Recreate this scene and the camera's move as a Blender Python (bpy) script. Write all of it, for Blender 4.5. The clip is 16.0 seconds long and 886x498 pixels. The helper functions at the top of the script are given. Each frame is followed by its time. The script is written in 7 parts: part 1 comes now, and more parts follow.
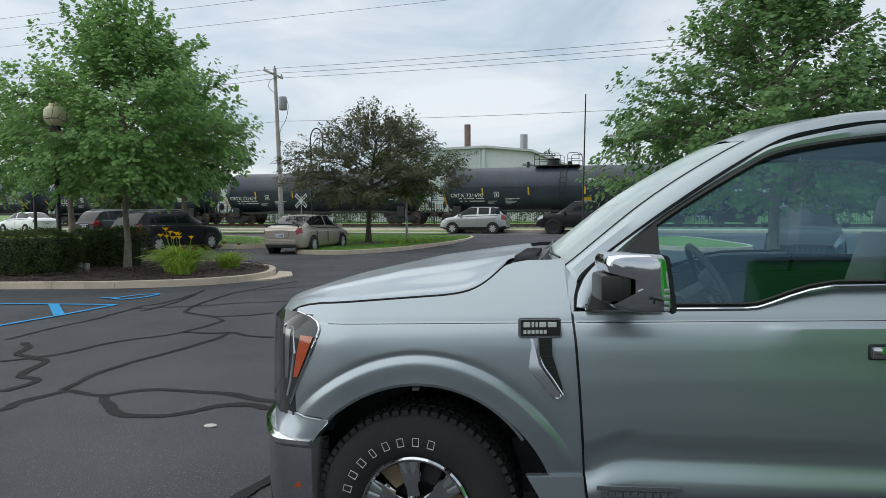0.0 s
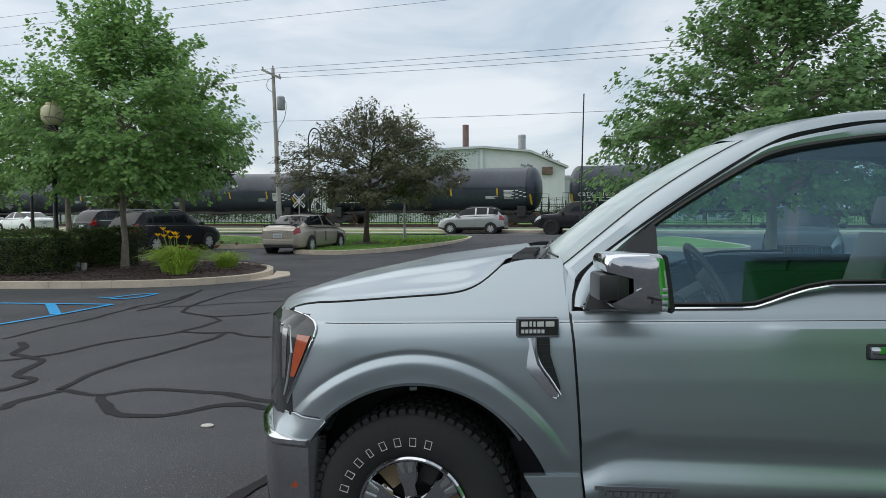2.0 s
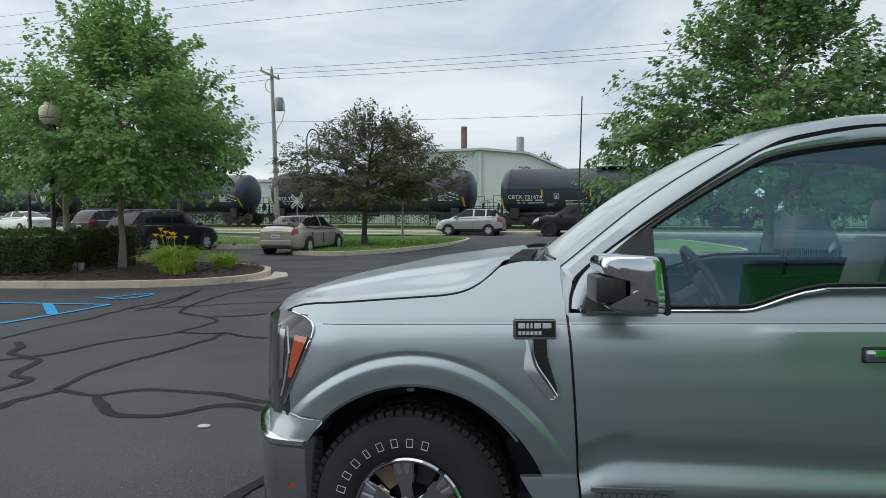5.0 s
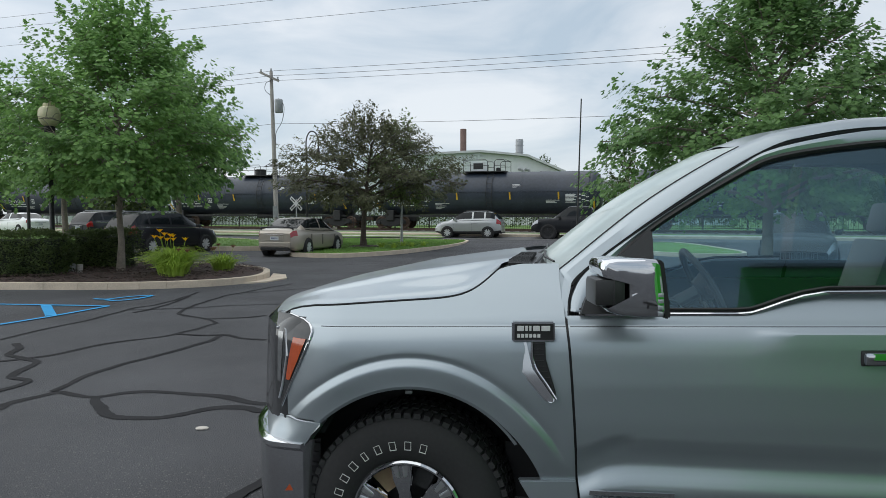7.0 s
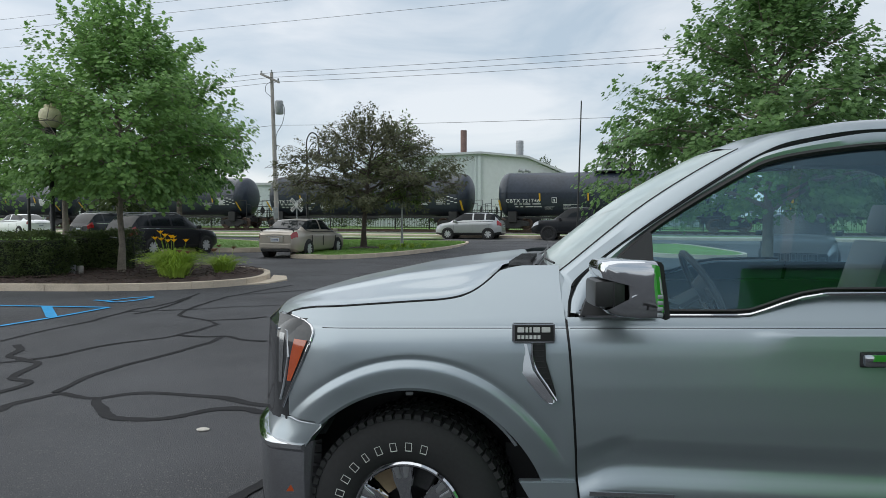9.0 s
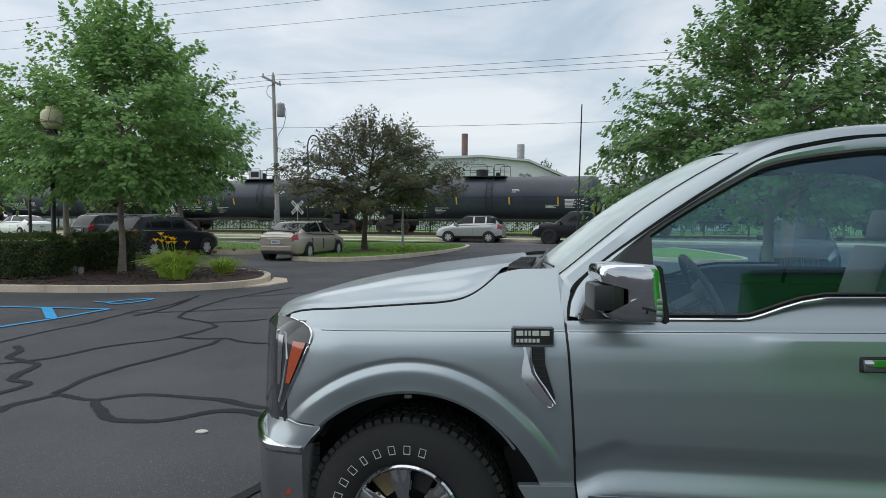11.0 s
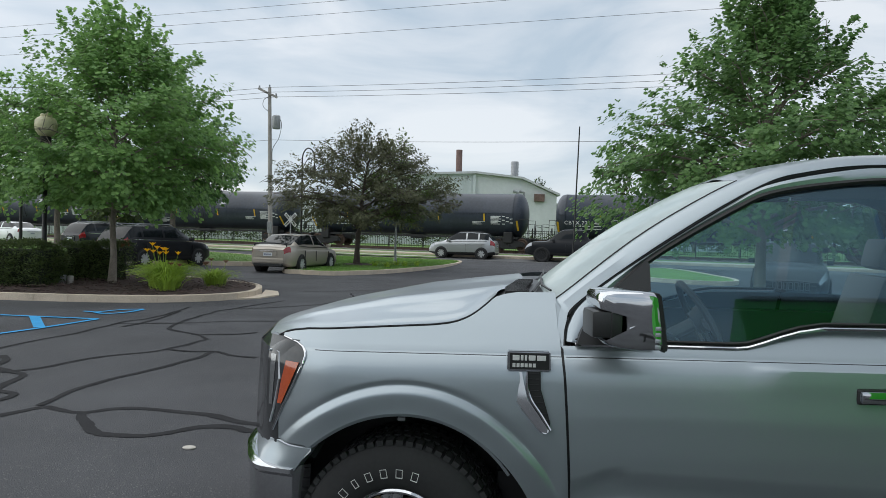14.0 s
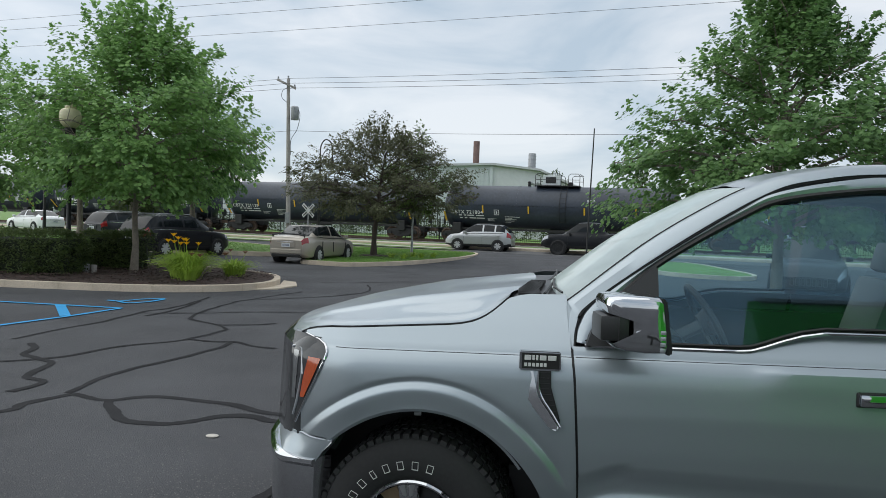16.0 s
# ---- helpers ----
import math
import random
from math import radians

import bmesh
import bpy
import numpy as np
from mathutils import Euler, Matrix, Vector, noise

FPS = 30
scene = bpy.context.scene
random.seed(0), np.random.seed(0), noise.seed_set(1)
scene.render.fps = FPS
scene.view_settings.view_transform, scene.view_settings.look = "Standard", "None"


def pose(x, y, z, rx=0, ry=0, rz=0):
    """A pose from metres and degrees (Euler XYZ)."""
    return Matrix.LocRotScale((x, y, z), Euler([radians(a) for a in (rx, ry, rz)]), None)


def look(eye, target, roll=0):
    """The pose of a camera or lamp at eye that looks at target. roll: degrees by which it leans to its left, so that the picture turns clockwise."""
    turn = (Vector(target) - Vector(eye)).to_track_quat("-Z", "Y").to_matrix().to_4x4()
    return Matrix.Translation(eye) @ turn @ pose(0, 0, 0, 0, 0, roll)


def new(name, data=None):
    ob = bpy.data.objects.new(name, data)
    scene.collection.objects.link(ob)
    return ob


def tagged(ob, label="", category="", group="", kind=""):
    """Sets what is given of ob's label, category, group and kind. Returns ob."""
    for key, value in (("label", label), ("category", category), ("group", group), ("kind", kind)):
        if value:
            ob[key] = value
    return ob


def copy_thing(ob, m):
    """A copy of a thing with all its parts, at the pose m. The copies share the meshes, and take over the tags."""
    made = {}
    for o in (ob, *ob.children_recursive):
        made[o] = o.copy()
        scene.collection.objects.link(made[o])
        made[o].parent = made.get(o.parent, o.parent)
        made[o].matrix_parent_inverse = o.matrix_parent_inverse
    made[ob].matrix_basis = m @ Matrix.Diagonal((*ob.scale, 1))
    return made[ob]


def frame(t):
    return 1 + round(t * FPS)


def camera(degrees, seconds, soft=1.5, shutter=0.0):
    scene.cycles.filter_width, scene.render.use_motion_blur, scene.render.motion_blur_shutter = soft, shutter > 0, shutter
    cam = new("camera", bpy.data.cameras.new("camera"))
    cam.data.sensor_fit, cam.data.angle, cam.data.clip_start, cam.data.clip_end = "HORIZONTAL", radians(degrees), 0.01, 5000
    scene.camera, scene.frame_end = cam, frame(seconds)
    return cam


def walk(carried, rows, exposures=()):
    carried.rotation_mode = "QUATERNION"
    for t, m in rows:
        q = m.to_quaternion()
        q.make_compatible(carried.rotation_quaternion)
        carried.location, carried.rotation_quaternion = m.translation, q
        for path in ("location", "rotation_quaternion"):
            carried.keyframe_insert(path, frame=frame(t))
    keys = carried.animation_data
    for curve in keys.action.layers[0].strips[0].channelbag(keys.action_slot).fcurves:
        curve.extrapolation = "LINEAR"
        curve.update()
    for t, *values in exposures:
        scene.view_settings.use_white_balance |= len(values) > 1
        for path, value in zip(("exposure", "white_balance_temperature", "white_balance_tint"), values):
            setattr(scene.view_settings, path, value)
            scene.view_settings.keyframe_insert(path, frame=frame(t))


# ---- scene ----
cam = camera(66.0, 16.0, 0.8)

EXPOSURES = [(0.0, 0.18, 6330, 7), (11.6, 0.16, 6330, 7), (12.1, 0.08, 6330, 7), (12.5, -0.10, 6330, 7), (13.0, 0.13, 6330, 7), (16.0, 0.18, 6330, 7)]
PATH = [
    (0, (0.001, 0.0, 1.62), (0.0, 1.997, 1.506), -0.4),
    (0.5, (0.001, 0.004, 1.617), (0.003, 2.001, 1.504), -0.4),
    (1, (0.002, 0.005, 1.618), (0.006, 2.002, 1.504), -0.4),
    (1.5, (0.003, 0.003, 1.617), (0.007, 2.0, 1.504), -0.4),
    (2, (0.002, 0.008, 1.615), (0.007, 2.004, 1.502), -0.3),
    (2.5, (0.003, 0.001, 1.617), (0.009, 1.998, 1.504), -0.4),
    (3, (0.003, -0.001, 1.619), (0.011, 1.995, 1.506), -0.4),
    (3.5, (0.003, 0.002, 1.618), (0.013, 1.999, 1.506), -0.3),
    (4, (0.002, 0.001, 1.616), (0.012, 1.998, 1.504), -0.2),
    (6.5, (0.004, 0.001, 1.615), (0.018, 1.998, 1.513), 0.1),
    (7, (0.004, 0.007, 1.615), (0.018, 2.004, 1.513), 0.1),
    (7.5, (0.005, 0.002, 1.615), (0.018, 2.0, 1.513), 0.1),
    (8, (0.002, -0.006, 1.616), (0.016, 1.991, 1.517), 0.2),
    (8.5, (0.002, 0.0, 1.618), (0.016, 1.997, 1.518), 0.2),
    (9, (0.003, -0.004, 1.617), (0.016, 1.993, 1.519), 0.1),
    (11.5, (0.008, -0.002, 1.616), (0.019, 1.996, 1.528), 0.4),
    (12, (0.007, -0.014, 1.648), (0.021, 1.984, 1.563), 0.1),
    (12.5, (0.006, 0.002, 1.674), (0.031, 2.001, 1.643), 0.0),
    (13, (-0.001, 0.01, 1.645), (0.034, 2.01, 1.611), 0.2),
    (13.5, (-0.006, 0.014, 1.639), (0.031, 2.013, 1.601), 0.9),
    (14, (-0.012, 0.018, 1.64), (0.021, 2.017, 1.596), 1.6),
    (14.5, (-0.02, 0.008, 1.64), (0.0, 2.007, 1.595), 2.2),
    (15, (-0.024, 0.013, 1.654), (-0.018, 2.012, 1.596), 2.2),
    (15.5, (-0.009, -0.057, 1.687), (-0.018, 1.942, 1.625), 2.1),
    (16, (-0.014, -0.098, 1.692), (-0.028, 1.9, 1.62), 2.1),
]
walk(cam, [(t, look(eye, target, roll)) for t, eye, target, roll in PATH], EXPOSURES)

# ---- world and light ----
SUN_EL, SUN_AZ = radians(47), radians(-78)
world = bpy.data.worlds.new("sky")
scene.world = world
world.use_nodes = True
wn, wl = world.node_tree.nodes, world.node_tree.links
wn.clear()
w_out = wn.new("ShaderNodeOutputWorld")
w_sky = wn.new("ShaderNodeTexSky")
w_sky.sky_type, w_sky.sun_disc = "NISHITA", False
w_sky.sun_elevation, w_sky.sun_rotation = SUN_EL, SUN_AZ
w_co = wn.new("ShaderNodeTexCoord")
w_map = wn.new("ShaderNodeMapping")
w_map.inputs["Scale"].default_value = (1.6, 1.6, 5.2)
w_noise = wn.new("ShaderNodeTexNoise")
w_noise.inputs["Scale"].default_value = 1.9
w_noise.inputs["Detail"].default_value = 7
w_noise.inputs["Roughness"].default_value = 0.52
w_noise.inputs["Distortion"].default_value = 0.5
w_ramp = wn.new("ShaderNodeValToRGB")
w_ramp.color_ramp.elements[0].position, w_ramp.color_ramp.elements[0].color = 0.36, (0.36, 0.415, 0.475, 1)
w_ramp.color_ramp.elements[1].position, w_ramp.color_ramp.elements[1].color = 0.64, (0.60, 0.605, 0.625, 1)
w_skyb = wn.new("ShaderNodeVectorMath")
w_skyb.operation = "SCALE"
w_skyb.inputs["Scale"].default_value = 0.10
w_mix = wn.new("ShaderNodeMix")
w_mix.data_type = "RGBA"
w_mix.inputs["Factor"].default_value = 0.86
w_bg = wn.new("ShaderNodeBackground")
w_bg.inputs["Strength"].default_value = 1.32
wl.new(w_co.outputs["Generated"], w_map.inputs["Vector"])
wl.new(w_map.outputs["Vector"], w_noise.inputs["Vector"])
wl.new(w_noise.outputs["Fac"], w_ramp.inputs["Fac"])
wl.new(w_sky.outputs["Color"], w_skyb.inputs[0])
wl.new(w_skyb.outputs["Vector"], w_mix.inputs["A"])
wl.new(w_ramp.outputs["Color"], w_mix.inputs["B"])
wl.new(w_mix.outputs["Result"], w_bg.inputs["Color"])
wl.new(w_bg.outputs["Background"], w_out.inputs["Surface"])

sun_data = bpy.data.lights.new("sun", "SUN")
sun_data.energy, sun_data.angle, sun_data.color = 1.9, radians(110), (1.0, 0.96, 0.9)
sun = new("sun", sun_data)
sun.matrix_world = look((-24, 5, 26), (0, 0, 0))


# ---- materials ----
def mat(name, col, rough=0.6, metal=0.0, var=0.15, scale=6.0, fine=70.0, bump=0.0, coat=0.0, island=0.0, obj=0.0, spec=0.5):
    m = bpy.data.materials.new(name)
    m.use_nodes = True
    n, l = m.node_tree.nodes, m.node_tree.links
    b = n["Principled BSDF"]
    b.inputs["Roughness"].default_value = rough
    b.inputs["Metallic"].default_value = metal
    b.inputs["Specular IOR Level"].default_value = spec
    b.inputs["Coat Weight"].default_value = coat
    b.inputs["Coat Roughness"].default_value = 0.04
    co = n.new("ShaderNodeTexCoord")
    big, small = n.new("ShaderNodeTexNoise"), n.new("ShaderNodeTexNoise")
    for t, s in ((big, scale), (small, fine)):
        t.inputs["Scale"].default_value = s
        t.inputs["Detail"].default_value = 4
        l.new(co.outputs["Object"], t.inputs["Vector"])
    add = n.new("ShaderNodeMath")
    add.operation = "ADD"
    l.new(big.outputs["Fac"], add.inputs[0])
    l.new(small.outputs["Fac"], add.inputs[1])
    src = add.outputs[0]
    lo, hi = 0.6, 1.4
    for weight, node, out in ((island, "ShaderNodeNewGeometry", "Random Per Island"), (obj, "ShaderNodeObjectInfo", "Random")):
        if weight:
            r, ma = n.new(node), n.new("ShaderNodeMath")
            ma.operation = "MULTIPLY_ADD"
            ma.inputs[1].default_value = weight
            l.new(r.outputs[out], ma.inputs[0])
            l.new(src, ma.inputs[2])
            src = ma.outputs[0]
            hi += weight
    rng = n.new("ShaderNodeMapRange")
    rng.inputs["From Min"].default_value, rng.inputs["From Max"].default_value = lo, hi
    l.new(src, rng.inputs["Value"])
    mix = n.new("ShaderNodeMix")
    mix.data_type = "RGBA"
    mix.inputs["A"].default_value = (*[c * (1 - var) for c in col], 1)
    mix.inputs["B"].default_value = (*[min(1, c * (1 + var)) for c in col], 1)
    l.new(rng.outputs["Result"], mix.inputs["Factor"])
    l.new(mix.outputs["Result"], b.inputs["Base Color"])
    if bump:
        bp = n.new("ShaderNodeBump")
        bp.inputs["Strength"].default_value = min(1, bump * 4)
        bp.inputs["Distance"].default_value = 0.02 * bump
        l.new(small.outputs["Fac"], bp.inputs["Height"])
        l.new(bp.outputs["Normal"], b.inputs["Normal"])
    return m


def glass_mat(name, tint, rough=0.0, ior=1.45, sheen=(1, 1, 1)):
    """Thin sheet of tinted glass: mirror at its Fresnel share, clear otherwise."""
    m = bpy.data.materials.new(name)
    m.use_nodes = True
    n, l = m.node_tree.nodes, m.node_tree.links
    n.clear()
    out, mixs = n.new("ShaderNodeOutputMaterial"), n.new("ShaderNodeMixShader")
    tr, gl, fr = n.new("ShaderNodeBsdfTransparent"), n.new("ShaderNodeBsdfGlossy"), n.new("ShaderNodeFresnel")
    tr.inputs["Color"].default_value = (*tint, 1)
    gl.inputs["Roughness"].default_value = rough
    gl.inputs["Color"].default_value = (*sheen, 1)
    fr.inputs["IOR"].default_value = ior
    l.new(fr.outputs["Fac"], mixs.inputs["Fac"])
    l.new(tr.outputs["BSDF"], mixs.inputs[1])
    l.new(gl.outputs["BSDF"], mixs.inputs[2])
    l.new(mixs.outputs["Shader"], out.inputs["Surface"])
    return m


ASPHALT = mat("asphalt", (0.060, 0.061, 0.067), 0.80, var=0.55, scale=0.55, fine=95, bump=0.7, spec=0.35)
# pale aggregate specks and worn, greyer patches
an, al = ASPHALT.node_tree.nodes, ASPHALT.node_tree.links
a_co = an.new("ShaderNodeTexCoord")
a_vor = an.new("ShaderNodeTexVoronoi")
a_vor.inputs["Scale"].default_value = 44
a_cmp = an.new("ShaderNodeMath")
a_cmp.operation = "LESS_THAN"
a_cmp.inputs[1].default_value = 0.22
a_wear = an.new("ShaderNodeTexNoise")
a_wear.inputs["Scale"].default_value = 0.9
a_wear.inputs["Detail"].default_value = 6
a_mul = an.new("ShaderNodeMath")
a_mul.operation = "MULTIPLY"
a_mix = an.new("ShaderNodeMix")
a_mix.data_type = "RGBA"
a_mix.inputs["B"].default_value = (0.20, 0.19, 0.185, 1)
al.new(a_co.outputs["Object"], a_vor.inputs["Vector"])
al.new(a_co.outputs["Object"], a_wear.inputs["Vector"])
al.new(a_vor.outputs["Distance"], a_cmp.inputs[0])
al.new(a_cmp.outputs[0], a_mul.inputs[0])
al.new(a_wear.outputs["Fac"], a_mul.inputs[1])
al.new(a_mul.outputs[0], a_mix.inputs["Factor"])
a_base = [k for k in an if k.type == "MIX" and k is not a_mix][0]
al.new(a_base.outputs["Result"], a_mix.inputs["A"])
al.new(a_mix.outputs["Result"], an["Principled BSDF"].inputs["Base Color"])
TAR = mat("tar", (0.024, 0.024, 0.026), 0.85, var=0.3, scale=3, fine=60, bump=0.15, spec=0.12)
STREET = mat("street_asphalt", (0.11, 0.11, 0.112), 0.85, var=0.25, scale=0.4, fine=40, bump=0.2)
CONCRETE = mat("concrete", (0.56, 0.475, 0.375), 0.85, var=0.28, scale=2.2, fine=45, bump=0.3, obj=0.1)
SIDEWALK = mat("sidewalk_concrete", (0.50, 0.47, 0.42), 0.85, var=0.2, scale=1.2, fine=30, bump=0.2)
GRASS_GROUND = mat("turf", (0.13, 0.23, 0.05), 0.9, var=0.45, scale=0.7, fine=25, bump=0.6)
GRASS = mat("grass_blades", (0.15, 0.28, 0.05), 0.6, var=0.35, scale=1.0, fine=10, island=0.5)
MULCH = mat("mulch", (0.055, 0.036, 0.031), 0.95, var=0.5, scale=6, fine=40, bump=0.8)
CHIPS = mat("mulch_chips", (0.07, 0.044, 0.037), 0.9, var=0.6, scale=6, fine=40, island=0.8)
BALLAST = mat("ballast", (0.20, 0.19, 0.17), 0.95, var=0.4, scale=2, fine=22, bump=1.0)
BLUE_PAINT = mat("blue_paint", (0.02, 0.29, 0.60), 0.7, var=0.3, scale=5, fine=90, bump=0.2)
TANK = mat("tank_paint", (0.030, 0.039, 0.056), 0.40, var=0.35, scale=0.7, fine=6, bump=0.05)
RAIL_BLACK = mat("rail_black", (0.016, 0.016, 0.017), 0.6, var=0.4, scale=2, fine=20)
STEEL = mat("rusty_steel", (0.13, 0.09, 0.07), 0.55, 0.5, var=0.4, scale=3, fine=40)
WHITE_INK = mat("white_lettering", (0.75, 0.76, 0.76), 0.6, var=0.12, scale=2, fine=12)
YELLOW_INK = mat("yellow_reflector", (0.75, 0.46, 0.03), 0.5, var=0.1)
BLACK_METAL = mat("black_metal", (0.012, 0.012, 0.013), 0.45, var=0.3, scale=4, fine=40)
SIDING = mat("white_siding", (0.60, 0.64, 0.64), 0.5, var=0.10, scale=0.5, fine=4)
ROOFING = mat("roof_sheet", (0.55, 0.56, 0.57), 0.5, var=0.15, scale=0.5, fine=6)
RUST = mat("rust", (0.16, 0.105, 0.09), 0.85, var=0.45, scale=1.5, fine=8)
GREY_METAL = mat("galvanised", (0.34, 0.35, 0.36), 0.5, 0.4, var=0.25, scale=1.5, fine=9)
WOOD_POLE = mat("weathered_wood", (0.36, 0.335, 0.31), 0.9, var=0.3, scale=1.5, fine=16, bump=0.4)
BARK = mat("bark", (0.235, 0.20, 0.165), 0.95, var=0.4, scale=6, fine=38, bump=0.9)
DARK_BARK = mat("dark_bark", (0.075, 0.06, 0.05), 0.95, var=0.4, scale=6, fine=38, bump=0.9)


def leaf_mat(name, col, var=0.35, rough=0.5):
    m = mat(name, col, rough, var=var, scale=0.8, fine=5, island=0.9, spec=0.3)
    b = m.node_tree.nodes["Principled BSDF"]
    n, l = m.node_tree.nodes, m.node_tree.links
    t, ms = n.new("ShaderNodeBsdfTranslucent"), n.new("ShaderNodeMixShader")
    mix = [k for k in n if k.type == "MIX"][0]
    l.new(mix.outputs["Result"], t.inputs["Color"])
    ms.inputs["Fac"].default_value = 0.5
    mix.inputs["B"].default_value = (col[0] * 1.75, col[1] * 1.45, col[2] * 1.2, 1)
    l.new(b.outputs["BSDF"], ms.inputs[1])
    l.new(t.outputs["BSDF"], ms.inputs[2])
    l.new(ms.outputs["Shader"], n["Material Output"].inputs["Surface"])
    return m


MAPLE = leaf_mat("maple_leaf", (0.185, 0.36, 0.13))
MAPLE_DEEP = leaf_mat("maple_leaf_deep", (0.125, 0.255, 0.10))
PURPLE_LEAF = leaf_mat("crabapple_leaf", (0.095, 0.118, 0.072), 0.5)
YOUNG_LEAF = leaf_mat("young_leaf", (0.12, 0.20, 0.07))
HEDGE_LEAF = leaf_mat("hedge_leaf", (0.085, 0.135, 0.055))
LILY_LEAF = leaf_mat("lily_leaf", (0.32, 0.50, 0.10))
LILY_FLOWER = leaf_mat("lily_flower", (0.85, 0.55, 0.02), 0.1)
FAR_LEAF = leaf_mat("far_leaf", (0.06, 0.10, 0.035))
TYRE = mat("tyre_rubber", (0.017, 0.017, 0.018), 0.8, var=0.25, scale=6, fine=60, bump=0.1)
ALLOY = mat("alloy", (0.62, 0.63, 0.64), 0.28, 1.0, var=0.06)
PLASTIC = mat("black_plastic", (0.014, 0.014, 0.015), 0.5, var=0.2, scale=8, fine=120, bump=0.05)
CAR_GLASS = mat("dark_car_glass", (0.008, 0.011, 0.013), 0.05, var=0.2, spec=0.25)
CAR_RIM = mat("painted_alloy", (0.52, 0.53, 0.54), 0.35, 0.2, var=0.06)
TAIL_RED = mat("tail_lamp_red", (0.27, 0.008, 0.011), 0.15, var=0.1, coat=0.6)
LAMP_CLEAR = mat("headlamp_clear", (0.34, 0.36, 0.39), 0.12, 0.3, var=0.1, coat=0.8)
PLATE = mat("plate_white", (0.62, 0.64, 0.66), 0.5, var=0.08)
PLATE_BARS = mat("plate_bars", (0.08, 0.10, 0.2), 0.5, var=0.1)
CHROME = mat("chrome", (0.56, 0.57, 0.59), 0.05, 1.0, var=0.02)


# ---- mesh helpers ----
def part(name, bm, material, parent=None, label="", smooth=False, m=None):
    me = bpy.data.meshes.new(name)
    bmesh.ops.recalc_face_normals(bm, faces=bm.faces[:]) if len(bm.faces) < 20000 else None
    bm.to_mesh(me)
    bm.free()
    for k in (material if isinstance(material, (list, tuple)) else [material]):
        me.materials.append(k)
    if smooth:
        me.polygons.foreach_set("use_smooth", [True] * len(me.polygons))
        if hasattr(me, "set_sharp_from_angle"):
            me.set_sharp_from_angle(angle=radians(38))
    ob = new(name, me)
    if parent:
        ob.parent = parent
    if m is not None:
        ob.matrix_basis = m
    if label:
        ob["label"] = label
    return ob


def sheet(name, verts, faces, material, parent=None, label="", smooth=False):
    me = bpy.data.meshes.new(name)
    me.from_pydata(verts, [], faces)
    for k in (material if isinstance(material, (list, tuple)) else [material]):
        me.materials.append(k)
    if smooth:
        me.polygons.foreach_set("use_smooth", [True] * len(me.polygons))
        me.set_sharp_from_angle(angle=radians(38))
    me.update()
    ob = new(name, me)
    if parent:
        ob.parent = parent
    if label:
        ob["label"] = label
    return ob


def root(name, m, label, category, group="", kind=""):
    ob = new(name)
    ob.empty_display_size = 0.2
    ob.matrix_basis = m
    return tagged(ob, label, category, group, kind)


def box(bm, x0, x1, y0, y1, z0, z1, bevel=0.0, m=None):
    """Adds a box, bevelled when asked."""
    vs = [bm.verts.new((x, y, z)) for x in (x0, x1) for y in (y0, y1) for z in (z0, z1)]
    fs = [bm.faces.new([vs[i] for i in q]) for q in ((0, 1, 3, 2), (4, 6, 7, 5), (0, 4, 5, 1), (2, 3, 7, 6), (0, 2, 6, 4), (1, 5, 7, 3))]
    if bevel:
        r = bmesh.ops.bevel(bm, geom=list({e for f in fs for e in f.edges}), offset=bevel, segments=2, affect="EDGES", profile=0.6)
        vs = list({v for f in r["faces"] for v in f.verts} | {v for v in vs if v.is_valid})
    if m is not None:
        bmesh.ops.transform(bm, matrix=m, verts=vs)
    return vs


def tube(bm, pts, radii, seg=8, cap=True):
    """A swept tube through points."""
    pts = [Vector(p) for p in pts]
    if not isinstance(radii, (list, tuple)):
        radii = [radii] * len(pts)
    rings = []
    up = Vector((0.31, 0.17, 0.93))
    for i, p in enumerate(pts):
        d = (pts[min(i + 1, len(pts) - 1)] - pts[max(i - 1, 0)]).normalized()
        a = d.cross(up)
        if a.length < 0.05:
            a = d.cross(Vector((1, 0, 0)))
        a.normalize()
        b = d.cross(a)
        rings.append([bm.verts.new(p + radii[i] * (math.cos(t) * a + math.sin(t) * b)) for t in (2 * math.pi * k / seg for k in range(seg))])
    for r, s in zip(rings, rings[1:]):
        for k in range(seg):
            bm.faces.new((r[k], r[(k + 1) % seg], s[(k + 1) % seg], s[k]))
    if cap:
        bm.faces.new(rings[0][::-1])
        bm.faces.new(rings[-1])
    return rings


def spin(bm, profile, axis="Y", seg=32, centre=(0, 0, 0), closed=False, cap=True):
    """A lathe: profile of (distance along the axis, radius)."""
    c = Vector(centre)
    rings = []
    for a, r in profile:
        ring = []
        for k in range(seg):
            t = 2 * math.pi * k / seg
            u, v = r * math.cos(t), r * math.sin(t)
            ring.append(bm.verts.new(c + Vector({"X": (a, u, v), "Y": (u, a, v), "Z": (u, v, a)}[axis])))
        rings.append(ring)
    pairs = list(zip(rings, rings[1:])) + ([(rings[-1], rings[0])] if closed else [])
    for r, s in pairs:
        for k in range(seg):
            bm.faces.new((r[k], r[(k + 1) % seg], s[(k + 1) % seg], s[k]))
    if cap and not closed:
        for ring in (rings[0], rings[-1]):
            bm.faces.new(ring)
    return rings


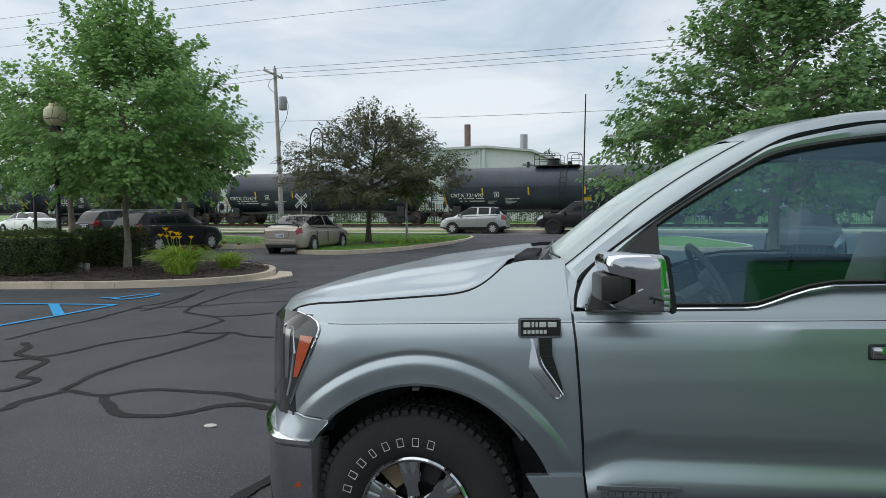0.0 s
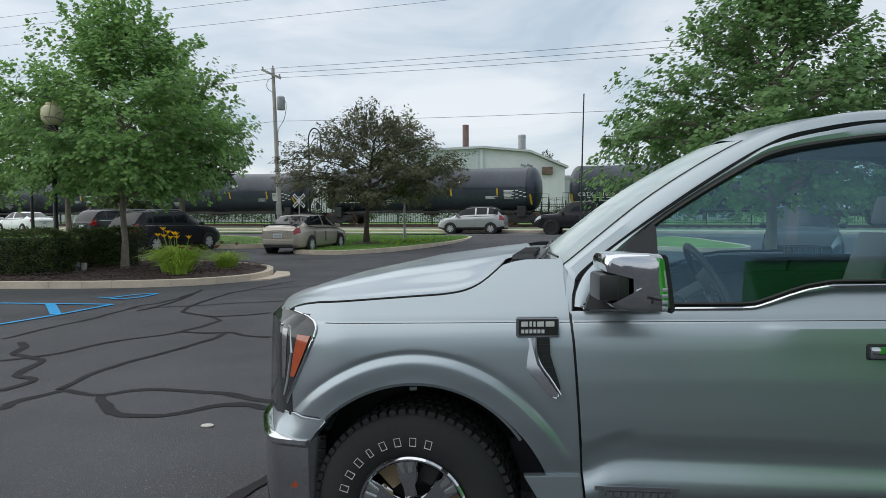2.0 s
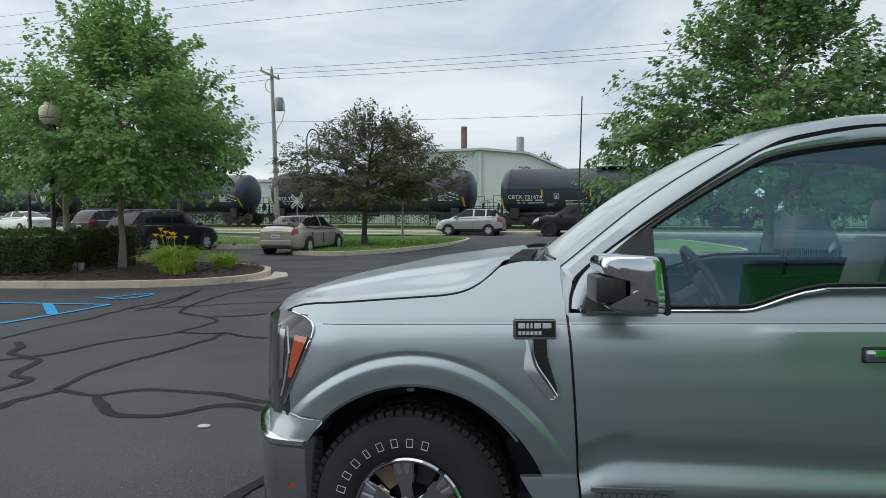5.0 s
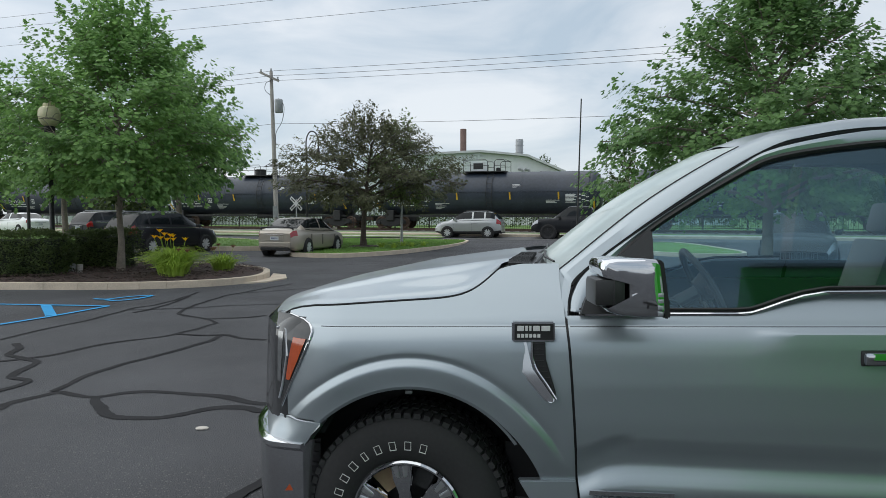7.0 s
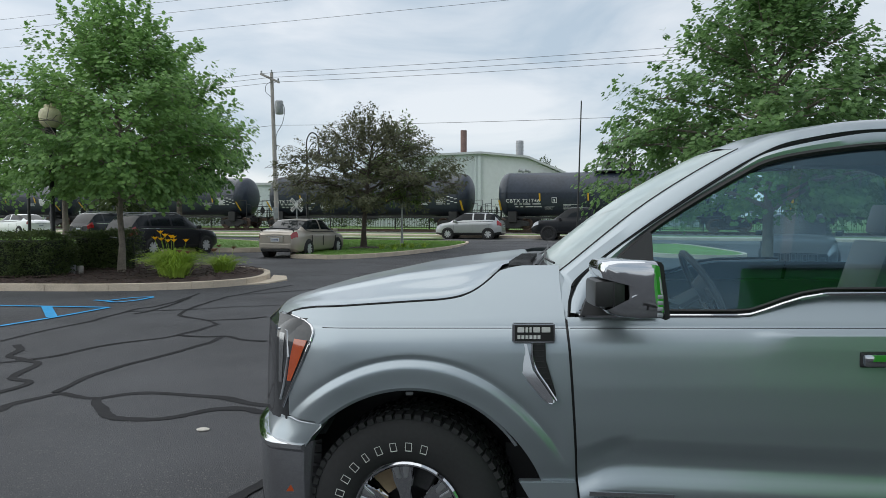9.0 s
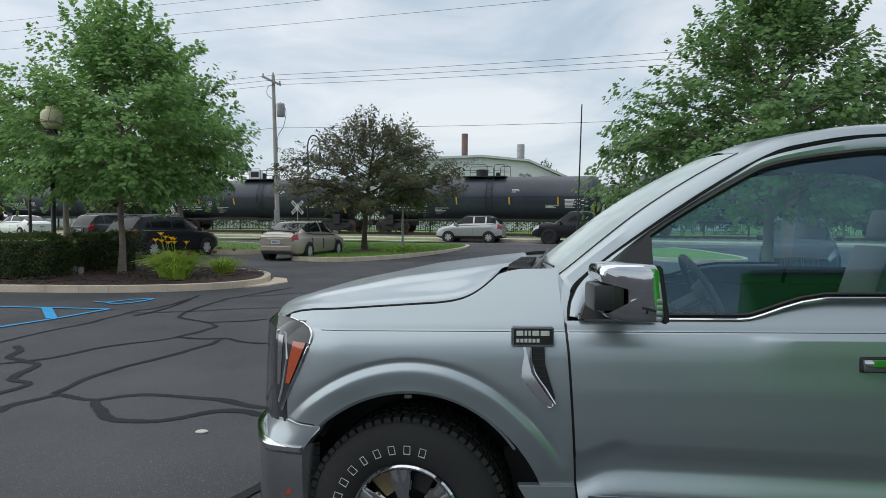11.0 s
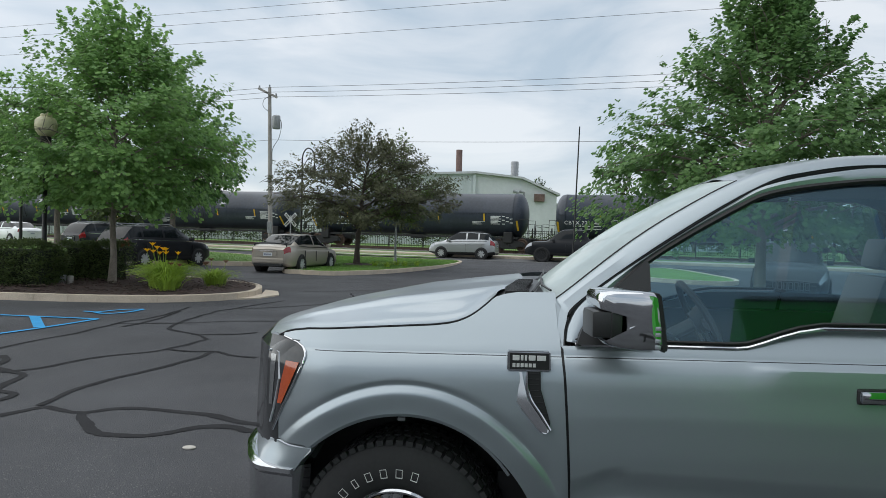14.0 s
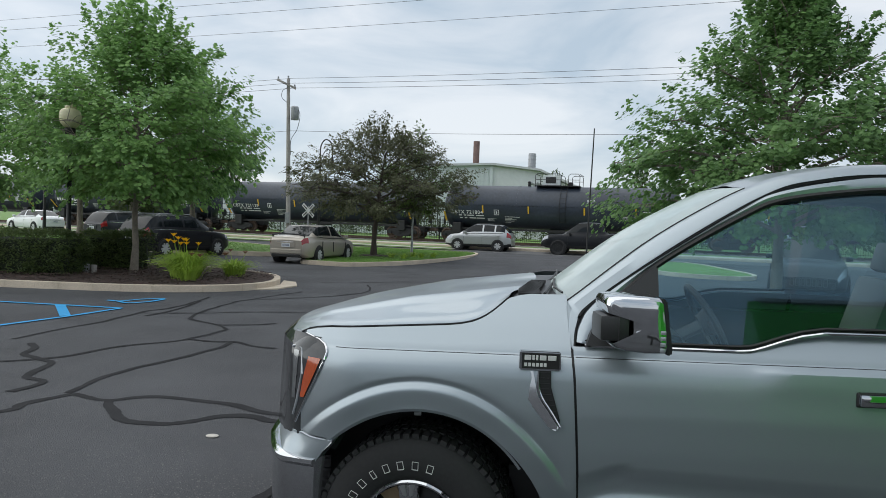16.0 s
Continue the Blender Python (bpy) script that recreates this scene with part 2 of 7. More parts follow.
def prism(bm, poly, d0, d1, plane="XZ", bevel=0.0):
    """A flat polygon given thickness along the third axis."""
    def at(a, b, d):
        return {"XZ": (a, d, b), "XY": (a, b, d), "YZ": (d, a, b)}[plane]
    f, g = [bm.verts.new(at(a, b, d0)) for a, b in poly], [bm.verts.new(at(a, b, d1)) for a, b in poly]
    fs = [bm.faces.new(f), bm.faces.new(g[::-1])]
    for i in range(len(poly)):
        j = (i + 1) % len(poly)
        fs.append(bm.faces.new((f[j], f[i], g[i], g[j])))
    if bevel:
        bmesh.ops.bevel(bm, geom=list({e for q in fs for e in q.edges}), offset=bevel, segments=2, affect="EDGES")


def smoothstep(a, b, x):
    t = min(1, max(0, (x - a) / (b - a)))
    return t * t * (3 - 2 * t)


def interp(x, table):
    """Piecewise linear value from (x, value) pairs."""
    if x <= table[0][0]:
        return table[0][1]
    for (a, u), (b, v) in zip(table, table[1:]):
        if x <= b:
            return u + (v - u) * (x - a) / (b - a)
    return table[-1][1]


def curve_through(pts, n=8):
    """Catmull-Rom points through a polyline."""
    p = [Vector(q) for q in pts]
    p = [2 * p[0] - p[1]] + p + [2 * p[-1] - p[-2]]
    out = []
    for i in range(1, len(p) - 2):
        for k in range(n):
            t = k / n
            out.append(0.5 * ((2 * p[i]) + (p[i + 1] - p[i - 1]) * t + (2 * p[i - 1] - 5 * p[i] + 4 * p[i + 1] - p[i + 2]) * t * t
                              + (3 * p[i] - p[i - 1] - 3 * p[i + 1] + p[i + 2]) * t ** 3))
    return out + [p[-2]]


# ---- the lie of the land: the railway runs at 18 degrees to the x axis ----
RAIL_DEG = -18.0
DIR = Vector((math.cos(radians(18)), -math.sin(radians(18)), 0))
NOR = Vector((math.sin(radians(18)), math.cos(radians(18)), 0))
TRACK_N = 47.2


def along(s, n, z=0.0):
    """A point s metres along the railway and n metres out from the origin's line."""
    p = DIR * s + NOR * n
    return (p.x, p.y, z)


RISE = ((0, 0.0), (28, 0.0), (37, 0.12), (42, 0.22), (44.6, 0.34), (200, 0.40))


def land(x, y):
    return interp(x * NOR.x + y * NOR.y, RISE)


def land_strip(name, s0, s1, n0, n1, lift, material, label="", steps=None, parent=None):
    """A strip of ground along the railway, following the rise."""
    ns = sorted({n0, n1, *[a for a, _ in RISE if n0 < a < n1]})
    ss = [s0 + (s1 - s0) * i / (steps or 12) for i in range((steps or 12) + 1)]
    verts = [along(s, n, interp(n, RISE) + lift) for n in ns for s in ss]
    w = len(ss)
    faces = [(i * w + j, i * w + j + 1, (i + 1) * w + j + 1, (i + 1) * w + j) for i in range(len(ns) - 1) for j in range(w - 1)]
    return sheet(name, verts, faces, material, parent, label)


def flat_poly(name, poly, z0, z1, material, label="", parent=None, bevel=0.0):
    bm = bmesh.new()
    prism(bm, poly, z0, z1, "XY", bevel)
    return part(name, bm, material, parent, label)


# ground sheet to the horizon, parking lot included
g_n = [-400, -60, -20, 0, 28, 37, 42, 44.6, 60, 120, 400, 1500]
g_s = [-1500, -300, -80, -20, 20, 80, 300, 1500]
gv = [along(s, n, interp(max(0, n), RISE)) for n in g_n for s in g_s]
gf = [(i * 8 + j, i * 8 + j + 1, (i + 1) * 8 + j + 1, (i + 1) * 8 + j) for i in range(len(g_n) - 1) for j in range(7)]
tagged(sheet("ground", gv, gf, ASPHALT), "dark worn asphalt parking lot with sealed cracks", "ground", kind="structure")
tagged(land_strip("street", -300, 300, 38.6, 41.6, 0.006, STREET, steps=24), "pale grey asphalt street beside the railway", "road", kind="structure")
tagged(land_strip("verge", -300, 300, 41.75, 45.0, 0.05, GRASS_GROUND, steps=24), "mown green grass verge beside the track", "grass", kind="structure")
tagged(land_strip("grass_strip", -300, -12.4, 38.75, 41.7, 0.05, GRASS_GROUND, steps=24), "mown grass where the street ends", "grass", kind="structure")
tagged(land_strip("footpath", -300, -12.4, 39.3, 40.1, 0.075, SIDEWALK, steps=24), "pale concrete footpath through the grass", "pavement", kind="structure")
tagged(land_strip("sidewalk", -300, 300, 42.6, 43.7, 0.075, SIDEWALK, steps=24), "pale concrete sidewalk through the grass", "pavement", kind="structure")
tagged(land_strip("field", -300, 300, 49.6, 1200, 0.05, GRASS_GROUND, steps=24), "green grass field behind the fence", "grass", kind="structure")
bm = bmesh.new()
for s0 in range(-150, 150, 30):
    prism(bm, [(0, 0), (0.15, 0), (0.15, 0.34), (0.03, 0.34), (0, 0.30)], 0, 29.99, "YZ")
    bmesh.ops.transform(bm, matrix=Matrix.Translation(along(s0, 41.6, 0.05)) @ pose(0, 0, 0, 0, 0, RAIL_DEG), verts=bm.verts[-10:])
tagged(part("street_kerb", bm, CONCRETE), "pale concrete kerb along the street", "kerb", kind="structure")

# railway: ballast, sleepers, two rails
bm = bmesh.new()
prism(bm, [(44.6, 0.2), (45.6, 0.44), (48.8, 0.44), (49.9, 0.2)], -250, 250, "YZ")
bmesh.ops.transform(bm, matrix=pose(0, 0, 0, 0, 0, RAIL_DEG), verts=bm.verts[:])
tagged(part("ballast_bed", bm, BALLAST), "grey crushed stone ballast under the railway track", "railway bed", kind="structure")
track = root("railway_track", pose(0, 0, 0, 0, 0, RAIL_DEG), "rusty steel railway track on wooden sleepers", "railway track", kind="structure")
for n in (TRACK_N - 0.75, TRACK_N + 0.75):
    bm = bmesh.new()
    prism(bm, [(n - 0.07, 0.47), (n + 0.07, 0.47), (n + 0.02, 0.50), (n + 0.035, 0.60), (n - 0.035, 0.60), (n - 0.02, 0.50)], -250, 250, "YZ")
    part("rail", bm, STEEL, track)
bm = bmesh.new()
box(bm, -0.11, 0.11, TRACK_N - 1.3, TRACK_N + 1.3, 0.40, 0.475)
first = part("sleeper", bm, DARK_BARK, track)
for k in range(150):
    o = new("sleeper", first.data)
    o.parent, o.location = track, ((k - 90) * 0.62 + 0.3, 0, 0)


# ---- kerbed islands ----
def island(name, outline, z_top, fill, label, category, kerb_w=0.16):
    """A planted bed: concrete kerb stones round a raised fill."""
    ob = root(name, pose(0, 0, 0), label, category, kind="structure")
    pts = [Vector((x, y, 0)) for x, y in outline]
    n = len(pts)
    cen = sum(pts, Vector()) / n
    inner = []
    for i in range(n):
        t = (pts[(i + 1) % n] - pts[i - 1]).normalized()
        q = Vector((-t.y, t.x, 0))
        inner.append(pts[i] + q * kerb_w * (1 if q.dot(cen - pts[i]) > 0 else -1))
    for i in range(n):
        j = (i + 1) % n
        a, b, c, d = pts[i], pts[j], inner[j], inner[i]
        g = (b - a) * 0.0012 / max(0.1, (b - a).length)
        bm = bmesh.new()
        prism(bm, [(v.x, v.y) for v in (a + g, b - g, c - g, d + g)], -0.05, z_top, "XY", 0.006)
        part("kerb_stone", bm, CONCRETE, ob)
    flat_poly("bed", [(v.x, v.y) for v in inner], -0.05, z_top - 0.02, fill, parent=ob)
    return ob, inner


def outline(pts, n=4):
    """A closed smooth outline as (x, y) pairs."""
    p = [Vector((*q, 0)) for q in pts]
    c = curve_through(p[-2:] + p + p[:2], n)
    return [(v.x, v.y) for v in c[2 * n: 2 * n + len(p) * n]]


bed_pts = outline([(-26, 14.6), (-16, 14.45), (-9.5, 14.45), (-7.0, 14.45), (-5.4, 14.9), (-4.45, 15.8), (-4.25, 17.0), (-4.7, 18.6), (-6.0, 19.9), (-8.0, 20.9), (-14, 21.6), (-26, 21.8)], 3)
bed, bed_inner = island("planting_bed", bed_pts, 0.15, MULCH, "dark brown mulch bed edged with a pale concrete kerb", "planting bed")
flat_poly("apron", [(-4.46, 15.7), (-4.05, 16.0), (-3.75, 16.9), (-4.0, 17.9), (-4.4, 18.2), (-4.2, 17.0)], 0.0, 0.03, CONCRETE, parent=bed)
lawn_pts = outline([(-5.7, 26.2), (-4.9, 25.4), (-3.6, 25.1), (-1.9, 26.9), (-0.6, 29.6), (0.6, 32.5), (1.5, 36.2), (1.6, 38.9), (0.2, 39.9), (-3.0, 41.0), (-5.6, 41.6), (-6.3, 38.5), (-5.9, 31)], 3)
lawn, lawn_inner = island("grass_island", lawn_pts, 0.16, GRASS_GROUND, "mown grass island edged with a pale concrete kerb", "grass island")
side_pts = outline([(8.3, 27.6), (9.3, 25.8), (10.9, 25.3), (12.1, 26.6), (12.6, 30), (12.6, 36.4), (8.4, 37.4), (7.6, 33)], 3)
side_lawn, side_inner = island("grass_island", side_pts, 0.16, GRASS_GROUND, "mown grass island beyond the pickup, edged with kerb", "grass island")
left_pts = outline([(-34, 31.5), (-22, 31.0), (-13.5, 30.2), (-9.0, 29.6), (-7.4, 30.6), (-7.6, 33.8), (-10, 38.0), (-16, 42.5), (-34, 47.5)], 3)
left_lawn, left_inner = island("roadside_lawn", left_pts, 0.2, GRASS_GROUND, "mown grass verge edged with a concrete kerb", "grass island")


def inside(x, y, poly):
    hit = False
    for i in range(len(poly)):
        (x0, y0), (x1, y1) = poly[i - 1][:2], poly[i][:2]
        if (y0 > y) != (y1 > y) and x < x0 + (y - y0) * (x1 - x0) / (y1 - y0):
            hit = not hit
    return hit


def blades(name, poly, z, count, h, w, material, label, category, seed):
    """Grass tufts over a polygon, one mesh."""
    rnd = random.Random(seed)
    xs, ys = [p[0] for p in poly], [p[1] for p in poly]
    verts, faces = [], []
    while len(faces) < count:
        x, y = rnd.uniform(min(xs), max(xs)), rnd.uniform(min(ys), max(ys))
        if not inside(x, y, poly):
            continue
        a, k = rnd.uniform(0, 6.28), len(verts)
        hh, dx, dy = h * rnd.uniform(0.5, 1.2), w * math.cos(a), w * math.sin(a)
        lx, ly = rnd.uniform(-0.6, 0.6) * hh, rnd.uniform(-0.6, 0.6) * hh
        verts += [(x - dx, y - dy, z - 0.01), (x + dx, y + dy, z - 0.01), (x + lx, y + ly, z + hh)]
        faces.append((k, k + 1, k + 2))
    return tagged(sheet(name, verts, faces, material), label, category, kind="stuff")


in2 = [(v.x, v.y) for v in lawn_inner]
blades("grass", in2, 0.14, 26000, 0.06, 0.012, GRASS, "short mown green grass", "grass", 4)
in3 = [(v.x, v.y) for v in left_inner if v.x > -30]
blades("grass", in3, 0.18, 16000, 0.06, 0.016, GRASS, "short mown green grass", "grass", 5)

# mulch chips over the nearer bed
rnd = random.Random(8)
verts, faces = [], []
bed_xy = [(v.x, v.y) for v in bed_inner]
while len(faces) < 9000:
    x, y = rnd.uniform(-13, -4.3), rnd.uniform(14.6, 21.5)
    if inside(x, y, bed_xy):
        a, l, w, k = rnd.uniform(0, 6.28), rnd.uniform(0.02, 0.06), rnd.uniform(0.006, 0.014), len(verts)
        c, s = math.cos(a), math.sin(a)
        z = 0.135 + rnd.uniform(0, 0.02) + 0.05 * smoothstep(0, 1.5, y - 14.7)
        t = rnd.uniform(-0.02, 0.03)
        verts += [(x + l * c - w * s, y + l * s + w * c, z + t), (x - l * c - w * s, y - l * s + w * c, z), (x - l * c + w * s, y - l * s - w * c, z + 0.01), (x + l * c + w * s, y + l * s - w * c, z + t)]
        faces.append((k, k + 1, k + 2, k + 3))
tagged(sheet("mulch_chips", verts, faces, CHIPS), "loose dark brown wood chips", "mulch", kind="stuff")


# ---- train ----
def lettering(name, text, size, material, parent, m, label=""):
    """Raised letters in the built-in font, as a mesh."""
    cu = bpy.data.curves.new(name, "FONT")
    cu.body, cu.size, cu.extrude, cu.space_character = text, size, 0.004, 1.12
    cu.offset = 0.008 * size
    tmp = new("tmp", cu)
    me = bpy.data.meshes.new_from_object(tmp.evaluated_get(bpy.context.evaluated_depsgraph_get()))
    bpy.data.objects.remove(tmp)
    bpy.data.curves.remove(cu)
    me.name = name
    me.materials.clear()
    me.materials.append(material)
    ob = new(name, me)
    ob.parent, ob.matrix_basis = parent, m
    if label:
        ob["label"] = label
    return ob


TANK_R, TANK_L, TANK_Z = 1.50, 16.1, 3.07   # radius, length, axis height
WHEEL_R = 0.42


def on_tank(x, z, out=0.006):
    """Pose on the near side of the tank at a height, facing out."""
    dz = z - TANK_Z
    a = math.asin(max(-1, min(1, dz / TANK_R)))
    r = TANK_R + out
    return pose(x, -r * math.cos(a), TANK_Z + r * math.sin(a), 90 - math.degrees(a), 0, 0)


def tank_bar(bm, x, z, w, h, out=0.006):
    vs = box(bm, 0, w, 0, h, 0, 0.004)
    bmesh.ops.transform(bm, matrix=on_tank(x, z, out), verts=vs)


def tank_car(text):
    car = root("tank_car", pose(0, 0, 0), "black railway tank car with white lettering, rolling on the track", "railway car", "tank cars of the train")
    half = TANK_L / 2
    bm = bmesh.new()
    prof = [(-half, 0.02)] + [(-half + 0.62 * (1 - math.cos(t)), TANK_R * math.sin(t) ** 0.8) for t in (0.2, 0.4, 0.65, 0.9, 1.15, 1.4, 1.571)]
    prof += [(-half + 0.66, TANK_R + 0.012), (-half + 0.9, TANK_R + 0.012), (-half + 0.92, TANK_R)]
    prof += [(-half + 4, TANK_R), (-2.0, TANK_R)]
    prof = prof + [(-a, r) for a, r in reversed(prof)]
    spin(bm, prof, "X", 56, (0, 0, TANK_Z))
    tank = part("tank", bm, TANK, car, smooth=True)
    for x in (-half + 0.8, -2.7, 2.7, half - 0.8):
        bm = bmesh.new()
        spin(bm, [(x - 0.04, TANK_R), (x - 0.04, TANK_R + 0.012), (x + 0.04, TANK_R + 0.012), (x + 0.04, TANK_R)], "X", 56, (0, 0, TANK_Z))
        part("weld_band", bm, TANK, tank, smooth=True)
    bm = bmesh.new()
    for side in (-1, 1):
        prism(bm, [(-half + 0.3, 3.16), (half - 0.3, 3.16), (half - 0.3, 3.13), (-half + 0.3, 3.13)], side * (TANK_R - 0.02), side * (TANK_R + 0.035), "XZ")
    part("side_belt", bm, TANK, tank)
    # underframe, bolsters and couplers
    bm = bmesh.new()
    for x0, x1 in ((-8.6, -5.2), (5.2, 8.6)):
        box(bm, x0, x1, -0.35, 0.35, 1.10, 1.50, 0.02)
        box(bm, (x0 + x1) / 2 - 0.3, (x0 + x1) / 2 + 0.3, -1.35, 1.35, 1.15, 1.9, 0.05)
    box(bm, -half + 0.5, half - 0.5, -1.12, -1.0, 1.42, 1.56)
    box(bm, -half + 0.5, half - 0.5, 1.0, 1.12, 1.42, 1.56)
    box(bm, -0.5, 0.5, -0.4, 0.4, 1.3, 1.62, 0.05)
    part("underframe", bm, RAIL_BLACK, car)
    for e in (-1, 1):
        bm = bmesh.new()
        box(bm, min(e * 8.5, e * 9.03), max(e * 8.5, e * 9.03), -0.12, 0.12, 1.16, 1.42, 0.03)
        part("coupler", bm, STEEL, car)
        bm = bmesh.new()
        xe = e * 8.55
        box(bm, xe - 0.25, xe + 0.25, -1.5, 1.5, 1.40, 1.46)
        part("end_platform", bm, RAIL_BLACK, car)
        bm = bmesh.new()
        for y in (-1.45, 1.45):
            tube(bm, [(xe - 0.22 * e, y, 1.44), (xe - 0.22 * e, y, 2.75), (xe - 0.9 * e, y, 2.75)], 0.025, 6)
            tube(bm, [(xe + 0.2 * e, y, 1.44), (xe + 0.2 * e, y, 2.45), (xe - 0.22 * e, y, 2.45)], 0.02, 6)
        tube(bm, [(xe + 0.2 * e, -1.45, 2.3), (xe + 0.2 * e, 1.45, 2.3)], 0.02, 6)
        for z in (0.75, 1.0, 1.25):
            tube(bm, [(xe - 0.2, -1.5, z), (xe + 0.2, -1.5, z)], 0.015, 6)
        for x in (xe - 0.2, xe + 0.2):
            tube(bm, [(x, -1.5, 0.72), (x, -1.5, 1.44)], 0.015, 6)
        part("end_rail", bm, RAIL_BLACK, car)
        bm = bmesh.new()
        spin(bm, [(0, 0.0), (0.02, 0.28), (0.05, 0.28), (0.05, 0.24)], "X", 20, (xe - 0.1 * e, 0.55, 2.0))
        part("brake_wheel", bm, RAIL_BLACK, car)
    # bogies with two wheelsets each
    for e in (-1, 1):
        xc = e * 6.9
        bogie = new("bogie")
        bogie.parent, bogie.location = car, (xc, 0, 0.6)
        bm = bmesh.new()
        for y in (-1.08, 1.08):
            prism(bm, [(-1.15, 0.52), (-0.95, 0.66), (-0.35, 0.72), (0.35, 0.72), (0.95, 0.66), (1.15, 0.52), (1.15, 0.32), (0.72, 0.34), (0.45, 0.14), (-0.45, 0.14), (-0.72, 0.34), (-1.15, 0.32)], y - 0.08, y + 0.08, "XZ", 0.02)
            for k in (-0.16, 0, 0.16):
                tube(bm, [(k, y * 1.02, 0.22), (k, y * 1.02, 0.60)], 0.07, 8)
            for k in (-0.89, 0.89):
                spin(bm, [(y * 1.0 - 0.14, 0.12), (y * 1.0 + 0.14, 0.12)], "Y", 14, (k, 0, WHEEL_R))
        box(bm, -0.2, 0.2, -1.1, 1.1, 0.35, 0.62, 0.03)
        part("side_frames", bm, RAIL_BLACK, bogie)
        for k in (-0.89, 0.89):
            bm = bmesh.new()
            for y in (-0.75, 0.75):
                o = 1 if y > 0 else -1
                spin(bm, [(y - 0.06 * o, 0.10), (y - 0.02 * o, 0.30), (y - 0.07 * o, WHEEL_R - 0.07), (y - 0.08 * o, WHEEL_R + 0.03), (y - 0.05 * o, WHEEL_R + 0.03), (y - 0.04 * o, WHEEL_R), (y + 0.07 * o, WHEEL_R - 0.005), (y + 0.07 * o, WHEEL_R - 0.07), (y + 0.02 * o, 0.30), (y + 0.06 * o, 0.10)], "Y", 28)
                for q in range(4):
                    t = q * math.pi / 2
                    spin(bm, [(y + 0.02 * o, 0.035), (y + 0.035 * o, 0.035)], "Y", 8, (0.2 * math.cos(t), 0, 0.2 * math.sin(t)))
            tube(bm, [(0, -0.9, 0), (0, 0.9, 0)], 0.08, 12)
            part("wheelset", bm, STEEL, bogie, "worn steel railway wheels", m=pose(k, 0, WHEEL_R), smooth=True)
    # top platform with manway and railing, side ladder
    bm = bmesh.new()
    top = TANK_Z + TANK_R
    box(bm, -1.5, 1.5, -0.95, 0.95, top - 0.02, top + 0.04)
    part("top_platform", bm, RAIL_BLACK, car)
    bm = bmesh.new()
    spin(bm, [(top, 0.42), (top + 0.42, 0.42), (top + 0.44, 0.46), (top + 0.50, 0.46), (top + 0.56, 0.3)], "Z", 24, (-0.35, 0, 0))
    part("manway", bm, RAIL_BLACK, car, smooth=True)
    bm = bmesh.new()
    spin(bm, [(top, 0.16), (top + 0.3, 0.16), (top + 0.34, 0.1)], "Z", 14, (0.75, 0.2, 0))
    part("valve", bm, RAIL_BLACK, car, smooth=True)
    bm = bmesh.new()
    spin(bm, [(top - 0.05, 0.10), (top + 0.26, 0.10), (top + 0.30, 0.14), (top + 0.36, 0.05)], "Z", 12, (-2.1, 0, 0))
    part("valve", bm, RAIL_BLACK, car, smooth=True)
    if text[-1:] in "469":
        bm = bmesh.new()
        box(bm, -1.05, 0.15, -0.62, -0.5, top + 0.06, top + 0.74, 0.03)
        housing = part("housing", bm, SIDING, car, "pale metal valve housing")
        bm = bmesh.new()
        box(bm, -0.85, -0.15, -0.645, -0.615, top + 0.2, top + 0.62, 0.02)
        part("hatch", bm, RAIL_BLACK, housing)
    bm = bmesh.new()
    for y in (-0.95, 0.95):
        for x0, x1 in ((-1.5, 0.25), (0.75, 1.5)):
            tube(bm, [(x0, y, top - 0.1), (x0, y, top + 0.7), (x0 + 0.12, y, top + 0.82), (x1 - 0.12, y, top + 0.82), (x1, y, top + 0.7), (x1, y, top - 0.1)], 0.022, 6)
            tube(bm, [(x0, y, top + 0.42), (x1, y, top + 0.42)], 0.018, 6)
    for x in (-1.5, 1.5):
        tube(bm, [(x, -0.95, top + 0.8), (x, 0.95, top + 0.8)], 0.02, 6)
    part("railing", bm, RAIL_BLACK, car)
    for side in (-1, 1):
        bm = bmesh.new()
        arc = []
        for k in range(9):
            t = radians(60 - k * 12)
            arc.append((side * (TANK_R + 0.13) * math.cos(t), TANK_Z + (TANK_R + 0.13) * math.sin(t)))
        for x in (0.3, 0.7):
            tube(bm, [(x, a, b) for a, b in arc], 0.022, 6)
        for a, b in arc:
            tube(bm, [(0.3, a, b), (0.7, a, b)], 0.014, 6)
        part("ladder", bm, RAIL_BLACK, car)
    # markings
    if text:
        lettering("lettering", text, 0.36, WHITE_INK, car, on_tank(-half + 0.72, 2.52, 0.02), "white reporting mark and number")
    bm = bmesh.new()
    if not text:
        for k in range(9):
            tank_bar(bm, -half + 0.75 + k * 0.27, 2.56, 0.19, 0.26)
    if not text:
        part("lettering", bm, WHITE_INK, car, "white unreadable number as plain bars")
    else:
        bm.free()
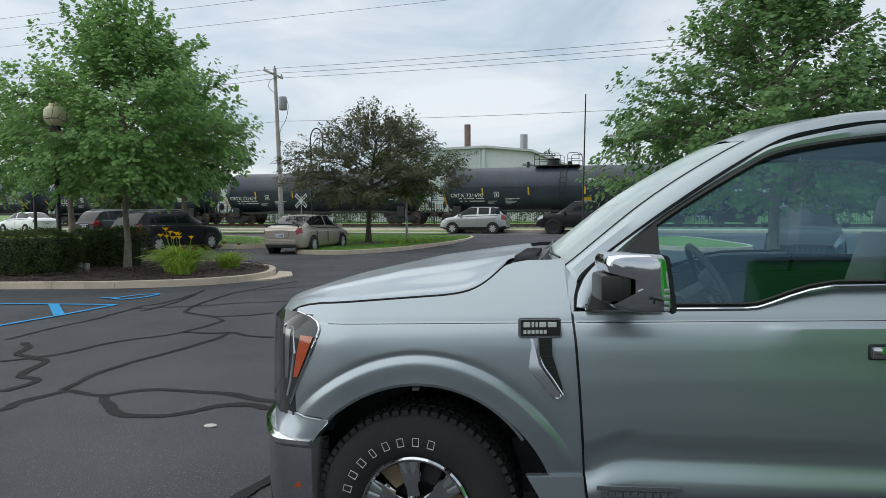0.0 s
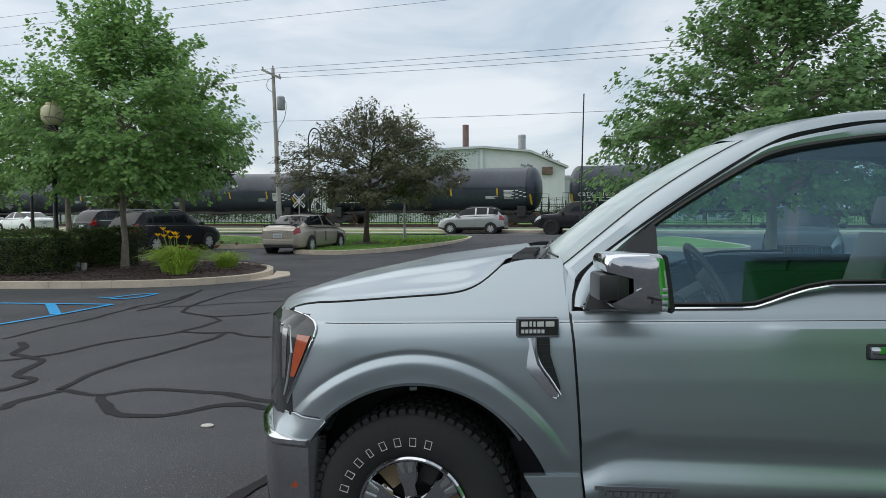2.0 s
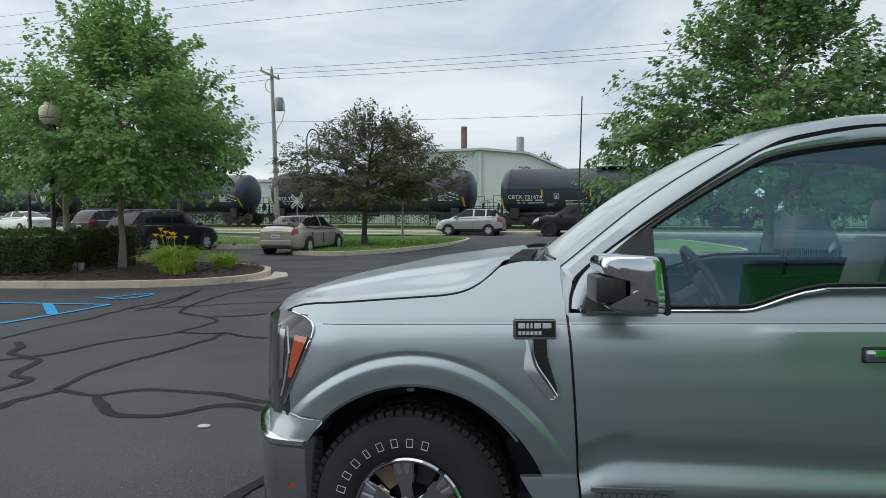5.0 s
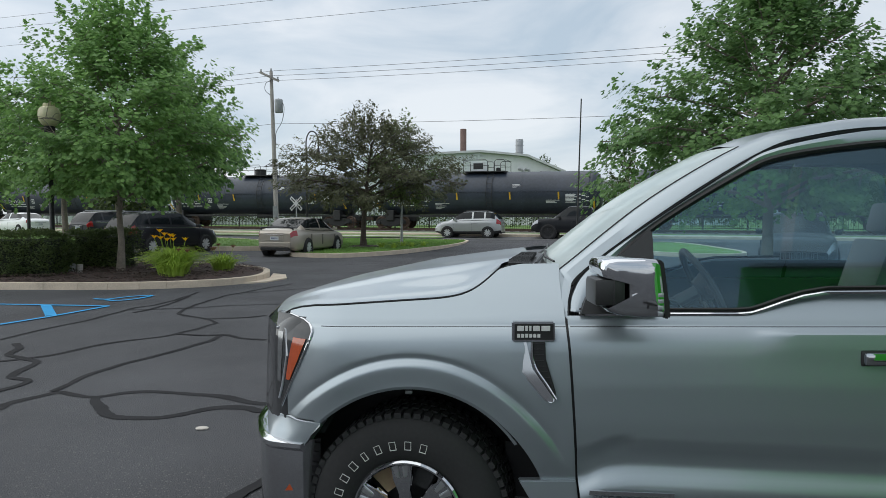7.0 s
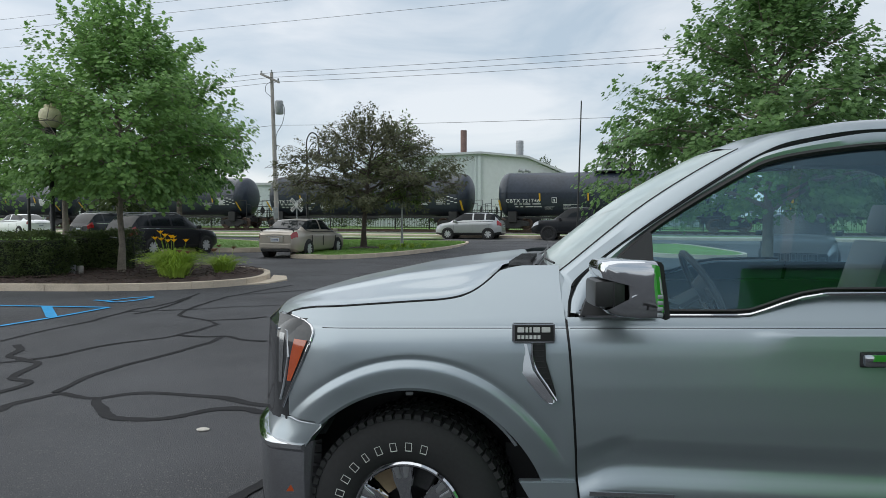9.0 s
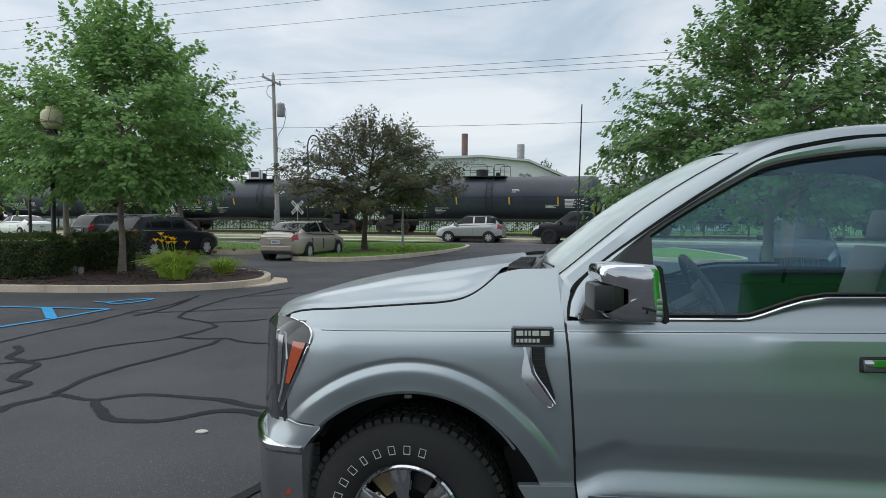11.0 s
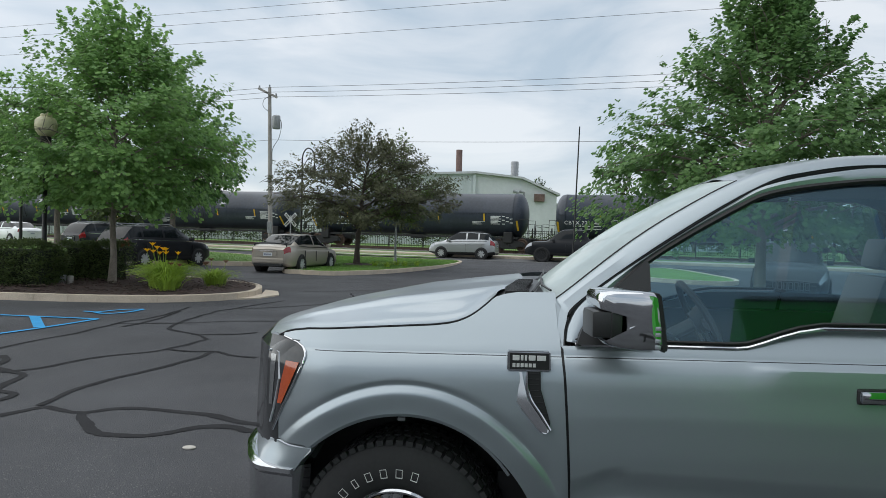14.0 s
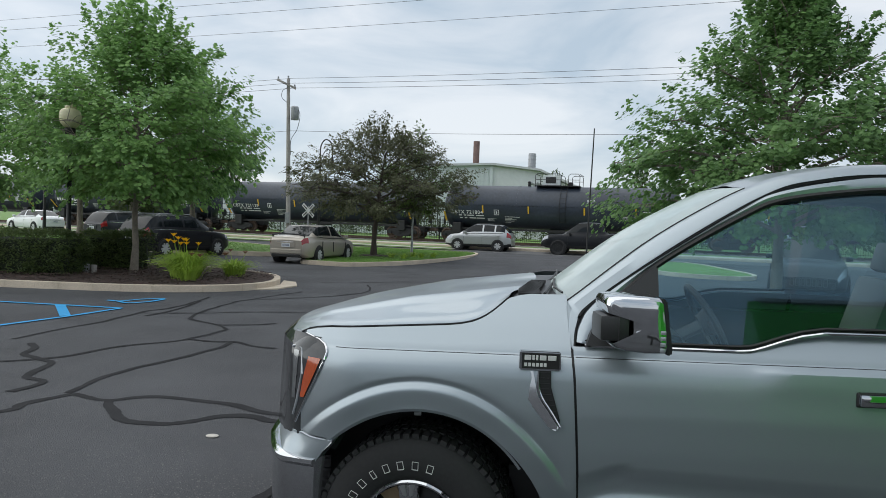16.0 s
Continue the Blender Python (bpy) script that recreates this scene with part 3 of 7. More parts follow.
    blocks = [[(-half + 1.3 + x, z, (0.2, 0.18, 0.5, 0.55)[k], 0.07) for z, segs in ((2.38, (0.0, 0.35, 0.6, 1.25)), (2.20, (0.05, 0.4, 0.75, 1.3))) for k, x in enumerate(segs)],
              [(-half + 4.6, 2.36 - k * 0.09, (1.05, 0.5, 0.8, 0.65, 0.4)[k], 0.035) for k in range(5)],
              [(-half + 3.35, 2.2 - k * 0.07, (0.65, 0.4, 0.5)[k], 0.03) for k in range(3)],
              [(4.4, 2.55 - k * 0.08, (0.9, 0.6, 0.7)[k], 0.035) for k in range(3)],
              [(2.1, 3.6 - k * 0.08, (0.5, 0.6, 0.3)[k], 0.035) for k in range(3)],
              [(half - 2.35, 2.92 - k * 0.085, (0.7, 0.6, 0.75, 0.55, 0.7, 0.5, 0.65)[k], 0.05) for k in range(7)] + [(half - 1.55 + (k % 3) * 0.27, 2.92 - k * 0.085, 0.2, 0.06) for k in range(7)],
              [(-half + 3.85 + a, 2.48 + b, w, h) for a, b, w, h in ((0, 0, 0.34, 0.035), (0, 0.32, 0.34, 0.035), (0, 0, 0.035, 0.35), (0.31, 0, 0.035, 0.35), (0.12, 0.08, 0.1, 0.18))]]
    for block in blocks:
        for q in block:
            bm = bmesh.new()
            tank_bar(bm, *q)
            part("stencil", bm, WHITE_INK, car)
    for k, x in enumerate((-half + 0.25, -half + 3.0, -half + 6.2, 1.9, 5.2, half - 0.55)):
        bm = bmesh.new()
        tank_bar(bm, x, 2.0 if k in (0, 5) else 2.62, 0.13 if k in (0, 5) else 0.10, 0.95 if k in (0, 5) else 0.52, 0.012)
        part("reflector", bm, YELLOW_INK, car, "yellow reflective strip")
    if text.endswith("0"):
        bm = bmesh.new()
        tank_bar(bm, 1.75, 2.1, 0.62, 0.42, 0.01)
        part("placard", bm, YELLOW_INK, car, "yellow notice plate")
    return car


TRAIN_SPEED, CAR_PITCH, LEAD_S = 4.485, 18.05, -6.98
NUMBERS = ["", "CBTX 721690", "CBTX 721674", "CBTX 721746", "CBTX 721148", "CBTX 721804", "CBTX 721129", "", ""]
train = [(tank_car(t), LEAD_S + CAR_PITCH * (1 - k)) for k, t in enumerate(NUMBERS)]


# ---- fence behind the track ----
fence = root("iron_fence", pose(0, 0, 0, 0, 0, RAIL_DEG), "black iron picket fence behind the railway", "fence", kind="structure")
FENCE_N, FENCE_Z = 53.0, 0.42
bm = bmesh.new()
box(bm, -0.012, 0.012, -0.012, 0.012, 0, 1.62)
picket = part("picket", bm, BLACK_METAL, fence, m=pose(0, FENCE_N, FENCE_Z + 0.08))
for k in range(1, 280):
    o = new("picket", picket.data)
    o.parent, o.matrix_basis = fence, pose(-22 + k * 0.15, FENCE_N, FENCE_Z + 0.08)
picket.matrix_basis = pose(-22, FENCE_N, FENCE_Z + 0.08)
bm = bmesh.new()
for s in [-60 + 0.15 * k for k in range(254)] + [20 + 0.15 * k for k in range(200)]:
    box(bm, s - 0.012, s + 0.012, FENCE_N - 0.012, FENCE_N + 0.012, FENCE_Z + 0.08, FENCE_Z + 1.70)
tagged(part("picket_row", bm, BLACK_METAL, fence), kind="stuff")
for s in range(-60, 52, 3):
    bm = bmesh.new()
    box(bm, s - 0.04, s + 0.04, FENCE_N - 0.04, FENCE_N + 0.04, FENCE_Z - 0.1, FENCE_Z + 1.85)
    part("post", bm, BLACK_METAL, fence)
for z in (0.2, 1.45, 1.62):
    bm = bmesh.new()
    box(bm, -60, 51, FENCE_N - 0.018, FENCE_N + 0.018, FENCE_Z + z - 0.02, FENCE_Z + z + 0.02)
    part("rail", bm, BLACK_METAL, fence)

# ---- factory behind the railway ----
factory = root("factory_hall", pose(0, 0, 0), "white ribbed metal factory hall with low-pitched roof", "factory building", kind="structure")
bm = bmesh.new()
prism(bm, [(-30, 0.3), (4.45, 0.3), (4.45, 8.35), (-14, 7.4), (-30, 6.6)][:3] + [(-8, 7.75), (-8, 0.3)], 75.0, 95, "XZ")
part("wall", bm, SIDING, factory)
bm = bmesh.new()
prism(bm, [(4.46, 0.3), (13.6, 0.3), (13.6, 6.2), (9.67, 7.9), (4.46, 8.36)], 75.15, 95, "XZ")
part("gable_wall", bm, mat("plain_siding", (0.66, 0.68, 0.68), 0.55, var=0.08, scale=0.3, fine=3), factory)
for k in range(26):
    x = -8 + k * 0.48
    bm = bmesh.new()
    prism(bm, [(x, 0.3), (x + 0.10, 0.3), (x + 0.10, 7.72 + (x + 8) * 0.0496), (x, 7.72 + (x + 8) * 0.0496)], 74.9, 75.05, "XZ")
    part("rib", bm, SIDING, factory)
bm = bmesh.new()
prism(bm, [(-8.3, 7.72), (4.6, 8.36), (9.7, 7.92), (13.9, 6.15), (13.9, 6.4), (9.75, 8.14), (4.6, 8.60), (-8.3, 7.94)], 74.6, 95.4, "XZ")
part("roof", bm, ROOFING, factory)
bm = bmesh.new()
box(bm, 4.3, 4.6, 74.85, 75.1, 0.3, 8.3)
part("corner_trim", bm, SIDING, factory)
for x0 in (9.2, 9.9):
    bm = bmesh.new()
    tube(bm, [(x0, 75.1, 5.6), (x0, 74.6, 5.7), (x0, 74.6, 6.4), (x0 - 0.5, 74.6, 6.55)], 0.16, 8)
    part("pipe", bm, GREY_METAL, factory)
bm = bmesh.new()
box(bm, 11.1, 12.2, 74.7, 75.2, 5.5, 6.3)
part("louvre", bm, RUST, factory)
wing = root("factory_wing", pose(0, 0, 0), "low white metal factory wing", "factory building", kind="structure")
bm = bmesh.new()
box(bm, -48, -8.05, 78, 95, 0.3, 5.0)
box(bm, 13.65, 34, 78, 95, 0.3, 5.2)
part("wall", bm, SIDING, wing)
bm = bmesh.new()
box(bm, -48.2, -8.04, 77.8, 95.2, 5.0, 5.3)
box(bm, 13.64, 34.2, 77.8, 95.2, 5.2, 5.5)
part("roof", bm, ROOFING, wing)
stack = root("chimney_stack", pose(3.2, 88, 7.9), "rusty brown metal chimney stack on the factory roof", "chimney", kind="structure")
bm = bmesh.new()
spin(bm, [(0, 0.52), (1.5, 0.52), (1.6, 0.40), (4.6, 0.40), (4.6, 0.33), (4.2, 0.33)], "Z", 20)
part("flue", bm, RUST, stack, smooth=True)
bm = bmesh.new()
spin(bm, [(0, 0.55), (1.1, 0.55)], "Z", 20)
part("collar", bm, GREY_METAL, stack, smooth=True)
vent = root("roof_vent", pose(10.4, 88, 7.6), "grey louvred vent stack on the factory roof", "chimney", kind="structure")
bm = bmesh.new()
spin(bm, [(0, 0.48), (3.6, 0.48), (3.6, 0.3)], "Z", 20)
part("flue", bm, GREY_METAL, vent, smooth=True)
for k in range(6):
    bm = bmesh.new()
    spin(bm, [(1.0 + k * 0.45, 0.48), (1.0 + k * 0.45, 0.53), (1.06 + k * 0.45, 0.53), (1.06 + k * 0.45, 0.48)], "Z", 20)
    part("band", bm, GREY_METAL, vent)


# ---- trees ----
LEAF_SHAPES = {
    "maple": [(0, 0), (0.48, 0.12), (0.33, 0.38), (0.52, 0.62), (0.0, 1.0), (-0.52, 0.62), (-0.33, 0.38), (-0.48, 0.12)],
    "oval": [(0, 0), (0.26, 0.35), (0.18, 0.75), (0, 1.0), (-0.18, 0.75), (-0.26, 0.35)],
}


def leaf_cloud(centres, per, spread, size, shape, rnd, droop=0.4, clear=()):
    """Single leaves scattered round twig ends; returns vertices and faces."""
    verts, faces = [], []
    out = LEAF_SHAPES[shape]
    for c in centres:
        for _ in range(per):
            d = Vector((rnd.gauss(0, 1), rnd.gauss(0, 1), rnd.gauss(0, 0.75)))
            p = Vector(c) + d * spread * 0.55
            s = size * rnd.uniform(0.65, 1.3)
            if any((p - c0).length < r0 for c0, r0 in clear):
                continue
            yaw, tip, rol = rnd.uniform(0, 6.283), rnd.gauss(-droop, 0.55), rnd.gauss(0, 0.5)
            m = Euler((tip, rol, yaw)).to_matrix()
            k = len(verts)
            for a, b in out:
                verts.append(tuple(p + m @ Vector((a * s, b * s, -0.10 * s * abs(a) * 2))))
            faces.append(tuple(range(k, k + len(out))))
    return verts, faces


def sprays(ends, per, length, size, shape, rnd, hub, clear=()):
    """Leaves in drooping sprays that point out from the crown's hub; returns vertices and faces."""
    verts, faces = [], []
    out = LEAF_SHAPES[shape]
    for c in ends:
        way = (c - hub) + Vector((rnd.gauss(0, 0.5), rnd.gauss(0, 0.5), rnd.gauss(0.3, 0.4)))
        way.normalize()
        side = way.cross(Vector((0, 0, 1)))
        side = side.normalized() if side.length > 0.05 else Vector((1, 0, 0))
        ll = length * rnd.uniform(0.6, 1.35)
        for i in range(per):
            u = rnd.uniform(-0.35, 1.0)
            w = rnd.gauss(0, 0.30) * (1.1 - 0.6 * u)
            p = c + way * u * ll + side * w * ll + Vector((0, 0, -0.22 * u * u * ll + rnd.gauss(0, 0.13) * ll))
            if any((p - c0).length < r0 for c0, r0 in clear):
                continue
            s = size * rnd.uniform(0.6, 1.25)
            tip = (way * 0.8 + side * (1.6 * w + rnd.gauss(0, 0.5)) + Vector((0, 0, rnd.gauss(-0.75, 0.4)))).normalized()
            up = Vector((rnd.gauss(0, 0.4), rnd.gauss(0, 0.4), 0.75)) + way * 1.1
            across = tip.cross(up).normalized()
            nrm = across.cross(tip)
            k = len(verts)
            for a, b in out:
                verts.append(tuple(p + across * (a * s) + tip * (b * s) - nrm * (0.22 * s * abs(a))))
            faces.append(tuple(range(k, k + len(out))))
    return verts, faces


def tree(name, base, height, trunk_h, trunk_r, radius, crown_z, bark, leaf, label, seed, limbs=14, twigs=9, per=16, size=0.16, shape="maple", spread=0.42, lean=0.0, shells=None, fill=0.0, category="tree", clear=(), ragged=0.30):
    """A tapered trunk, limbs that rise and fork, and leaves at the ends of their twigs.
    crown profile: shells of (height share, radius share)."""
    rnd = random.Random(seed)
    ob = root(name, pose(*base), label, category)
    shells = shells or ((0.0, 0.62), (0.15, 0.95), (0.35, 1.0), (0.6, 0.78), (0.8, 0.5), (0.93, 0.24), (1.0, 0.06))
    bm = bmesh.new()
    n = 9
    spine = [Vector((lean * (k / n) ** 2 * height + rnd.gauss(0, 0.02), rnd.gauss(0, 0.02), height * 0.93 * k / n)) for k in range(n + 1)]
    tube(bm, spine, [trunk_r * (1.35 if k == 0 else (1 - 0.93 * k / n)) for k in range(n + 1)], 12)
    part("trunk", bm, bark, ob, smooth=True)
    ends = []
    bm = bmesh.new()
    for i in range(limbs):
        f = (i + 0.5) / limbs
        z0 = trunk_h + (height * 0.86 - trunk_h) * f ** 1.15 * 0.92
        a = i * 2.399 + rnd.uniform(-0.3, 0.3)
        zt = crown_z + (height - crown_z) * min(0.97, f ** 1.25 * 0.95 + rnd.uniform(0.0, 0.16))
        r = radius * interp((zt - crown_z) / (height - crown_z), shells) * rnd.uniform(0.8, 1.08)
        p0 = Vector((lean * (z0 / height) ** 2 * height, 0, z0))
        p3 = Vector((math.cos(a) * r + lean * zt * 0.5, math.sin(a) * r, zt))
        p1 = p0.lerp(p3, 0.35) + Vector((0, 0, 0.10 * r))
        p2 = p0.lerp(p3, 0.7) + Vector((rnd.gauss(0, 0.12), rnd.gauss(0, 0.12), 0.10 * r))
        rr = trunk_r * 0.42 * (1 - 0.6 * f)
        tube(bm, [p0, p1, p2, p3], [rr, rr * 0.7, rr * 0.42, rr * 0.15], 6, False)
        for j in range(max(4, int(twigs * (0.30 + 0.85 * r / radius)))):
            t = 0.28 + 0.72 * (j + rnd.random()) / twigs
            q = p0.lerp(p1, t / 0.35) if t < 0.35 else (p1.lerp(p2, (t - 0.35) / 0.35) if t < 0.7 else p2.lerp(p3, (t - 0.7) / 0.3))
            d = Vector((rnd.gauss(0, 1), rnd.gauss(0, 1), rnd.gauss(0.15, 0.7))).normalized() * rnd.uniform(0.25, 0.9) * radius * 0.30
            e = q + d
            hs = (e.z - crown_z) / (height - crown_z)
            c = Vector((lean * e.z * 0.5, 0, e.z))
            d = (e - Vector((0, 0, crown_z + 0.4 * (height - crown_z)))).normalized()
            lim = radius * interp(hs, shells) * rnd.uniform(0.92, 1.10) * (1 + ragged * noise.noise(d * 2.3 + Vector((seed * 1.7, 0, 0))))
            if (e - c).length > lim:
                e = c + (e - c) * lim / (e - c).length
            e.z = max(e.z, crown_z - 0.1)
            tube(bm, [q, q.lerp(e, 0.55) + Vector((0, 0, 0.04)), e], [rr * 0.3, rr * 0.2, 0.004], 4, False)
            ends += [e, q.lerp(e, 0.55)]
    part("branching", bm, bark, ob, smooth=True)
    for _ in range(int(fill)):
        zf = rnd.random() ** 1.5
        a = rnd.uniform(0, 6.283)
        z = crown_z + (height - crown_z) * zf
        d = Vector((math.cos(a), math.sin(a), 2 * zf - 0.8)).normalized()
        r = radius * interp(zf, shells) * math.sqrt(rnd.uniform(0.25, 0.95)) * (1 + ragged * noise.noise(d * 2.3 + Vector((seed * 1.7, 0, 0))))
        ends.append(Vector((math.cos(a) * r + lean * z * 0.5, math.sin(a) * r, z)))
    hub = Vector((lean * height * 0.2, 0, crown_z + 0.25 * (height - crown_z)))
    v, f = sprays(ends, per, spread, size, shape, rnd, hub, [(Vector(c) - Vector(base), r) for c, r in clear])
    sheet("crown", v, f, leaf, ob)
    return ob


# ---- shrubs along the fence ----
def shrub_belt():
    rnd = random.Random(77)
    ends = []
    for _ in range(1500):
        s = rnd.uniform(-70, 60)
        h = 1.3 + 0.7 * noise.noise(Vector((s * 0.23, 0, 3))) + 0.4 * noise.noise(Vector((s * 0.9, 5, 3)))
        ends.append(Vector(along(s, 64 + rnd.uniform(-0.8, 0.8), 0.35 + h * math.sqrt(rnd.random()))))
    v, f = leaf_cloud(ends, 16, 0.45, 0.22, "oval", rnd, 0.0)
    return tagged(sheet("shrub_belt", v, f, FAR_LEAF), "green shrubs growing along the railway fence", "shrubs", kind="stuff")


shrub_belt()

# ---- wires and poles ----
def wire(p, q, sag, r=0.011):
    bm = bmesh.new()
    p, q = Vector(p), Vector(q)
    tube(bm, [p.lerp(q, k / 24) - Vector((0, 0, sag * 4 * (k / 24) * (1 - k / 24))) for k in range(25)], r, 5, False)
    return bm


POLE = Vector((-9.9, 42.0, 0.2))
pole = root("utility_pole", Matrix.Translation(POLE) @ pose(0, 0, 0, 0, -1.5, 0), "weathered wooden utility pole with crossarm and transformer", "utility pole")
bm = bmesh.new()
tube(bm, [(0, 0, -0.3), (0, 0, 5), (0, 0, 10.05)], [0.15, 0.13, 0.10], 12)
part("mast", bm, WOOD_POLE, pole, smooth=True)
bm = bmesh.new()
box(bm, -0.72, 0.55, -0.2, -0.09, -0.065, 0.065, 0.01, pose(0, 0, 9.68, 0, 26, 0))
part("crossarm", bm, WOOD_POLE, pole)
bm = bmesh.new()
spin(bm, [(7.55, 0.22), (7.6, 0.25), (8.3, 0.25), (8.36, 0.2)], "Z", 16, (0.42, -0.1, 0))
part("transformer", bm, GREY_METAL, pole, smooth=True)
bm = bmesh.new()
for k, (x, z) in enumerate(((-0.58, 9.98), (0.42, 9.5), (0.0, 10.05))):
    spin(bm, [(z, 0.03), (z + 0.05, 0.07), (z + 0.1, 0.04), (z + 0.16, 0.06), (z + 0.2, 0.03)], "Z", 10, (x, -0.14 if k < 2 else 0, 0))
part("insulators", bm, GREY_METAL, pole, smooth=True)
bm = bmesh.new()
tube(bm, curve_through([(0.42, -0.15, 8.4), (0.75, -0.2, 7.9), (0.6, -0.2, 7.0), (0.2, -0.17, 6.3), (0.17, -0.16, 5.4)], 5), 0.018, 5)
tube(bm, curve_through([(-0.05, -0.2, 8.6), (-0.35, -0.2, 8.9), (-0.3, -0.2, 9.3), (0, -0.15, 9.5)], 5), 0.016, 5)
part("cable", bm, BLACK_METAL, pole)
bm = bmesh.new()
box(bm, -0.13, 0.13, -0.30, -0.14, 1.2, 1.9, 0.02)
part("meter_box", bm, GREY_METAL, pole)

for dz, dn, sag in ((0.1, 0.0, 0.2), (-0.27, -0.35, 0.22), (-0.42, 0.35, 0.22), (-3.1, 0.0, 0.3)):
    s0 = POLE.x * DIR.x + POLE.y * DIR.y
    n0 = POLE.x * NOR.x + POLE.y * NOR.y + dn
    w = part("overhead_wire", wire(along(s0 - 45, n0, 10.2 + dz), along(s0, n0, 10.2 + dz), sag * 2), BLACK_METAL)
    tagged(w, "black overhead power line strung from pole to pole", "power line", "overhead wires", "structure")
    w = part("overhead_wire", wire(along(s0, n0, 10.2 + dz), along(s0 + 55, n0, 10.75 + dz), sag * 2), BLACK_METAL)
    tagged(w, "black overhead power line strung from pole to pole", "power line", "overhead wires", "structure")
for n, z in ((25.5, 10.0), (25.2, 10.75), (25.9, 11.5), (22.0, 11.6)):
    w = part("overhead_wire", wire(along(-70, n, z), along(70, n, z + 0.4), 0.5, 0.007), BLACK_METAL)
    tagged(w, "thin black overhead wire crossing high above the lot", "power line", "overhead wires", "structure")


# ---- street furniture ----
def globe_lamp(m):
    ob = root("street_lamp", m, "black cast-iron street lamp with a cream acorn globe", "street lamp")
    bm = bmesh.new()
    spin(bm, [(0, 0.20), (0.12, 0.20), (0.16, 0.17), (0.5, 0.14), (0.7, 0.12), (0.75, 0.09), (0.8, 0.06), (3.25, 0.05), (3.3, 0.09), (3.4, 0.07), (3.5, 0.12), (3.66, 0.13), (3.70, 0.10)], "Z", 20)
    part("post", bm, BLACK_METAL, ob, smooth=True)
    bm = bmesh.new()
    spin(bm, [(3.68, 0.11), (3.72, 0.17), (3.82, 0.24), (3.95, 0.26), (4.08, 0.25), (4.15, 0.20), (4.18, 0.13), (4.20, 0.14), (4.26, 0.13), (4.31, 0.07), (4.34, 0.085), (4.38, 0.05), (4.40, 0.01)], "Z", 24)
    part("globe", bm, mat("cream_globe", (0.78, 0.70, 0.48), 0.35, var=0.12, scale=5, fine=30), ob, "cream glass acorn globe", smooth=True)
    return ob


globe_lamp(pose(-9.85, 17.5, 0.14))
lamp2 = root("crook_lamp", pose(-6.9, 36.0, 0.1), "tall black street lamp with a curled crook top", "street lamp")
bm = bmesh.new()
tube(bm, [(0, 0, 0), (0, 0, 0.7), (0, 0, 0.75), (0, 0, 4.9)], [0.11, 0.1, 0.06, 0.05], 10)
part("post", bm, BLACK_METAL, lamp2)
bm = bmesh.new()
tube(bm, curve_through([(-0.02, 0, 4.7), (0.0, 0, 5.45), (0.22, 0, 5.82), (0.5, 0, 5.72), (0.62, 0, 5.35), (0.62, 0, 4.95)], 6), 0.035, 8)
tube(bm, curve_through([(0.05, 0, 4.9), (0.3, 0, 5.3), (0.48, 0, 5.25), (0.42, 0, 5.08), (0.3, 0, 5.12)], 6), 0.022, 6)
part("crook", bm, BLACK_METAL, lamp2)
bm = bmesh.new()
spin(bm, [(4.35, 0.17), (4.55, 0.16), (4.75, 0.08), (4.95, 0.05)], "Z", 14, (0.62, 0, 0))
part("lantern", bm, BLACK_METAL, lamp2)
thin = root("light_pole", pose(-20.3, 34, 0.0), "slim black lamp post beside the hedge", "street lamp")
bm = bmesh.new()
tube(bm, [(0, 0, 0), (0, 0, 3.8)], [0.09, 0.06], 10)
part("post", bm, BLACK_METAL, thin)

sign = root("crossing_sign", pose(-8.6, 41.5, 0.2) @ Matrix.Diagonal((0.72, 0.72, 0.95, 1)), "white railway crossbuck sign on a post", "road sign")
bm = bmesh.new()
tube(bm, [(0, 0, 0), (0, 0, 2.45)], 0.05, 8)
part("post", bm, GREY_METAL, sign)
for a in (40, -40):
    bm = bmesh.new()
    box(bm, -0.6, 0.6, -0.07 - 0.01 * (a > 0), -0.055 - 0.01 * (a > 0), -0.115, 0.115, 0.0, pose(0, 0, 2.15, 0, a, 0))
    board = part("board", bm, mat("sign_white", (0.7, 0.7, 0.7), 0.5, var=0.06), sign)
    bm = bmesh.new()
    for k in range(4):
        for e in (-1, 1):
            x = e * (0.2 + k * 0.095)
            box(bm, x - 0.03, x + 0.03, -0.092, -0.086, -0.06, 0.06, 0.0, pose(0, 0, 2.15, 0, a, 0))
    part("lettering_bar", bm, BLACK_METAL, board)
bm = bmesh.new()
box(bm, -0.2, 0.2, -0.08, -0.06, 0.55, 1.0)
part("small_plate", bm, mat("sign_blue", (0.05, 0.16, 0.45), 0.5), sign, "small blue plate")


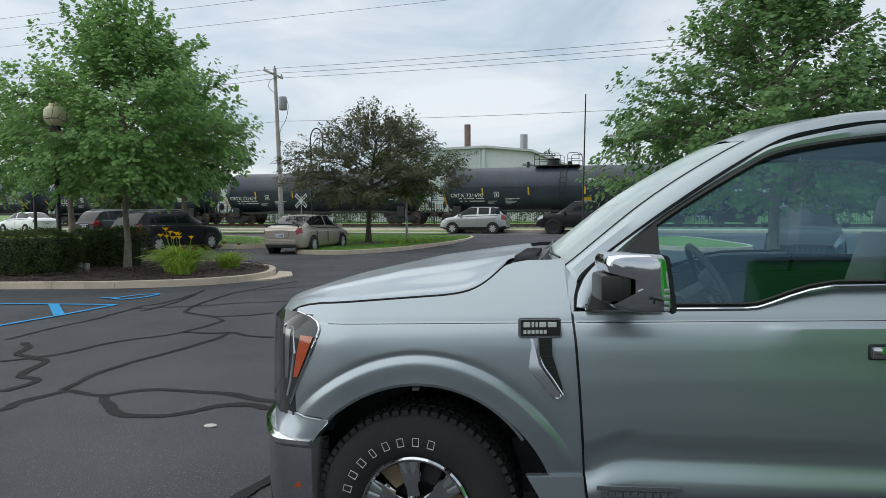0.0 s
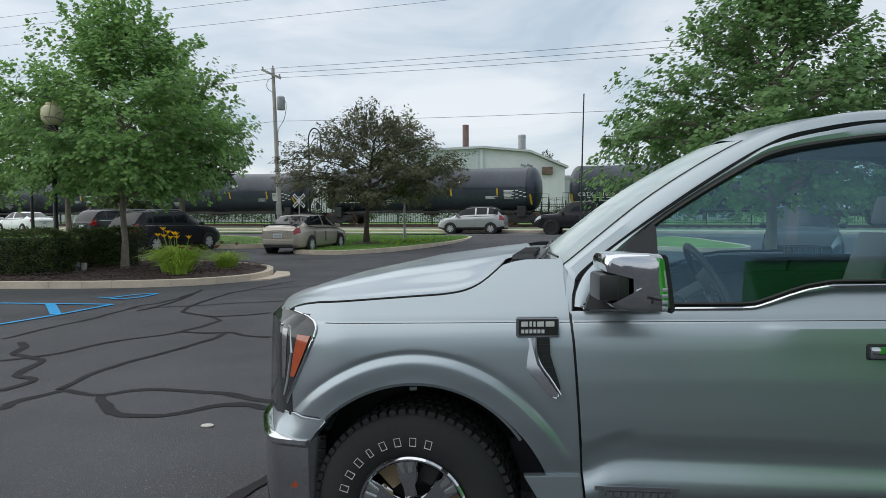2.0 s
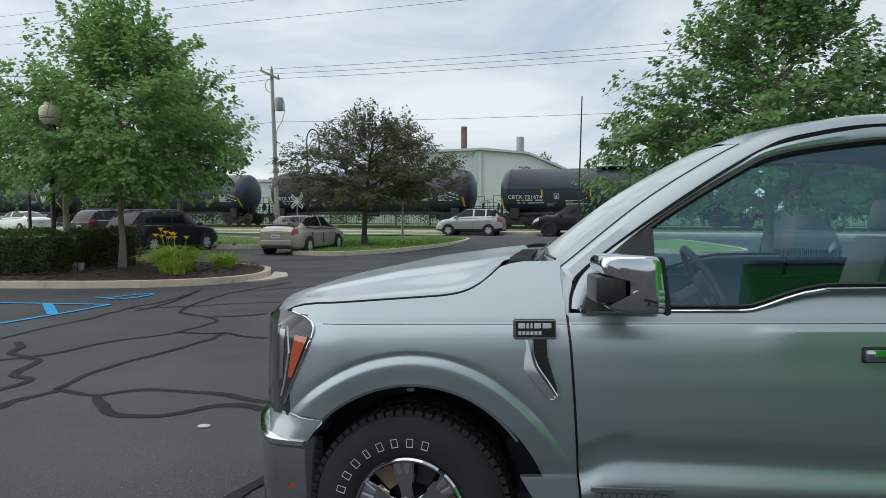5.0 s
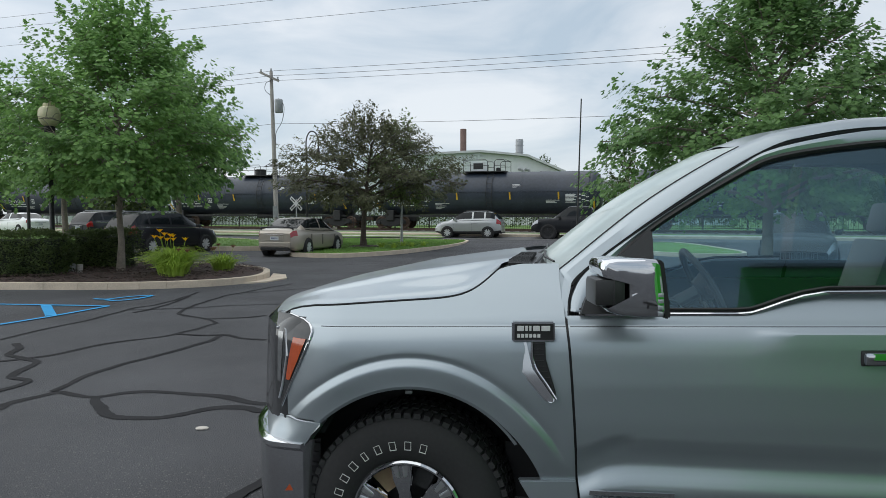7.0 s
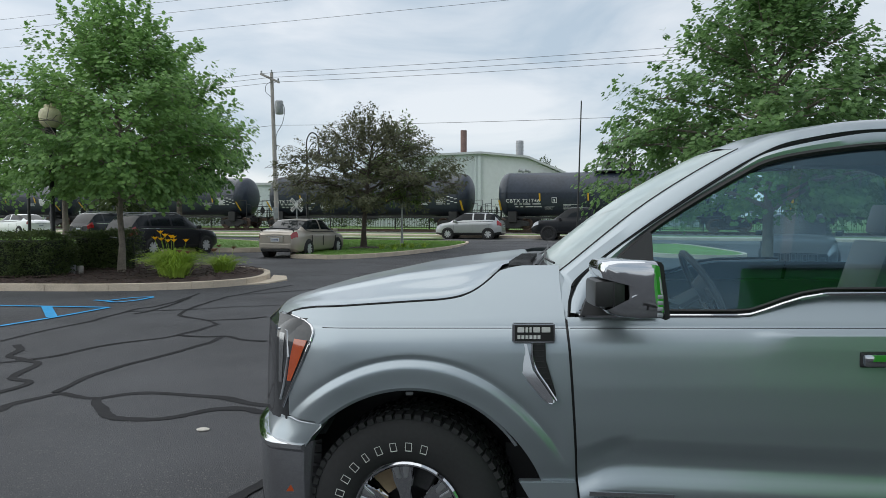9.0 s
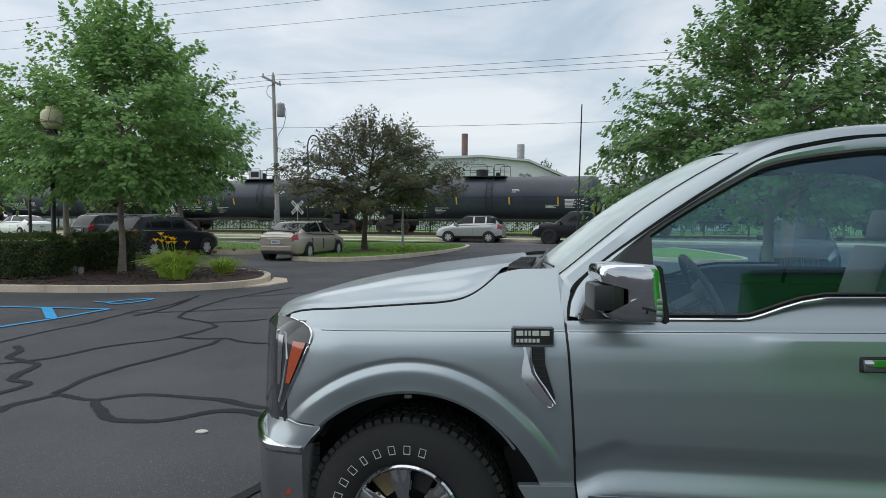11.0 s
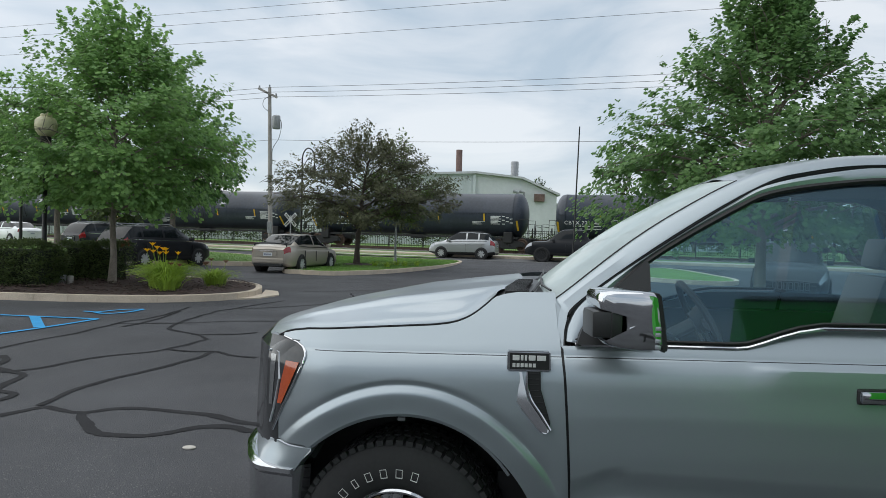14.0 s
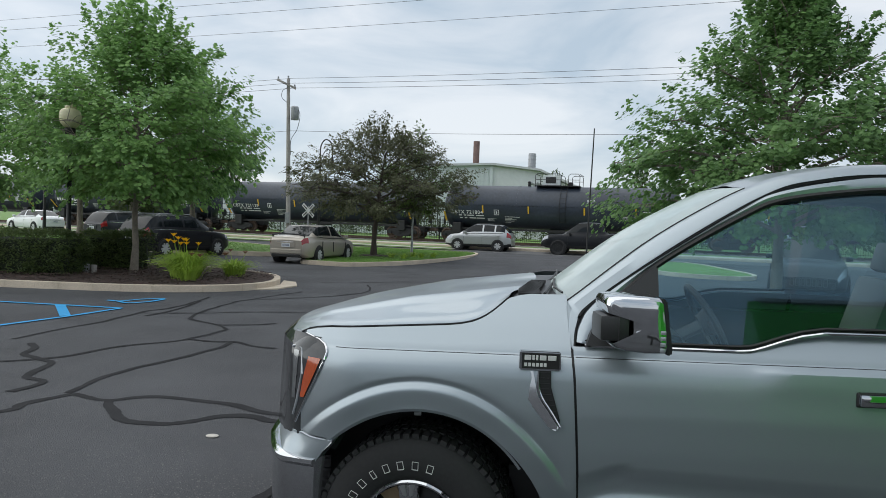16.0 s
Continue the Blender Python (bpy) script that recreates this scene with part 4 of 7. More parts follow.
# ---- parked cars ----
def car_wheel(parent, x, y, r, side, material=CAR_RIM):
    w = new("wheel")
    w.parent, w.location = parent, (x, y, r)
    bm = bmesh.new()
    o = side
    spin(bm, [(-0.1 * o, r * 0.62), (-0.1 * o, r * 0.94), (-0.06 * o, r), (0.07 * o, r), (0.11 * o, r * 0.93), (0.11 * o, r * 0.68), (0.09 * o, r * 0.62)], "Y", 28, closed=True)
    part("tyre", bm, TYRE, w, smooth=True)
    bm = bmesh.new()
    spin(bm, [(0.04 * o, 0.01), (0.04 * o, r * 0.60), (0.10 * o, r * 0.66), (0.02 * o, r * 0.66), (-0.08 * o, r * 0.66)], "Y", 28)
    part("rim", bm, PLASTIC if material is PLASTIC else GREY_METAL, w, smooth=True)
    bm = bmesh.new()
    for k in range(10):
        t = (k // 2 * 2 + (0.42 if k % 2 else -0.42)) * math.pi / 5 + 0.3
        c, s = math.cos(t), math.sin(t)
        vs = box(bm, 0.05, r * 0.63, min(0.05 * o, 0.09 * o), max(0.05 * o, 0.09 * o), -r * 0.085, r * 0.085)
        bmesh.ops.transform(bm, matrix=Matrix.Rotation(t, 4, "Y"), verts=vs)
    spin(bm, [(0.05 * o, r * 0.2), (0.10 * o, r * 0.18)], "Y", 14)
    part("spokes", bm, material, w)


def loft(bm, rings, caps=True):
    vs = [[bm.verts.new(p) for p in r] for r in rings]
    n = len(vs[0])
    for r, s in zip(vs, vs[1:]):
        for k in range(n):
            bm.faces.new((r[k], r[(k + 1) % n], s[(k + 1) % n], s[k]))
    if caps:
        bm.faces.new(vs[0][::-1])
        bm.faces.new(vs[-1])



def car(name, m, label, category, paint, L, W, deck, gh, H, wheels, r, clear=0.22, lower=None, rack=False, rims=CAR_RIM, face=""):
    """A car along +x, front at L. deck: (x, belt height); gh: x of windscreen foot, roof front, roof rear, rear glass foot."""
    ob = root(name, m, label, category)
    hw = W / 2
    a, b, c, d = gh
    def belt(x):
        return sum(interp(x + k * 0.07, deck) for k in (-2, -1, 0, 1, 2)) / 5
    tops = [(0, 0.0), (d, 0.0), (c, 0.93), ((b + c) / 2, 1.0), (b, 0.95), (a, 0.0), (L, 0.0)]
    def roof(x):
        f = sum(interp(x + k * 0.05, tops) for k in (-2, -1, 0, 1, 2)) / 5
        z = belt(x)
        return z + 0.035 * smoothstep(0, 0.3, min(x, L - x)) + max(0, H - z - 0.035) * f
    xs = sorted({0.0, 0.02, 0.05, 0.09, 0.14, 0.2, 0.27, 0.35, L - 0.42, L - 0.35, L - 0.27, L - 0.2, L - 0.14, L - 0.09, L - 0.05, L - 0.02, L, *[round(L * k / 44, 3) for k in range(4, 41)]})
    half = []
    for x in xs:
        e = min(x, L - x)
        w = hw * (1 - 0.27 * (1 - min(1, e / 0.75)) ** 2.4)
        zt, zr = belt(x) - 0.07 * (1 - smoothstep(0, 0.12, e)), roof(x)
        zr = max(zr - 0.07 * (1 - smoothstep(0, 0.12, e)), zt + 0.004)
        zb = clear + 0.09 * (1 - smoothstep(0, 0.4, e))
        h, yr = zt - zb, min(hw * 0.70, w * 0.82)
        row = [(0, zb), (0.84 * w, zb), (0.955 * w, zb + 0.06), (0.99 * w, zb + 0.22 * h), (w, zb + 0.48 * h), (0.99 * w, zb + 0.72 * h), (0.97 * w, zb + 0.9 * h), (0.925 * w, zt)]
        for k in range(1, 6):
            f = k / 5
            row.append((0.905 * w + (yr - 0.905 * w) * f ** 1.35, zt + (zr - zt) * 0.95 * f ** 0.92))
        half.append(row + [(0.86 * yr, zr - 0.004), (0.45 * yr, zr + 0.012), (0, zr + 0.018)])
    post = (a + d) / 2 + 0.10
    quarter = d + (0.85 if category == "suv" else 0.42)
    def kind(i, j):
        x = (xs[i] + xs[i + 1]) / 2
        if j in (8, 9, 10, 11) and roof(x) - belt(x) > 0.12 and d + 0.30 < x < a - 0.2 and abs(x - post) > 0.05 and (category != "suv" or abs(x - quarter) > 0.06):
            return "side_window"
        if j >= 12 and b + 0.02 < x < a - 0.06:
            return "windscreen"
        if j >= 12 and d + 0.03 < x < c - 0.02:
            return "rear_window"
        if x < 0.27 and (5 <= j <= (8 if category == "suv" else 6)):
            return "tail_lamp"
        if x > L - 0.42 and j in (5, 6):
            return "headlamp"
        if j <= 2 and lower is not None or j == 1:
            return "lower_trim"
        return "body"
    look_of = {"side_window": CAR_GLASS, "windscreen": CAR_GLASS, "rear_window": CAR_GLASS, "tail_lamp": TAIL_RED, "headlamp": LAMP_CLEAR, "lower_trim": lower or paint, "body": paint}
    nj = len(half[0])
    shells = {}
    for i in range(len(xs) - 1):
        for j in range(nj - 1):
            shells.setdefault(kind(i, j), []).append((i, j))
    for what, cells in shells.items():
        groups = [("both", (-1, 1))] if what in ("body", "windscreen", "rear_window", "lower_trim") else [("near", (-1,)), ("off", (1,))]
        for _, sides in groups:
            bm = bmesh.new()
            for sd in sides:
                made = {}
                def at(i, j):
                    if (i, j) not in made:
                        y, z = half[i][j]
                        made[i, j] = bm.verts.new((xs[i], sd * y, z))
                    return made[i, j]
                for i, j in cells:
                    q = (at(i, j), at(i + 1, j), at(i + 1, j + 1), at(i, j + 1))
                    bm.faces.new(q if sd < 0 else q[::-1])
            if what == "body":
                for i in (0, len(xs) - 1):
                    bm.faces.new([bm.verts.new((xs[i], -y, z)) for y, z in half[i][1:]] + [bm.verts.new((xs[i], y, z)) for y, z in half[i][-2:0:-1]])
            bmesh.ops.remove_doubles(bm, verts=bm.verts[:], dist=0.0005)
            part(what, bm, look_of[what], ob, {"tail_lamp": "red tail lamp", "headlamp": "clear headlamp", "side_window": "dark tinted car window"}.get(what, ""), smooth=True)
    # wheels in dark arches
    for x in wheels:
        for sd in (-1, 1):
            bm = bmesh.new()
            spin(bm, [(sd * (hw - 0.25), r * 1.10), (sd * (hw + 0.006), r * 1.13)], "Y", 32, (x, 0, r))
            part("wheel_arch", bm, PLASTIC, ob, smooth=True)
            car_wheel(ob, x, sd * (hw - 0.055), r, sd, rims)
    zt = belt(0.1)
    bm = bmesh.new()
    box(bm, -0.03, 0.12, -hw * 0.70, hw * 0.70, clear + 0.16, clear + 0.34, 0.03)
    part("rear_bumper", bm, paint, ob)
    bm = bmesh.new()
    box(bm, -0.02, 0.10, -hw * 0.66, hw * 0.66, clear + 0.04, clear + 0.15, 0.02)
    part("bumper_valance", bm, PLASTIC, ob)
    for sd in (-1, 1):
        bm = bmesh.new()
        box(bm, a - 0.50, a - 0.36, sd * (hw + 0.06) - 0.10, sd * (hw + 0.06) + 0.08, belt(a - 0.4) + 0.02, belt(a - 0.4) + 0.16, 0.035)
        part("mirror", bm, PLASTIC if paint is BLACK_CAR else paint, ob, smooth=True)
        for x in (post - 0.22, post - 1.12):
            bm = bmesh.new()
            box(bm, x, x + 0.18, sd * hw * 0.985 - 0.01, sd * hw * 0.985 + 0.02, belt(x) - 0.17, belt(x) - 0.14, 0.008)
            part("door_handle", bm, paint, ob)
        for x in (a - 0.30, post, post - 1.0):
            bm = bmesh.new()
            box(bm, x, x + 0.007, sd * hw - 0.03, sd * hw + 0.001, clear + 0.2, belt(x) - 0.14)
            part("door_seam", bm, PLASTIC, ob)
        if category != "pickup truck":
            line = [(x, half[xs.index(x)][7][0] * sd * 1.002, belt(x) + 0.012) for x in xs if d + 0.3 < x < a - 0.2]
            bm = bmesh.new()
            tube(bm, line, 0.014, 5)
            part("window_trim", bm, CHROME if paint in (GREY_CAR, BLACK_CAR) else PLASTIC, ob, smooth=True)
    bm = bmesh.new()
    box(bm, -0.025, 0.05, -0.34, 0.34, zt - 0.36, zt - 0.17, 0.01)
    part("plate_recess", bm, paint, ob)
    bm = bmesh.new()
    box(bm, -0.04, -0.02, -0.17, 0.17, zt - 0.34, zt - 0.2)
    plate = part("number_plate", bm, PLATE, ob)
    bm = bmesh.new()
    for k in range(6):
        box(bm, -0.045, -0.038, -0.13 + k * 0.045, -0.105 + k * 0.045, zt - 0.30, zt - 0.24)
    part("plate_bars", bm, PLATE_BARS, plate)
    bm = bmesh.new()
    box(bm, -0.04, 0.03, -0.36, 0.36, zt - 0.155, zt - 0.135, 0.006)
    part("trunk_trim", bm, CHROME, ob)
    zh = belt(L - 0.1)
    bm = bmesh.new()
    box(bm, L - 0.06, L + 0.015, -hw * 0.52, hw * 0.52, zh - 0.34, zh - 0.14, 0.02)
    grille = part("grille", bm, PLASTIC, ob)
    bm = bmesh.new()
    box(bm, L - 0.10, L + 0.02, -hw * 0.66, hw * 0.66, clear + 0.08, clear + 0.30, 0.03)
    part("front_bumper", bm, lower or paint, ob)
    if face == "slots":
        for k in range(7):
            bm = bmesh.new()
            y = (k - 3) * 0.13
            for y0, y1, z0, z1 in ((-0.05, -0.035, 0.34, 0.13), (0.035, 0.05, 0.34, 0.13), (-0.05, 0.05, 0.145, 0.13), (-0.05, 0.05, 0.34, 0.325)):
                box(bm, L + 0.0, L + 0.05, y + y0, y + y1, zh - z0, zh - z1)
            part("slot_frame", bm, CHROME, grille)
    if rack:
        for sd in (-1, 1):
            bm = bmesh.new()
            tube(bm, [(b - 0.05, sd * hw * 0.60, H - 0.05), (b - 0.25, sd * hw * 0.60, H + 0.045), (c + 0.4, sd * hw * 0.60, H + 0.045), (c + 0.2, sd * hw * 0.60, H - 0.05)], 0.022, 6)
            part("roof_rail", bm, GREY_METAL if paint is not SILVER_CAR else PLASTIC, ob)
    return ob


def paint_mat(name, col, metal=0.35, coat=0.6, spec=0.5):
    return mat(name, col, 0.34, metal, var=0.05, scale=3, fine=300, coat=coat, spec=spec)


BEIGE = paint_mat("beige_paint", (0.43, 0.385, 0.33), 0.55)
BLACK_CAR = paint_mat("black_car_paint", (0.007, 0.008, 0.011), 0.0, 0.15, 0.25)
SILVER_CAR = paint_mat("silver_car_paint", (0.42, 0.43, 0.44), 0.6)
WHITE_CAR = paint_mat("white_car_paint", (0.72, 0.73, 0.74), 0.0)
GREY_CAR = paint_mat("grey_car_paint", (0.014, 0.017, 0.022), 0.0, 0.15, 0.3)

SEDAN_DECK = [(0, 0.93), (0.12, 1.00), (0.9, 1.02), (1.5, 0.97), (3.2, 0.93), (3.6, 0.92), (4.3, 0.80), (4.65, 0.68), (4.8, 0.58)]
SUV_DECK = [(0, 1.02), (0.08, 1.10), (0.6, 1.10), (3.2, 1.04), (3.6, 1.04), (4.3, 0.94), (4.6, 0.82), (4.75, 0.66)]
SMALL_SUV_DECK = [(0, 1.02), (0.08, 1.10), (0.6, 1.10), (2.8, 1.03), (3.2, 1.02), (3.7, 0.95), (3.95, 0.84), (4.1, 0.68)]
PICK_DECK = [(0, 1.18), (0.05, 1.30), (1.9, 1.30), (2.15, 1.24), (4.3, 1.20), (5.4, 1.14), (5.7, 1.0), (5.8, 0.8)]


def facing(x, y, z, deg):
    """Rear bumper centre at (x, y, z), heading deg anticlockwise from +x."""
    return pose(x, y, z, 0, 0, deg)


car("sedan", facing(-6.10, 25.5, 0.0, 75), "beige sedan with red tail lamps parked by the grass", "sedan", BEIGE, 4.8, 1.8, SEDAN_DECK, (3.75, 2.75, 1.35, 0.55), 1.47, (0.98, 3.72), 0.335)
bm = bmesh.new()
tube(bm, curve_through([(0.20, -0.66, 1.02), (0.15, -0.62, 1.09), (0.12, -0.3, 1.12), (0.11, 0, 1.125), (0.12, 0.3, 1.12), (0.15, 0.62, 1.09), (0.20, 0.66, 1.02)], 4), 0.03, 8)
part("spoiler", bm, GREY_CAR, bpy.data.objects["sedan"], smooth=True)
car("suv", facing(-12.35, 26.2, -0.02, 66), "black crossover suv with red tail lamps parked beyond the hedge", "suv", BLACK_CAR, 4.75, 1.84, SUV_DECK, (3.75, 2.75, 0.55, 0.08), 1.68, (0.92, 3.78), 0.365, 0.26, PLASTIC, True)
car("suv", facing(-19.2, 36.5, 0.05, 66), "dark grey suv with chrome roof rails parked in the row", "suv", GREY_CAR, 4.75, 1.88, SUV_DECK, (3.75, 2.75, 0.55, 0.08), 1.68, (0.95, 3.8), 0.37, 0.26, PLASTIC, True)
car("sedan", facing(-26.7, 46.0, 0.2, 150), "white sedan parked far off in the lot", "sedan", WHITE_CAR, 4.8, 1.8, SEDAN_DECK, (3.75, 2.75, 1.35, 0.55), 1.46, (0.98, 3.72), 0.33)
car("suv", facing(3.95, 41.5, 0.16, 164), "silver compact suv parked at the street side", "suv", SILVER_CAR, 4.10, 1.78, SMALL_SUV_DECK, (3.2, 2.35, 0.55, 0.10), 1.62, (0.78, 3.28), 0.345, 0.25, PLASTIC, True)
car("pickup_truck", facing(11.25, 39.2, 0.16, 164), "black pickup truck with black wheels parked at the street side", "pickup truck", BLACK_CAR, 5.8, 1.98, PICK_DECK, (4.55, 3.65, 2.3, 2.1), 1.95, (1.15, 4.78), 0.43, 0.40, PLASTIC, False, PLASTIC)
car("suv", facing(11.65, 22.1, 0.0, 243), "dark suv with a seven-slot grille facing the lot", "suv", GREY_CAR, 4.75, 1.88, SUV_DECK, (3.6, 2.7, 0.5, 0.08), 1.70, (0.92, 3.75), 0.365, 0.25, PLASTIC, True, CAR_RIM, "slots")

# ---- the trees; their leaves keep clear of the lamp globe ----
CONE = ((0.0, 0.62), (0.12, 0.92), (0.32, 1.0), (0.5, 0.90), (0.68, 0.68), (0.82, 0.46), (0.93, 0.27), (1.0, 0.10))
WIDE_CONE = ((0.0, 0.72), (0.10, 1.0), (0.28, 0.95), (0.45, 0.72), (0.62, 0.48), (0.78, 0.30), (0.92, 0.15), (1.0, 0.04))
GLOBE_CLEAR = [((-9.85 + 0.56 * k * 0.5, 17.5 - k * 0.5, 4.05 - k * 0.07), 0.42) for k in range(8)]
tree("maple_tree", (-8.25, 17.8, 0.13), 7.0, 1.8, 0.088, 3.15, 2.15, BARK, MAPLE, "young maple tree with a full green crown in the mulch bed", 11, 42, 12, 28, 0.105, "maple", 0.48, fill=260, clear=GLOBE_CLEAR, shells=CONE, ragged=0.55)
tree("maple_tree", (-15.2, 20.6, 0.13), 7.6, 1.9, 0.12, 2.8, 2.0, BARK, MAPLE, "young green maple tree at the end of the hedge", 12, 28, 10, 26, 0.115, "maple", 0.50, fill=120, clear=GLOBE_CLEAR, shells=CONE)
tree("maple_tree", (-11.8, 31.2, 0.18), 7.9, 2.2, 0.15, 3.1, 2.9, BARK, MAPLE_DEEP, "green maple tree on the lawn behind the parked suv", 17, 28, 9, 22, 0.16, "maple", 0.60, fill=120, shells=CONE)
tree("maple_tree", (-17.2, 31.6, 0.18), 7.6, 2.2, 0.15, 3.0, 2.9, BARK, MAPLE_DEEP, "green maple tree on the lawn behind the grey suv", 18, 26, 9, 20, 0.16, "maple", 0.60, fill=100, shells=CONE)
tree("maple_tree", (6.3, 13.0, 0.0), 7.0, 1.7, 0.12, 3.4, 1.8, BARK, MAPLE_DEEP, "leafy green maple tree standing behind the pickup", 13, 42, 12, 32, 0.090, "maple", 0.42, fill=320, shells=WIDE_CONE, ragged=0.45)
tree("maple_tree", (14.6, 19.5, 0.0), 5.6, 1.5, 0.12, 2.8, 1.7, BARK, MAPLE_DEEP, "leafy green maple tree farther along the lot", 14, 26, 9, 26, 0.12, "maple", 0.52, fill=160)
tree("crabapple_tree", (-3.4, 31.0, 0.14), 5.9, 1.55, 0.13, 4.7, 2.0, DARK_BARK, PURPLE_LEAF, "dark purplish-green crabapple tree on the grass island", 15, 36, 12, 34, 0.13, "oval", 0.46, ragged=0.6, lean=0.10, shells=((0, 0.72), (0.2, 1.0), (0.45, 0.92), (0.7, 0.62), (0.9, 0.34), (1.0, 0.1)), fill=150)
tree("young_tree", (-1.75, 33.0, 0.14), 6.2, 2.0, 0.06, 2.0, 2.1, GREY_METAL, YOUNG_LEAF, "slender young tree with a thin green crown", 16, 16, 8, 18, 0.14, "oval", 0.40, fill=60)
for x, y, h, s in ((-42, 82, 8.5, 21), (-34, 70, 7, 22), (-28, 84, 8, 23), (15.5, 100, 9.5, 24), (20, 72, 7.5, 25), (27, 70, 8.2, 26), (36, 66, 8.5, 27), (-22, 47, 6.0, 28), (44, 62, 9, 29)):
    tree("tree", (x, y, 0.3), h, 1.4, 0.16, h * 0.36, 1.5, BARK, FAR_LEAF, "green leafy tree in the distance", s, 14, 7, 12, 0.34, "oval", 0.8, fill=80)


# ---- hedge and lilies ----
def hedge(m, lx, ly, h, seed, count):
    """A clipped hedge block: plain near-black box core under a skin of small leaves."""
    rnd = random.Random(seed)
    ob = root("hedge", m, "clipped dark green boxwood hedge in the mulch bed", "hedge", "clipped hedges in the bed")
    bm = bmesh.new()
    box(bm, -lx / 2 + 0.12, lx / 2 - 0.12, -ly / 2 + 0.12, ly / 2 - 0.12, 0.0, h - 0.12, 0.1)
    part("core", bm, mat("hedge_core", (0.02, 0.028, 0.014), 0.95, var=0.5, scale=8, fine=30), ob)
    ends = []
    for _ in range(count):
        face = rnd.random()
        x, y, z = rnd.uniform(-lx / 2, lx / 2), rnd.uniform(-ly / 2, ly / 2), rnd.uniform(0.05, h)
        if face < 0.35:
            z = h
        elif face < 0.7:
            y = -ly / 2
        elif face < 0.8:
            y = ly / 2
        else:
            x = rnd.choice((-1, 1)) * lx / 2
        k = 1 + 0.10 * noise.noise(Vector((x * 1.3 + seed, y * 1.3, z * 1.5)))
        cx = 1 - 0.10 * smoothstep(0.6, 1.0, z / h)
        ends.append(Vector((x * k * cx, y * k * cx, z * k)))
    v, f = leaf_cloud(ends, 9, 0.09, 0.06, "oval", rnd, -0.2)
    sheet("foliage", v, f, HEDGE_LEAF, ob)
    return ob


hedge(pose(-12.15, 16.7, 0.12, 0, 0, 2), 6.0, 1.6, 0.98, 31, 3000)
hedge(pose(-9.15, 18.8, 0.12, 0, 0, -6), 1.5, 1.1, 0.98, 33, 1100)


def lily(m, height, radius, count, flowers, seed, label):
    rnd = random.Random(seed)
    ob = root("daylily", m, label, "plant")
    verts, faces = [], []
    for _ in range(count):
        a, l, w = rnd.uniform(0, 6.283), height * rnd.uniform(0.7, 1.25), rnd.uniform(0.012, 0.021)
        r0, out = rnd.uniform(0, radius * 0.6), radius * rnd.uniform(0.3, 1.15)
        c, s = math.cos(a), math.sin(a)
        k = len(verts)
        for i in range(6):
            t = i / 5
            r = r0 + out * t ** 1.5
            z = l * (1.5 * t - 0.85 * t ** 2.6) * (1 - 0.45 * r0 / radius)
            ww = w * (1 - t) ** 0.6 + 0.001
            verts += [(c * r - s * ww, s * r + c * ww, z), (c * r + s * ww, s * r - c * ww, z + 0.004)]
        faces += [(k + 2 * i, k + 2 * i + 1, k + 2 * i + 3, k + 2 * i + 2) for i in range(5)]
    sheet("leaves", verts, faces, LILY_LEAF, ob)
    for i in range(flowers):
        a, r = rnd.uniform(0, 6.283), radius * rnd.uniform(0.15, 0.7)
        x, y, h = math.cos(a) * r, math.sin(a) * r, height * rnd.uniform(1.0, 1.32)
        bm = bmesh.new()
        tube(bm, [(x * 0.3, y * 0.3, 0), (x * 0.7, y * 0.7, h * 0.6), (x, y, h)], 0.006, 5)
        stem = part("stem", bm, LILY_LEAF, ob)
        bm = bmesh.new()
        for k in range(6):
            t = k * 1.047 + a
            c, s = math.cos(t), math.sin(t)
            q = [Vector((x, y, h)), Vector((x + c * 0.04 - s * 0.028, y + s * 0.04 + c * 0.028, h + 0.06)), Vector((x + c * 0.085, y + s * 0.085, h + 0.085)), Vector((x + c * 0.04 + s * 0.028, y + s * 0.04 - c * 0.028, h + 0.06))]
            bm.faces.new([bm.verts.new(p) for p in q])
        part("flower", bm, LILY_FLOWER if flowers > 4 else mat("faded_flower", (0.25, 0.12, 0.08), 0.7), stem)
    return ob


lily(pose(-6.35, 16.4, 0.15), 0.78, 0.60, 700, 9, 41, "daylily clump with yellow flowers in the mulch")
lily(pose(-5.55, 17.6, 0.15), 0.52, 0.45, 300, 4, 42, "daylily clump with faded flowers in the mulch")
lily(pose(-6.15, 16.0, 0.15), 0.5, 0.4, 180, 2, 43, "small daylily clump in the mulch")
bm = bmesh.new()
box(bm, -0.11, 0.11, -0.09, 0.09, 0, 0.22, 0.015)
tagged(part("utility_box", bm, GREY_METAL, m=pose(-9.3, 17.25, 0.13)), "small grey utility box standing in the mulch", "utility box")
bm = bmesh.new()
tube(bm, [(0, 0, 0), (0, 0, 0.20), (0, 0, 0.21)], [0.07, 0.075, 0.05], 12)
tagged(part("garden_light", bm, WOOD_POLE, m=pose(-9.02, 17.2, 0.13)), "short tan garden spotlight in the mulch", "garden light")
for k, (x, y) in enumerate(((-2.5, 30.0), (-1.9, 29.2), (-1.2, 30.6), (-1.6, 31.3), (-0.7, 31.4))):
    lily(pose(x, y, 0.15), 0.28, 0.22, 60, 0, 50 + k, "small green perennial on the grass island")
bm = bmesh.new()
spin(bm, [(-0.02, 0.9), (0.03, 0.75), (0.05, 0.3), (0.06, 0.05)], "Z", 24)
tagged(part("mulch_ring", bm, MULCH, m=pose(-3.25, 31.0, 0.145)), "dark mulch ring round the tree", "mulch")

